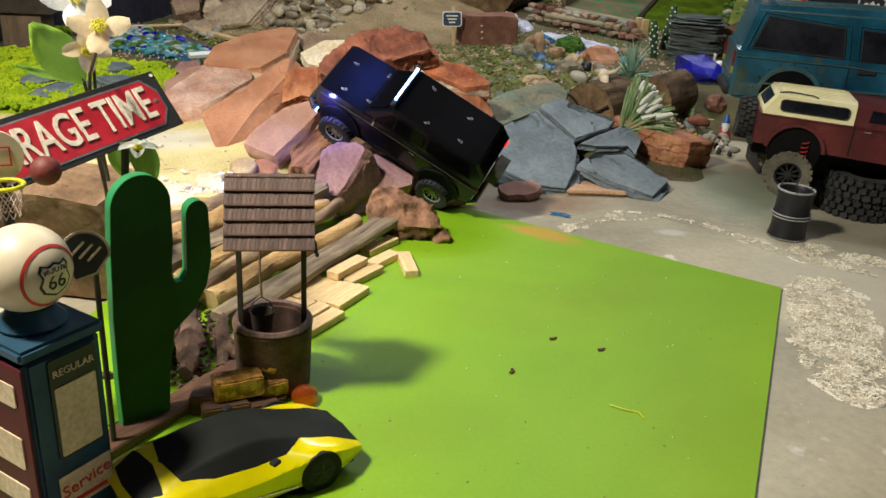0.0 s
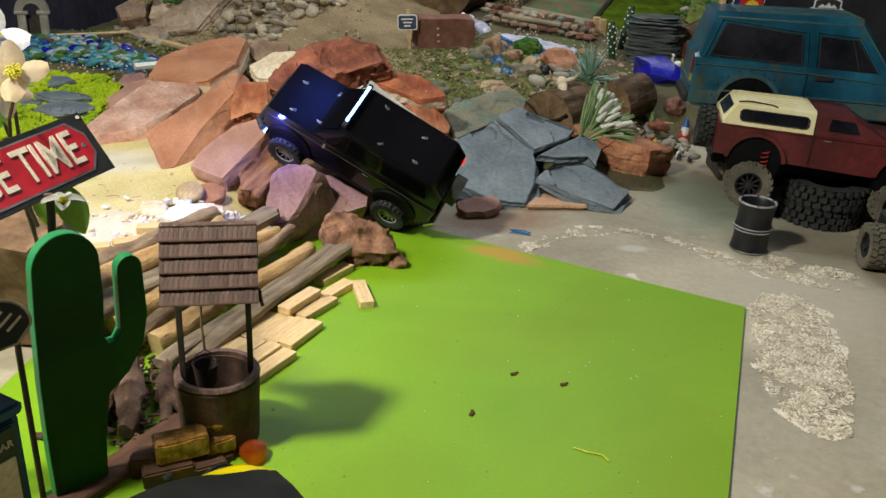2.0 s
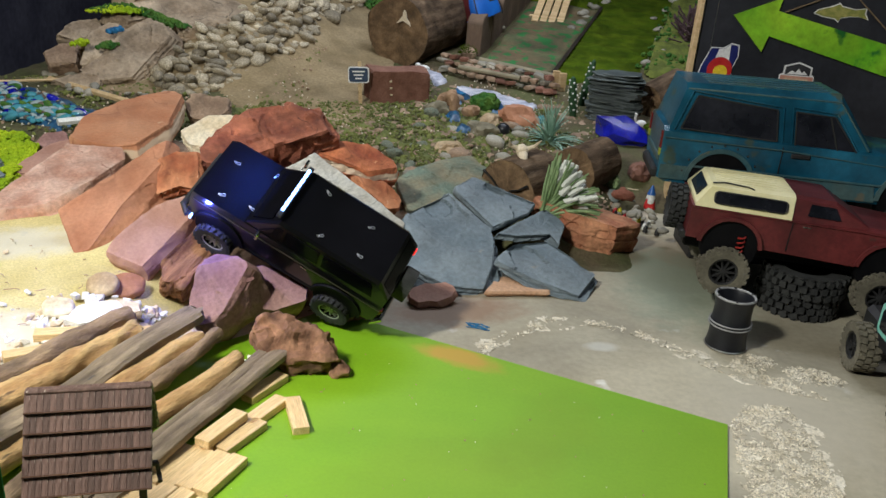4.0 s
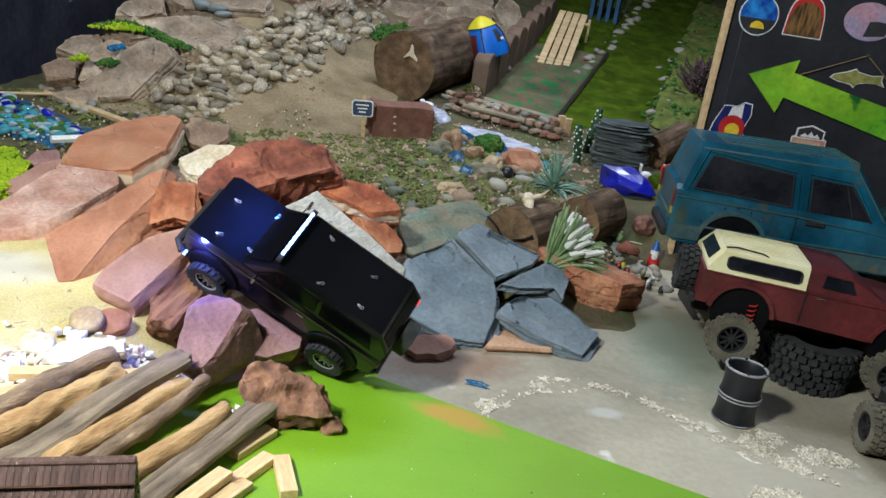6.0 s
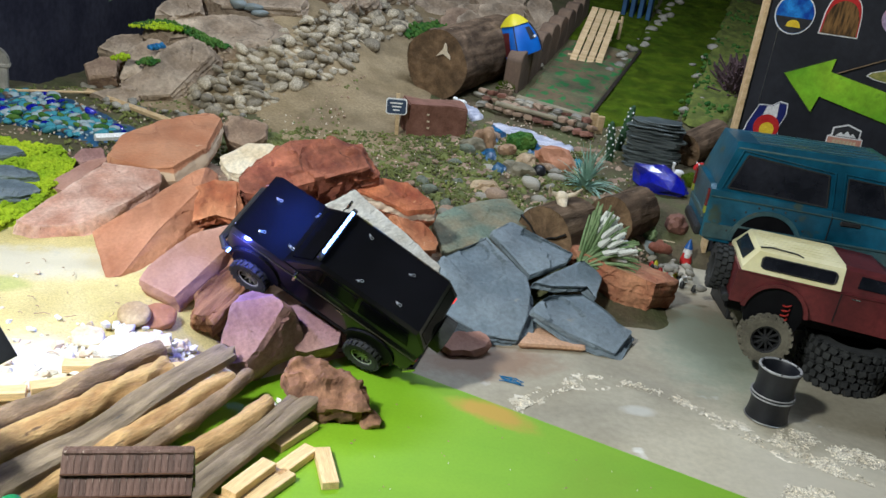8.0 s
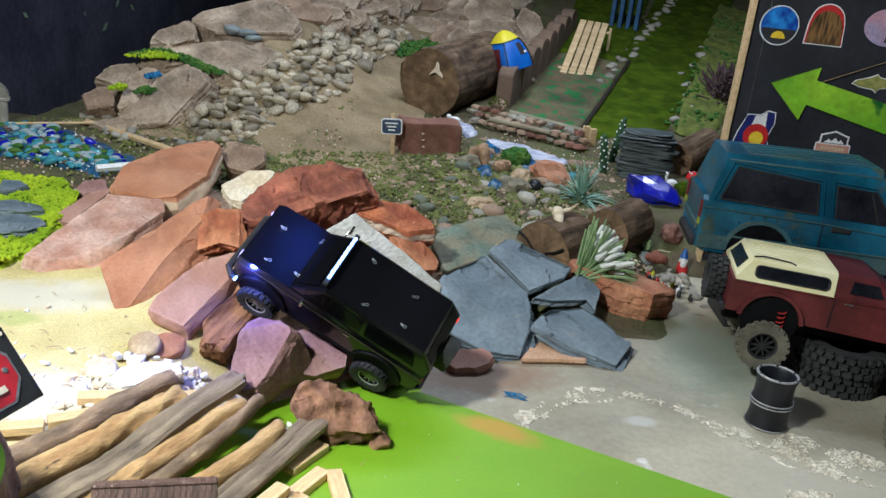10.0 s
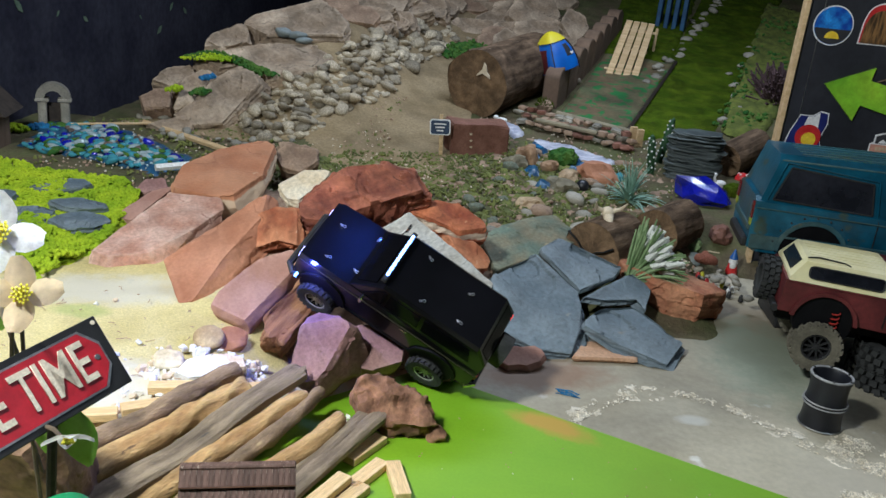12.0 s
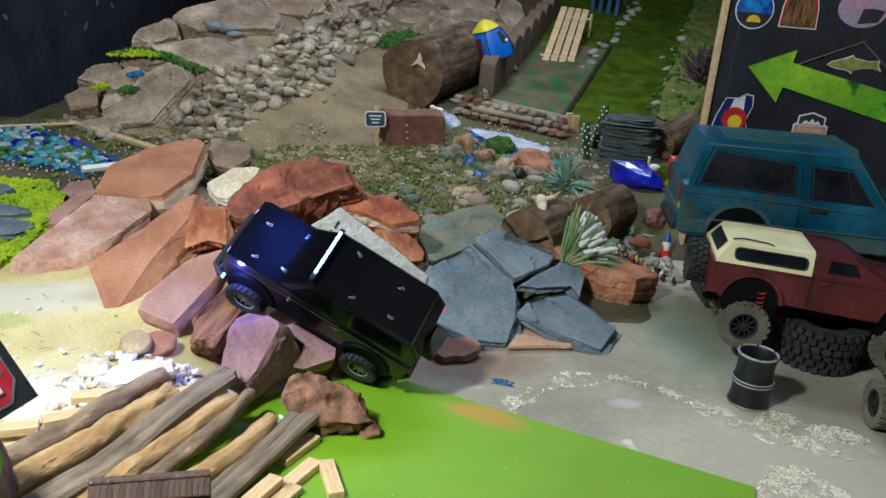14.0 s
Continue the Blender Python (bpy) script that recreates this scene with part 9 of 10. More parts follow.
# grit
for nm, mtl, count, sz in (("pale_grit", M_cream, 1300, 0.006), ("dark_grit", M_brown, 1800, 0.009), ("moss_tufts", M_olive, 1400, 0.012)):
    bm = bmesh.new()
    for _ in range(count):
        x, y = rng.uniform(-1.6, 0.95), rng.uniform(3.35, 4.95)
        g = height(x, y) + 0.006
        if g > 0.03 and not (-0.35 < x < 0.0 and y > 4.35) and noise.noise(Vector((x * 3, y * 3, sz * 900))) > -0.15:
            s = sz * rng.uniform(0.4, 1.0)
            bmesh.ops.create_cone(bm, cap_ends=True, segments=5, radius1=s, radius2=s * 0.3, depth=s * 1.2, matrix=pose(x, y, g, rng.uniform(-40, 40), rng.uniform(-40, 40), rng.uniform(0, 360)))
    tagged(part(nm, bm, mtl), "fine bits strewn over the mossy soil", "grit", kind="stuff")

# ---- pond of glass pebbles ----
pond = [(-1.7, 3.72), (-1.12, 3.64), (-1.06, 3.8), (-1.28, 4.02), (-1.6, 4.2), (-1.8, 4.1)]
for nm, mtl, count in (("cobalt_glass_bits", M_cobalt, 40), ("sea_glass_bits", M_seaglass, 170), ("clear_glass_bits", M_clearglass, 90), ("pond_gravel", M_pondgravel, 34), ("pond_moss", M_darkmoss, 70)):
    bm = bmesh.new()
    n = 0
    while n < count:
        x, y = rng.uniform(-1.8, -1.05), rng.uniform(3.62, 4.2)
        if inside(x, y, pond):
            n += 1
            r = rng.choice((0.007, 0.010, 0.013, 0.018, 0.026))
            t = pose(x, y, height(x, y) + 0.014, rng.uniform(-30, 30), rng.uniform(-30, 30), rng.uniform(0, 360)) @ Matrix.Diagonal((1.2, 0.9, 0.55, 1))
            bmesh.ops.create_icosphere(bm, subdivisions=2, radius=r, matrix=t)
    tagged(part(nm, bm, mtl, smooth=True, angle=3), "shiny glass pebbles lying in the pond" if "glass" in nm else "brown gravel and moss between the pond glass", "glass pebbles" if "glass" in nm else "gravel", kind="stuff")
for a, b, mtl, nm in (((-1.70, 4.10, 0.155), (-1.27, 4.32, 0.17), M_wood, "thin_stick"), ((-1.45, 4.28, 0.16), (-0.95, 3.98, 0.15), M_wood, "flat_lath"), ((-1.10, 3.60, 0.15), (-0.80, 3.86, 0.16), M_whitepaint, "white_lath")):
    bm = bmesh.new()
    tube(bm, [a, b], [0.006 if nm == "thin_stick" else 0.014], 6, 0.1)
    tagged(part(nm, bm, mtl), "pale strip of wood at the pond's edge", "wood strip")
for x, y, w, h, turn in ((-1.27, 3.25, 0.10, 0.05, 10), (-1.13, 3.10, 0.09, 0.045, -15), (-1.25, 2.93, 0.12, 0.08, 25), (-1.06, 2.97, 0.09, 0.06, -5), (-1.40, 3.05, 0.09, 0.05, 40)):
    c, q = math.cos(radians(turn)), math.sin(radians(turn))
    pts = [(w * a, h * b) for a, b in ((-1, -0.2), (-0.6, 0.7), (0.1, 1.0), (0.75, 0.6), (1.05, -0.1), (0.5, -0.8), (-0.3, -0.95))]
    rock("flat_dark_stone", (x, y, height(x, y) + 0.045), (0.05, -0.12, 0.99), [(c * a - q * b, q * a + c * b) for a, b in pts], 0.04, M_slate, "flat dark blue-grey stone set in bright moss", "stone", "flat stones in the moss", cuts=3)

# stone arch and hut by the wall
archway = thing("stone_arch", pose(-1.79, 4.13, 0.12, 0, 0, 25), "small grey stone archway by the black wall", "stone arch")
for x in (-0.045, 0.045):
    bm = bmesh.new()
    box(bm, (0.035, 0.05, 0.12), (x, 0, 0.06), bevel=0.004)
    part("pillar", bm, M_pebble, archway)
    bm = bmesh.new()
    box(bm, (0.055, 0.06, 0.015), (x, 0, 0.127), bevel=0.003)
    part("capital", bm, M_pebble, archway)
bm = bmesh.new()
prism(bm, arc(0, 0.133, 0.07, 180, 0, 12) + arc(0, 0.133, 0.035, 0, 180, 12), 0.05)
part("arch_ring", bm, M_pebble, archway)
bm = bmesh.new()
box(bm, (0.06, 0.012, 0.11), (0, 0.018, 0.055))
part("door", bm, M_wellwood, archway)
hut = thing("wooden_hut", pose(-1.86, 3.72, 0.11, 0, 0, 15), "dark weathered wooden hut beside the moss", "hut")
bm = bmesh.new()
box(bm, (0.16, 0.18, 0.16), (0, 0, 0.08), bevel=0.003)
part("wall", bm, M_bark, hut)
bm = bmesh.new()
prism(bm, [(-0.13, 0.15), (0.13, 0.15), (0.0, 0.28)], 0.22)
part("roof", bm, M_wellwood, hut)

# ---- leaf prints on the cloth ----
rng = random.Random(5)
leaves = thing("leaf_decals", pose(-1.968, 0, 0), "faint grey-green leaf prints on the black cloth", "decals")
for k in range(34):
    y, z = rng.uniform(3.6, 6.5), rng.uniform(0.35, 1.6)
    s = rng.uniform(0.014, 0.032)
    bm = bmesh.new()
    flatplate(bm, [(0, -s * 1.3), (s * 0.5, -s * 0.3), (s * 0.45, s * 0.4), (0, s * 1.3), (-s * 0.45, s * 0.4), (-s * 0.5, -s * 0.3)], 0.001, pose(0, y, z, 90, 0, 90) @ pose(0, 0, 0, 0, 0, rng.uniform(-60, 60)))
    part("leaf", bm, M_leafprint, leaves)


# ---- logs ----
def log(name, a, b, r, label, seed, ends=M_endgrain):
    a, b = Vector(a), Vector(b)
    m = Matrix.Translation(a) @ (b - a).to_track_quat("Z", "Y").to_matrix().to_4x4()
    length = (b - a).length
    ob = thing(name, m, label, "log", "logs")
    bm = bmesh.new()
    rows, seg = max(14, int(length / 0.012)), 72
    shape = [1 + 0.07 * noise.noise(Vector((math.cos(t) * 1.2, math.sin(t) * 1.2, seed))) for t in np.linspace(0, 2 * math.pi, seg + 1)]
    rings = []
    for i in range(rows + 1):
        z = length * i / rows
        ring = []
        for k in range(seg):
            t = 2 * math.pi * k / seg
            c, q = math.cos(t), math.sin(t)
            ridge = abs(noise.noise(Vector((c * 7, q * 7, z * 5 + seed)))) - 0.25
            flake = noise.cell(Vector((t * 3.2 + seed, z * 16, 0))) * 0.5
            w = r * (shape[k] + 0.04 * noise.noise(Vector((z * 5, seed, 3)))) + 0.045 * r * ridge + 0.035 * r * flake
            ring.append(bm.verts.new((w * c, w * q, z + 0.006 * noise.noise(Vector((c * 4, q * 4, seed))) * (i in (0, rows)))))
        rings.append(ring)
    for x, y in zip(rings, rings[1:]):
        for k in range(seg):
            bm.faces.new((x[k], x[(k + 1) % seg], y[(k + 1) % seg], y[k]))
    part("bark", bm, M_bark, ob, smooth=True, angle=0.5)
    for z, side in ((0.004, -1), (length - 0.004, 1)):
        bm = bmesh.new()
        loops = []
        for j in range(1, 9):
            g = j / 8
            loops.append([bm.verts.new((r * 1.0 * shape[k] * g * math.cos(2 * math.pi * k / seg), r * 1.0 * shape[k] * g * math.sin(2 * math.pi * k / seg), z + side * (0.003 + 0.006 * noise.noise(Vector((g * 9 * math.cos(2 * math.pi * k / seg), g * 9 * math.sin(2 * math.pi * k / seg), seed)))) - side * 0.012 * max(0.0, 0.25 - abs(noise.noise(Vector((math.cos(2 * math.pi * k / seg) * 2, math.sin(2 * math.pi * k / seg) * 2, seed + 3))) * 4)) * g)) for k in range(seg)])
        for x, y in zip(loops, loops[1:]):
            for k in range(seg):
                bm.faces.new((x[k], x[(k + 1) % seg], y[(k + 1) % seg], y[k]))
        bm.faces.new(loops[0])
        part("cut_end", bm, ends, ob, "sawn brown log end", smooth=True, angle=0.6)
    return ob


log("big_log", (-0.005, 4.98, 0.40), (0.28, 5.62, 0.47), 0.172, "thick dark log lying beside the path", 2)
edging = thing("scalloped_edging", pose(0, 0, 0), "dark brown scalloped wooden edging beside the painted board", "edging")
M_edging = mat("brown_edging_wood", (0.075, 0.045, 0.028), (0.15, 0.098, 0.062), 10, 0.95, 0.8, stretch=(1, 1, 0.4), wear=0.3, stain=0.4)
foot, end = Vector((0.385, 5.22, 0.0)), Vector((0.86, 6.95, 0.0))
for k in range(8):
    p, q = foot.lerp(end, k / 8), foot.lerp(end, (k + 1) / 8)
    w = (q - p).length
    low, top = height(p.x, p.y) - 0.06, 0.475 + 0.31 * k / 8
    bm = bmesh.new()
    prism(bm, [(0.002, low), (w - 0.002, low), (w - 0.002, top - 0.03)] + arc(w / 2, top - 0.03, w / 2 - 0.002, 10, 170, 12, 0.055) + [(0.002, top - 0.03)], 0.085, bevel=0.008)
    stake = part("stake", bm, M_edging, edging)
    stake.matrix_local = Matrix.Translation((p.x, p.y, 0)) @ Matrix.Rotation(math.atan2(q.y - p.y, q.x - p.x), 4, "Z")
front_log = log("split_log", (0.505, 3.27, 0.130), (0.615, 3.42, 0.140), 0.108, "split brown log with a cracked end behind the slate", 6)
log("short_log", (0.755, 3.57, 0.138), (0.88, 3.74, 0.148), 0.088, "short pale brown log behind the split one", 9)
for turn, w in ((35, 0.105), (150, 0.095)):
    bm = bmesh.new()
    flatplate(bm, [(0.004, -0.001), (w * 0.3, -0.005), (w * 0.6, 0.001), (w, -0.003), (w * 1.02, 0.003), (w * 0.65, 0.005), (w * 0.35, -0.001), (0.004, 0.001)], 0.006, pose(0, 0, -0.0125))
    crack = part("crack", bm, M_blackink, front_log, "dark crack in the cut end")
    crack.matrix_local = pose(0, 0, 0, 0, 0, turn)
log("short_log", (1.20, 4.55, 0.24), (1.38, 4.75, 0.30), 0.075, "short mossy log beside the sign board", 8)

# ---- tent, pallet, blue rack ----
def dome(a0, a1, s0, s1, grow, na=8, ns=10):
    """A stretch of a bowed square tent wall; angles in degrees, heights as shares."""
    bm = bmesh.new()
    rows = []
    for i in range(ns + 1):
        h = s0 + (s1 - s0) * i / ns
        row = []
        for k in range(na + 1):
            a = radians(a0 + (a1 - a0) * k / na)
            c, q = math.cos(a), math.sin(a)
            r = grow * 0.100 * (1 - h ** 2.1) ** 0.62 / (abs(c) ** 4 + abs(q) ** 4) ** 0.25
            row.append(bm.verts.new((r * c, r * q, grow * 0.205 * h)))
        rows.append(row)
    for r0, r1 in zip(rows, rows[1:]):
        for k in range(na):
            bm.faces.new((r0[k], r0[k + 1], r1[k + 1], r1[k]))
    bmesh.ops.remove_doubles(bm, verts=bm.verts[:], dist=0.0003)
    return bm


tent = thing("toy_tent", pose(0.415, 5.40, 0.470, -12, -17, 42), "small blue and yellow toy dome tent on a log", "tent")
part("fabric", dome(0, 360, 0, 0.985, 1.0, 48), M_bluetent, tent, "blue nylon wall", smooth=True)
part("fly", dome(0, 360, 0.74, 0.995, 1.05, 48), M_yellowtent, tent, "yellow nylon top", smooth=True)
part("doorway", dome(158, 205, 0.02, 0.62, 1.012), M_maroon, tent, "dark maroon open doorway")
part("window", dome(-84, -62, 0.34, 0.66, 1.014), M_boardblack, tent)
part("flap", dome(-68, -56, 0.36, 0.42, 1.025, 3, 2), M_whitepaint, tent, "rolled white flap")
for turn in (45, 135, 225, 315):
    bm = bmesh.new()
    arch = []
    for i in range(11):
        h = -0.06 + 1.05 * i / 10
        r = 1.03 * 0.100 * (1 - max(h, 0) ** 2.1) ** 0.62 * 1.19
        arch.append((r * math.cos(radians(turn)), r * math.sin(radians(turn)), 0.211 * h))
    tube(bm, arch, [0.0032], 6)
    part("pole", bm, M_blackplastic, tent)
ramp = thing("wooden_ramp", pose(0, 0, 0), "pale slatted wooden ramp leaning up the slope", "ramp")
a0, a1, b0, b1 = Vector((0.706, 5.95, 0.425)), Vector((0.914, 5.92, 0.42)), Vector((0.897, 6.5, 0.718)), Vector((1.088, 6.5, 0.709))
for k in range(4):
    s = (k + 0.5) / 4
    p, q = a0.lerp(a1, s), b0.lerp(b1, s)
    m = Matrix.Translation((p + q) / 2) @ Matrix(((a1 - a0).normalized(), (q - p).normalized(), (a1 - a0).cross(q - p).normalized())).transposed().to_4x4()
    bm = bmesh.new()
    box(bm, (0.041, (q - p).length, 0.012), bevel=0.002)
    slat = part("slat", bm, M_wood, ramp)
    slat.matrix_local = m
for s in (0.12, 0.5, 0.88):
    p, q = a0.lerp(b0, s), a1.lerp(b1, s)
    bm = bmesh.new()
    tube(bm, [p + Vector((0, 0.008, -0.016)), q + Vector((0, 0.008, -0.016))], [0.010], 6)
    part("batten", bm, M_wood, ramp)
for s in (0.02, 0.98):
    p = b0.lerp(b1, s)
    bm = bmesh.new()
    tube(bm, [p + Vector((0, 0.01, -0.02)), Vector((p.x, p.y + 0.02, height(p.x, p.y) - 0.01))], [0.010], 6)
    part("prop", bm, M_wood, ramp)
rack = thing("blue_rack", pose(1.28, 7.2, 0.655, 0, 0, -15), "weathered blue wooden rack far up the slope", "rack")
for k in range(4):
    bm = bmesh.new()
    box(bm, (0.03, 0.14, 0.26), (-0.09 + 0.06 * k, 0, 0.13), bevel=0.003)
    part("board", bm, M_rackblue, rack)
bm = bmesh.new()
box(bm, (0.26, 0.16, 0.02), (0, 0, 0.27))
part("top", bm, M_rackblue, rack)

# ---- creek wall of red stones ----
wall = thing("creek_wall", pose(0, 0, 0), "low wall of small red stones along the creek", "stone wall")
for row, (dy, dz) in enumerate(((0.0, 0.0), (0.05, 0.028), (0.10, 0.05))):
    for k in range(12):
        s = (k + 0.5 * (row % 2)) / 12
        x, y = 0.25 + 0.56 * s, 5.0 - 0.24 * s
        bm = bmesh.new()
        w = rng.uniform(0.035, 0.055)
        box(bm, (w, 0.045, rng.uniform(0.014, 0.026)), bevel=0.005, seg=2)
        for v in bm.verts:
            v.co += Vector((noise.noise(v.co * 60 + Vector((k, row, 0))), noise.noise(v.co * 60 + Vector((row, k, 5))), 0)) * 0.008
        stone = part("stone", bm, rng.choice((M_brickdull, M_brickdull, M_brown, M_pebble)), wall)
        stone.matrix_local = pose(x, y - 0.09 + dy, height(x, y) + 0.012 + dz, rng.uniform(-14, 14), rng.uniform(-14, 14), -23 + rng.uniform(-35, 35))
for p, q, r in (((0.32, 4.88, 0.27), (0.62, 4.76, 0.26), 0.012), ((0.42, 4.97, 0.30), (0.80, 4.84, 0.27), 0.014)):
    bm = bmesh.new()
    tube(bm, [p, q], [r], 8, 0.2)
    tagged(part("flat_stone_strip", bm, M_olivestone), "long grey stone strip on the creek wall", "stone")
for x, y in ((0.80, 4.82), (0.83, 4.79)):
    bm = bmesh.new()
    box(bm, (0.035, 0.02, 0.09), (0, 0, 0.045), bevel=0.003)
    ob = part("small_post", bm, M_wood)
    ob.matrix_world = pose(x, y, height(x, y), 0, 0, 20)
    tagged(ob, "pale wooden post at the end of the creek wall", "post", "posts")

clump("blue_moss", [(0.29, 4.26, 0.145), (0.32, 4.265, 0.145)], 0.035, 60, 0.011, M_bluedye, "tuft of dark blue dyed moss by the creek", 12)
bush = thing("dry_shrub", pose(1.70, 5.72, 0.36), "dry purple-brown shrub behind the sign board", "shrub")
brng = random.Random(31)
for k in range(9):
    base = Vector((brng.gauss(0, 0.03), brng.gauss(0, 0.05), 0))
    bm = bmesh.new()
    for _ in range(46):
        d = Vector((brng.gauss(0, 0.45), brng.gauss(0, 0.7), abs(brng.gauss(1.0, 0.5)))).normalized()
        l = brng.uniform(0.08, 0.26)
        tube(bm, [base, base + d * l * 0.6, base + d * l + Vector((brng.gauss(0, 0.02), brng.gauss(0, 0.02), 0))], [0.004, 0.003, 0.006], 4)
    part("branch", bm, M_dryshrub, bush)

# ---- chalk sign and carved block ----
chalk = thing("chalk_sign", pose(-0.104, 4.34, 0.15, 0, -4, 0), "tiny blue chalkboard sign on a pale post", "sign")
bm = bmesh.new()
flatplate(bm, rounded(0.092, 0.070, 0.012), 0.006, pose(0, 0, 0.133, 90))
part("frame", bm, M_whitepaint, chalk)
bm = bmesh.new()
flatplate(bm, rounded(0.082, 0.060, 0.010), 0.003, pose(0, -0.0055, 0.133, 90))
part("face", bm, M_chalk, chalk)
for w, z in ((0.055, 0.148), (0.042, 0.133), (0.03, 0.118)):
    bm = bmesh.new()
    box(bm, (w, 0.001, 0.006), (0, -0.009, z))
    part("writing_bar", bm, M_whitepaint, chalk)
bm = bmesh.new()
box(bm, (0.016, 0.006, 0.19), (0.004, 0.004, 0.095), bevel=0.001)
part("post", bm, M_wood, chalk)
block = thing("carved_stone_block", pose(0.04, 4.50, 0.12, 4, 0, 20), "dark red stone block with small pale marks", "stone block")
bm = bmesh.new()
box(bm, (0.27, 0.15, 0.18), (0, 0, 0.09), bevel=0.006, seg=2)
bmesh.ops.subdivide_edges(bm, edges=bm.edges[:], cuts=2, use_grid_fill=True)
for v in bm.verts:
    v.co += v.co.normalized() * 0.016 * noise.noise(v.co * 16)
part("body", bm, M_brickdull, block)
for k in range(3):
    bm = bmesh.new()
    box(bm, (0.012, 0.004, 0.008), (-0.05 + 0.004 * k, -0.080, 0.140 - 0.03 * k), bevel=0.001)
    part("mark", bm, M_label, block)

# ---- plants ----
def blade_plant(name, at, count, length, width, up, material, label, tip=None, seed=0, lean=(0, 0)):
    rng = random.Random(seed)
    plant = thing(name, pose(*at), label, "plant", "model plants")
    for k in range(count):
        a, e = 2.4 * k + rng.uniform(-0.3, 0.3), radians(rng.uniform(*up))
        l = length * rng.uniform(0.7, 1.1)
        d = Vector((math.cos(a) * math.cos(e) + lean[0], math.sin(a) * math.cos(e) + lean[1], math.sin(e))).normalized()
        side = d.cross(Vector((0, 0, 1))).normalized()
        bm = bmesh.new()
        rows = []
        for i in range(6):
            s = i / 5
            p = d * l * s + Vector((0, 0, -0.55 * l * s * s * math.cos(e))) + side * (l * 0.22 * math.sin(k * 1.7) * s * s)
            w = width * (1 - s) ** 0.7 + 0.0004
            rows.append([bm.verts.new(p + side * w), bm.verts.new(p + Vector((0, 0, -w * 0.5))), bm.verts.new(p - side * w), bm.verts.new(p + Vector((0, 0, w * 0.25)))])
        for r0, r1 in zip(rows, rows[1:]):
            for j in range(4):
                bm.faces.new((r0[j], r0[(j + 1) % 4], r1[(j + 1) % 4], r1[j]))
        part("blade", bm, material if tip is None or k % 3 else tip, plant)
    return plant


blade_plant("agave", (0.71, 4.02, 0.13), 84, 0.20, 0.0068, (2, 85), M_agave, "pale blue-green spiky agave plant", seed=1)
# fan of thick blades, the middle ones frosted
fan = thing("tuft_plant", pose(0.625, 3.16, 0.115), "fan of thick pale green blades with frosted white tips", "plant", "model plants")
prng = random.Random(7)
for k in range(150):
    a = radians(prng.uniform(-8, 88))
    frosted = 30 < math.degrees(a) < 76 and prng.random() < 0.72
    l = prng.uniform(0.145, 0.205) * (0.95 if frosted else 1.0)
    d = Vector((math.cos(a), prng.uniform(-0.35, 0.45), math.sin(a) * 0.9 + 0.1)).normalized()
    side = d.cross(Vector((0.1, -1, 0.25))).normalized()
    up = side.cross(d)
    root = Vector((prng.gauss(0, 0.008), prng.gauss(0, 0.012), 0))
    for name, mtl, s0, s1 in (("blade", M_grass, 0.0, 0.62 if frosted else 1.0), ("frosted_tip", M_frost, 0.6, 1.0)):
        if name == "frosted_tip" and not frosted:
            continue
        bm = bmesh.new()
        rows = []
        for i in range(6):
            s = s0 + (s1 - s0) * i / 5
            p = root + d * l * s - Vector((0, 0, 0.05 * s * s * math.cos(a)))
            w = 0.0032 * (0.55 + 1.1 * math.sin(math.pi * (0.12 + 0.80 * s))) * (2.0 if name == "frosted_tip" else 1.0)
            rows.append([bm.verts.new(p + side * w), bm.verts.new(p + up * w * 0.5), bm.verts.new(p - side * w), bm.verts.new(p - up * w * 0.5)])
        for r0, r1 in zip(rows, rows[1:]):
            for j in range(4):
                bm.faces.new((r0[j], r0[(j + 1) % 4], r1[(j + 1) % 4], r1[j]))
        bm.faces.new(rows[-1])
        part(name, bm, mtl, fan, smooth=True, angle=0.9)
for x, y, h, lean in ((0.855, 4.45, 0.185, -7), (0.905, 4.60, 0.225, 9)):
    spotted = thing("spotted_cactus", pose(x, y, height(x, y) - 0.004, 0, lean, 0), "dark green model cactus with white dots", "cactus", "model plants")
    bm = bmesh.new()
    lathe(bm, [(0, 0), (0.015, 0.002), (0.019, h * 0.4), (0.017, h * 0.8), (0.010, h * 0.97), (0, h + 0.003)], 16)
    part("stem", bm, M_darkgreen, spotted, smooth=True)
    for k in range(26):
        z = h * (0.15 + 0.8 * k / 26)
        r = 0.0192 if z < h * 0.6 else 0.0192 - 0.006 * (z / h - 0.6) / 0.4
        bm = bmesh.new()
        bmesh.ops.create_icosphere(bm, subdivisions=1, radius=0.0052, matrix=pose(r * math.cos(k * 2.4), r * math.sin(k * 2.4), z))
        part("dot", bm, M_whitepaint, spotted)
bm = bmesh.new()
flatplate(bm, [(-0.045, -0.028), (-0.01, -0.012), (0.012, -0.022), (0.034, -0.034), (0.03, -0.018), (0.012, 0.0), (0.006, 0.03), (-0.006, 0.042), (-0.012, 0.012)], 0.006, pose(0.034, 4.935, 0.475, 90, 0, -24))
tagged(part("bird_figurine", bm, M_bone), "small pale bird figure fixed on the log end", "figurine")
shrub = thing("green_shrub", pose(0.36, 5.15, 0.27), "small dark green shrub in a brown pot", "plant")
bm = bmesh.new()
for k in range(70):
    d = Vector((rng.gauss(0, 1), rng.gauss(0, 1), abs(rng.gauss(0.4, 0.8)))).normalized()
    tube(bm, [Vector((0, 0, 0.03)), Vector((0, 0, 0.03)) + d * 0.055], [0.004, 0.001], 4)
part("foliage", bm, M_turf, shrub)
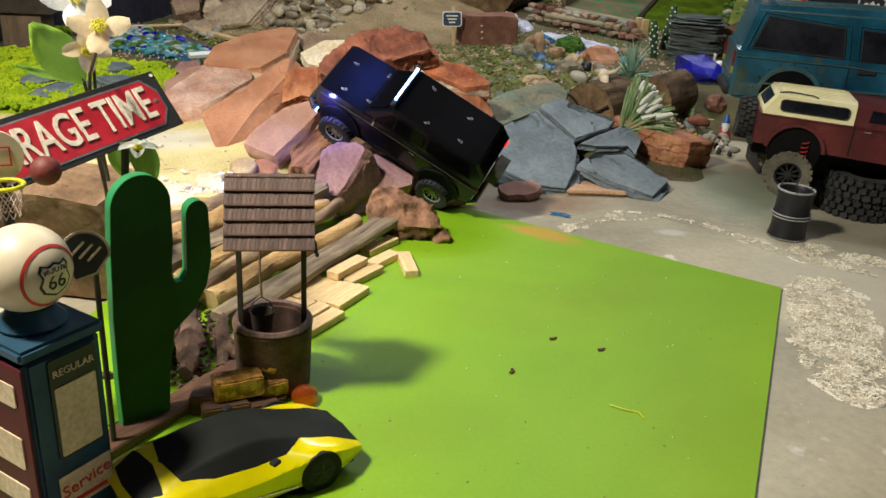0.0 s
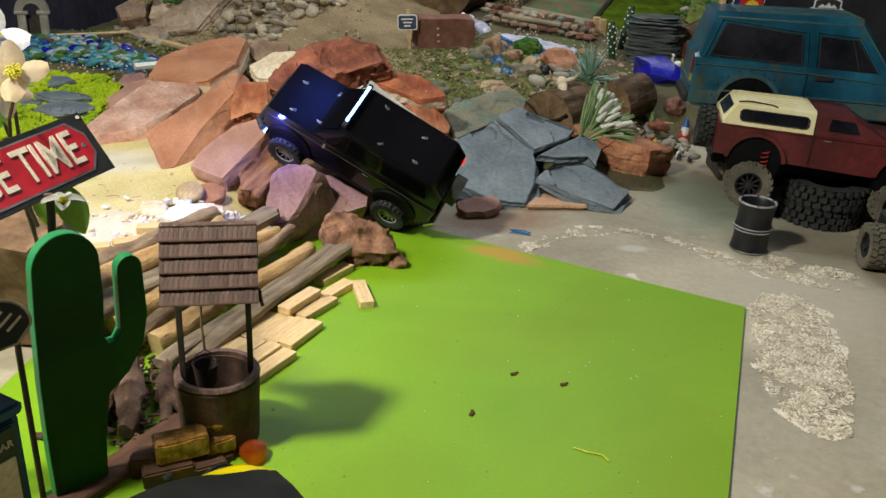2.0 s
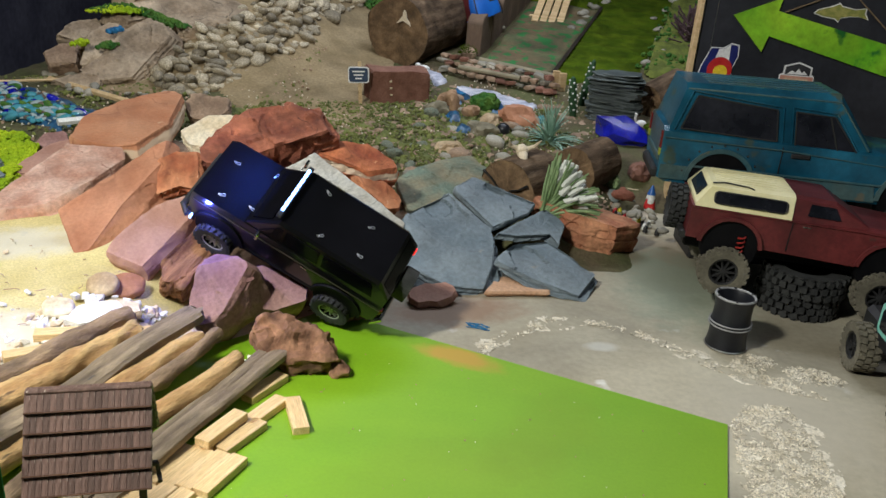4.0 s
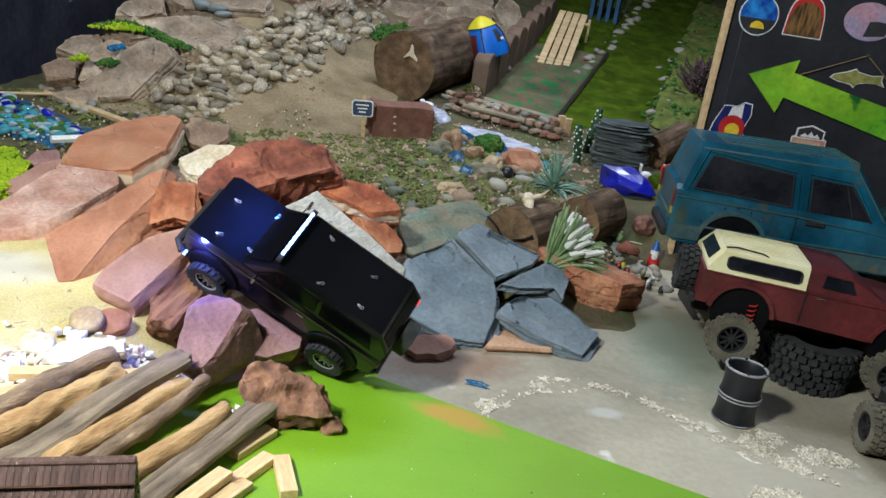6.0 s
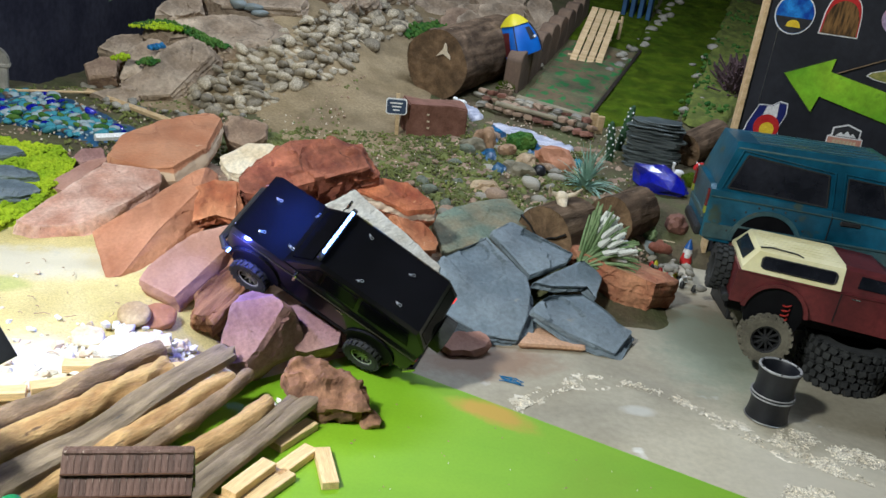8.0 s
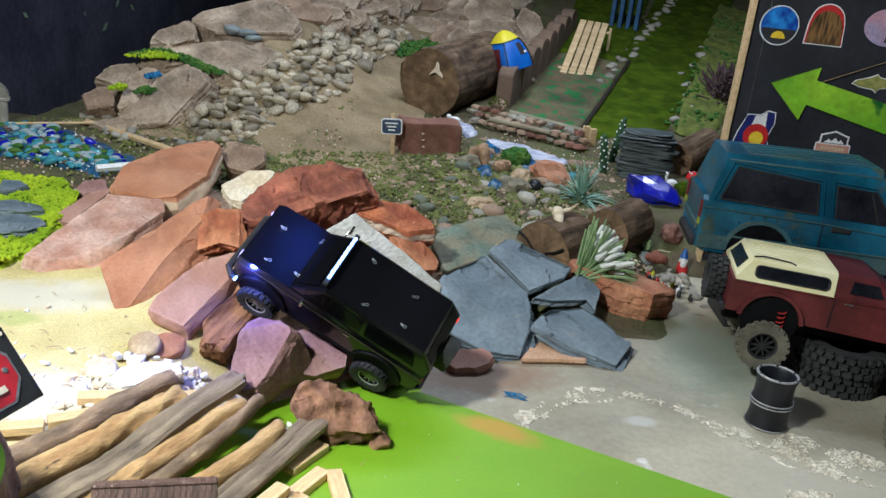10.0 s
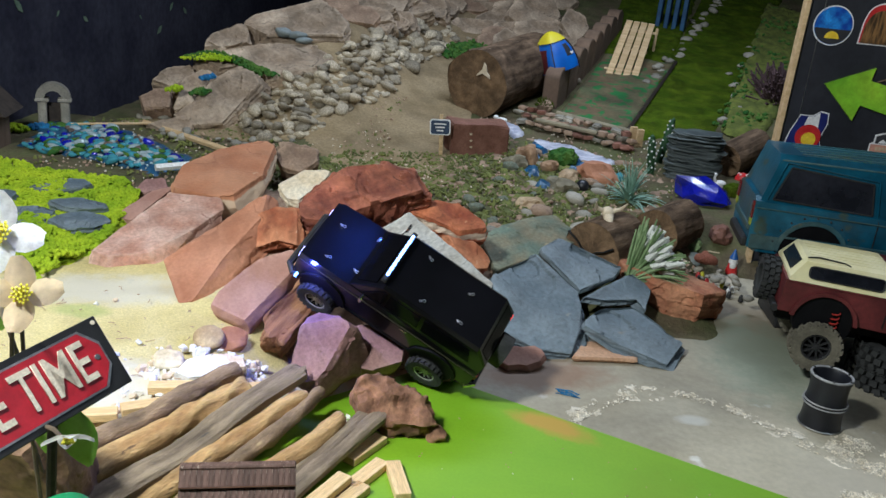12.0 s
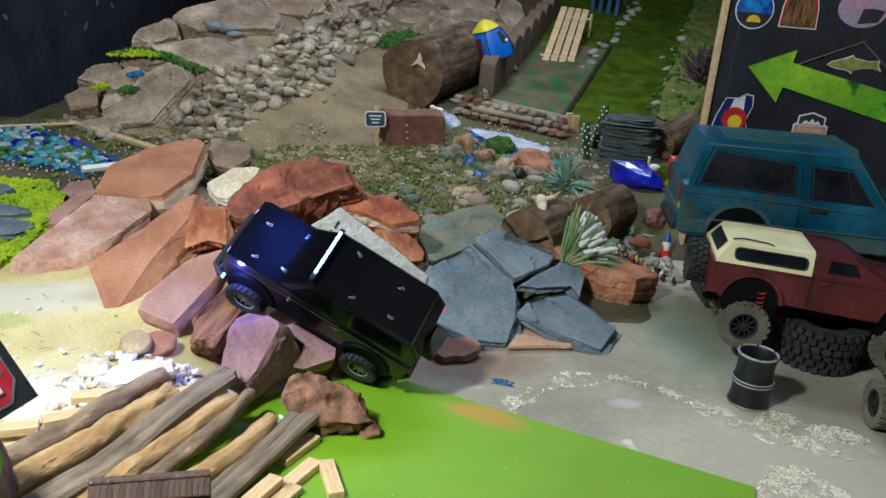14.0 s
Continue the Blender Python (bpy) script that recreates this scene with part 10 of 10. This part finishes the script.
bm = bmesh.new()
cyl(bm, 0.03, 0.036, 0.05, pose(0, 0, 0.01), 16)
part("pot", bm, M_bark, shrub)

# ---- round stones along the creek ----
for k, (x, y, size, mtl, label) in enumerate(((0.605, 4.29, (0.088, 0.060, 0.062), M_rust, "rust stone beside the agave"), (0.294, 4.40, (0.050, 0.050, 0.072), M_blockstone, "brown stone beside the creek"), (0.470, 4.23, (0.062, 0.042, 0.036), M_tan, "brown stone beside the creek"), (0.388, 4.32, (0.046, 0.040, 0.042), M_blockstone, "small brown stone beside the creek"), (0.436, 4.08, (0.066, 0.050, 0.040), M_olivestone, "olive-brown stone on the planted ground"), (0.238, 4.33, (0.058, 0.048, 0.044), M_olivestone, "olive-grey stone on the planted ground"), (0.316, 3.83, (0.060, 0.046, 0.030), M_tan, "tan stone on the planted ground"), (1.045, 3.80, (0.062, 0.042, 0.040), M_brickdull, "dull red stone among the ornaments"), (0.922, 3.62, (0.030, 0.027, 0.024), M_bluestone, "small round grey stone"))):
    bm = bmesh.new()
    bmesh.ops.create_icosphere(bm, subdivisions=3, radius=1.0)
    for v in bm.verts:
        v.co *= 1 + 0.45 * noise.noise(v.co * 1.1 + Vector((7 * k, 0, 0))) + 0.16 * noise.noise(v.co * 3.2 + Vector((0, 5 * k, 0)))
        v.co = Vector((v.co.x * size[0], v.co.y * size[1], min(v.co.z, 0.85) * size[2]))
    ob = part("creek_stone", bm, mtl, smooth=True, angle=0.45)
    ob.matrix_world = pose(x, y, height(x, y) + size[2] * 0.40, 0, 0, 37 * k)
    tagged(ob, label, "stone", "creek stones")
for x, y, size, mtl, nm, label in ((0.452, 4.44, (0.066, 0.048, 0.050), M_darkmoss, "moss_mound", "small mound of olive moss at the creek"), (0.925, 3.69, (0.030, 0.030, 0.031), M_grass, "sage_ball", "pale green round model shrub"), (1.19, 4.29, (0.045, 0.03, 0.035), M_turf, "green_shrub", "small bright green model shrub by the board")):
    bm = bmesh.new()
    bmesh.ops.create_icosphere(bm, subdivisions=4, radius=1.0)
    for v in bm.verts:
        v.co *= 1 + 0.15 * noise.noise(v.co * 2) + 0.16 * noise.noise(v.co * 9)
        v.co = Vector((v.co.x * size[0], v.co.y * size[1], v.co.z * size[2]))
    ob = part(nm, bm, mtl, smooth=True, angle=0.5)
    ob.matrix_world = pose(x, y, height(x, y) + size[2] * 0.6)
    tagged(ob, label, "plant")
for x, y, r in ((0.335, 4.56, 0.028), (0.545, 4.39, 0.030), (0.70, 4.30, 0.024)):
    bm = bmesh.new()
    bmesh.ops.create_icosphere(bm, subdivisions=2, radius=r)
    for v in bm.verts:
        v.co *= 1 + 0.5 * noise.noise(v.co * 40 + Vector((x * 90, 0, 0)))
    ob = part("blue_glass_lump", bm, M_seaglass if x > 0.6 else M_bluedye)
    ob.matrix_world = pose(x, y, height(x, y) + r * 0.5)
    tagged(ob, "rough lump of blue glass at the creek", "glass lump", "blue glass lumps")
bm = bmesh.new()
bmesh.ops.create_icosphere(bm, subdivisions=3, radius=0.028)
ob = part("smoky_glass_lump", bm, M_drum, smooth=True, angle=3)
ob.matrix_world = pose(0.525, 4.10, height(0.525, 4.10) + 0.022)
tagged(ob, "round smoky glass lump beside the log", "glass lump")
note = thing("tiny_sign", pose(1.004, 3.70, 0.0, -25, 0, -12), "tiny cream-framed sign standing among ornaments", "sign")
bm = bmesh.new()
box(bm, (0.052, 0.006, 0.036), (0, 0, 0.040), bevel=0.002)
part("frame", bm, M_label, note)
bm = bmesh.new()
box(bm, (0.038, 0.003, 0.022), (0, -0.0035, 0.040), bevel=0.001)
part("panel", bm, M_boardblack, note, "dark sign panel")
bm = bmesh.new()
cyl(bm, 0.003, 0.003, 0.026, pose(0, 0.001, 0.012), 8)
part("post", bm, M_wood, note)

# ---- slate stack, cobalt glass, small figures ----
stack = thing("slate_stack", pose(1.035, 4.47, 0.145, 0, 0, -14), "stack of thin dark slate pieces", "slate stack")
for k in range(27):
    bm = bmesh.new()
    rise = k / 26
    w, d = 0.116 + rng.uniform(-0.016, 0.012) - 0.02 * max(0, rise - 0.85) / 0.15, 0.075 + rng.uniform(-0.016, 0.008)
    z, thick = 0.0083 * k + rng.uniform(-0.002, 0.002), rng.uniform(0.0075, 0.0125)
    tilt = pose(rng.uniform(-0.012, 0.012) + 0.004 * rise, rng.uniform(-0.010, 0.010), z, rng.uniform(-1.6, 1.6), rng.uniform(-2.0, 2.0), rng.uniform(-7, 7))
    rings = []
    for grow, up in ((0.955, 0.0), (1.0, 0.3), (1.0, 0.7), (0.965, 1.0)):
        ring = []
        for q in range(22):
            a = 2 * math.pi * q / 22
            r = grow / (abs(math.cos(a)) ** 5 + abs(math.sin(a)) ** 5) ** 0.2 * (1 + 0.16 * noise.noise(Vector((3 * math.cos(a), 3 * math.sin(a), k * 0.9))))
            ring.append(bm.verts.new(tilt @ Vector((w * r * math.cos(a), d * r * math.sin(a), up * thick + 0.005 * noise.noise(Vector((2.5 * math.cos(a), 2.5 * math.sin(a), k * 0.7)))))))
        rings.append(ring)
    for r0, r1 in zip(rings, rings[1:]):
        for q in range(22):
            bm.faces.new((r0[q], r0[(q + 1) % 22], r1[(q + 1) % 22], r1[q]))
    bm.faces.new(rings[-1])
    bm.faces.new(rings[0][::-1])
    part("slate", bm, M_darkstack, stack)
bm = bmesh.new()
bmesh.ops.create_icosphere(bm, subdivisions=2, radius=1.0)
for v in bm.verts:
    v.co = Vector((v.co.x * 0.128, v.co.y * 0.062, v.co.z * 0.068)) * (1 + 0.6 * noise.noise(v.co * 2.3))
ob = part("cobalt_glass_lump", bm, M_cobalt)
ob.matrix_world = pose(1.025, 4.18, 0.168, 0, 10, -34)
tagged(ob, "shiny cobalt blue glass lump beside the log", "glass lump")
bm = bmesh.new()
bmesh.ops.create_icosphere(bm, subdivisions=3, radius=0.04)
for v in bm.verts:
    v.co = Vector((v.co.x, v.co.y, v.co.z * 0.8)) * (1 + 0.35 * noise.noise(v.co * 45)) 
ob = part("black_glass_lump", bm, M_drum, smooth=True, angle=0.5)
ob.matrix_world = pose(1.163, 3.725, 0.03)
tagged(ob, "shiny black lump lying among the garden ornaments", "glass lump")
goose = thing("goose_figurine", pose(1.142, 4.345, height(1.142, 4.345) - 0.003), "tiny white goose figurine", "figurine")
bm = bmesh.new()
ball(bm, 0.022, (0, 0, 0.03), (1.3, 0.8, 0.8), 14)
tube(bm, [(-0.02, 0, 0.035), (-0.028, 0, 0.055), (-0.024, 0, 0.072), (-0.032, 0, 0.075)], [0.008, 0.006, 0.007, 0.005], 8)
part("body", bm, M_whitepaint, goose, smooth=True, angle=3)
bm = bmesh.new()
for s in (-0.007, 0.007):
    tube(bm, [(0.004, s, 0.018), (0.004, s, 0.0)], [0.003], 5)
part("leg", bm, M_stkyellow, goose)
toad = thing("toadstool", pose(1.236, 4.36, height(1.236, 4.36)), "tiny red toadstool with a white stem", "toadstool")
bm = bmesh.new()
cyl(bm, 0.012, 0.009, 0.06, pose(0, 0, 0.03), 12)
part("stem", bm, M_whitepaint, toad)
bm = bmesh.new()
lathe(bm, [(0, 0.05), (0.032, 0.052), (0.031, 0.064), (0.02, 0.08), (0, 0.086)], 20)
part("cap", bm, M_redpaint, toad, smooth=True)
for k in range(5):
    bm = bmesh.new()
    ball(bm, 0.005, (0.02 * math.cos(k * 1.3), 0.02 * math.sin(k * 1.3), 0.078), seg=8)
    part("dot", bm, M_whitepaint, toad)
bm = bmesh.new()
lathe(bm, [(0, 0), (0.019, 0.002), (0.022, 0.014), (0.018, 0.030), (0.015, 0.044), (0.017, 0.047), (0.014, 0.060), (0.016, 0.062), (0.010, 0.078), (0.003, 0.096), (0, 0.097)], 16)
ball(bm, 0.013, (-0.002, -0.011, 0.040), (1.0, 0.8, 1.3), 10)
for f in bm.faces:
    c = f.calc_center_median()
    f.material_index = 2 if c.z > 0.061 else 1 if c.z > 0.045 or c.y < -0.014 and c.z > 0.026 else 0
ob = part("gnome_figurine", bm, M_redpaint, smooth=True)
for m in (M_whitepaint, M_bluepaint):
    ob.data.materials.append(m)
ob.matrix_world = pose(1.063, 3.63, 0.002)
tagged(ob, "tiny garden gnome with blue hat, white beard and red coat", "figurine")
animal = bmesh.new()
ball(animal, 0.02, (0, 0, 0.035), (1.5, 0.7, 0.7), 12)
for x in (-0.02, 0.02):
    for s in (-0.008, 0.008):
        tube(animal, [(x, s, 0.03), (x, s, 0.0)], [0.004], 5)
ball(animal, 0.012, (0.034, 0, 0.045), (1.2, 0.9, 0.9), 10)
ob = part("white_animal_figurine", animal, M_whitepaint, smooth=True, angle=3)
ob.matrix_world = pose(0.15, 4.84, 0.222, 0, 0, 160)
tagged(ob, "tiny white animal figurine by the creek", "figurine")
skull = thing("animal_skull", pose(0.545, 3.335, 0.252, 38, 0, 10), "small pale horned animal skull on the split log", "skull")
bm = bmesh.new()
ball(bm, 0.024, (0, 0, 0.012), (0.9, 1.0, 0.7), 14)
tube(bm, [(0, -0.01, 0.01), (0.002, -0.04, 0.002), (0.003, -0.06, -0.002)], [0.018, 0.013, 0.008], 10)
part("head", bm, M_bone, skull, smooth=True, angle=3)
for s in (-1, 1):
    bm = bmesh.new()
    tube(bm, [(s * 0.015, 0.005, 0.015), (s * 0.042, 0.008, 0.026), (s * 0.052, 0.004, 0.062)], [0.008, 0.007, 0.002], 7)
    part("horn", bm, M_bone, skull)
mini = thing("garden_ornaments", pose(0, 0, 0), "cluster of tiny coloured garden ornaments and stones", "ornaments")
pebbles(mini, "stone", [(0.96 + rng.gauss(0, 0.05), 3.44 + rng.gauss(0, 0.05), 0.04, rng.uniform(0.010, 0.022)) for _ in range(18)], M_pebble, rng)
pebbles(mini, "brick_chip", [(0.95 + rng.gauss(0, 0.02), 3.52 + rng.gauss(0, 0.02), 0.07, 0.03) for _ in range(4)], M_red, rng)
for mtl, n in ((M_redpaint, 4), (M_whitepaint, 4), (M_limeplastic, 3), (M_blackink, 6)):
    for _ in range(n):
        bm = bmesh.new()
        x, y = 0.97 + rng.gauss(0, 0.04), 3.43 + rng.gauss(0, 0.05)
        lathe(bm, [(0, 0), (0.009, 0.001), (0.008, 0.014), (0.005, 0.022), (0, 0.026)], 10, pose(x, y, max(height(x, y), 0) + 0.004))
        part("ornament", bm, mtl, mini, smooth=True)
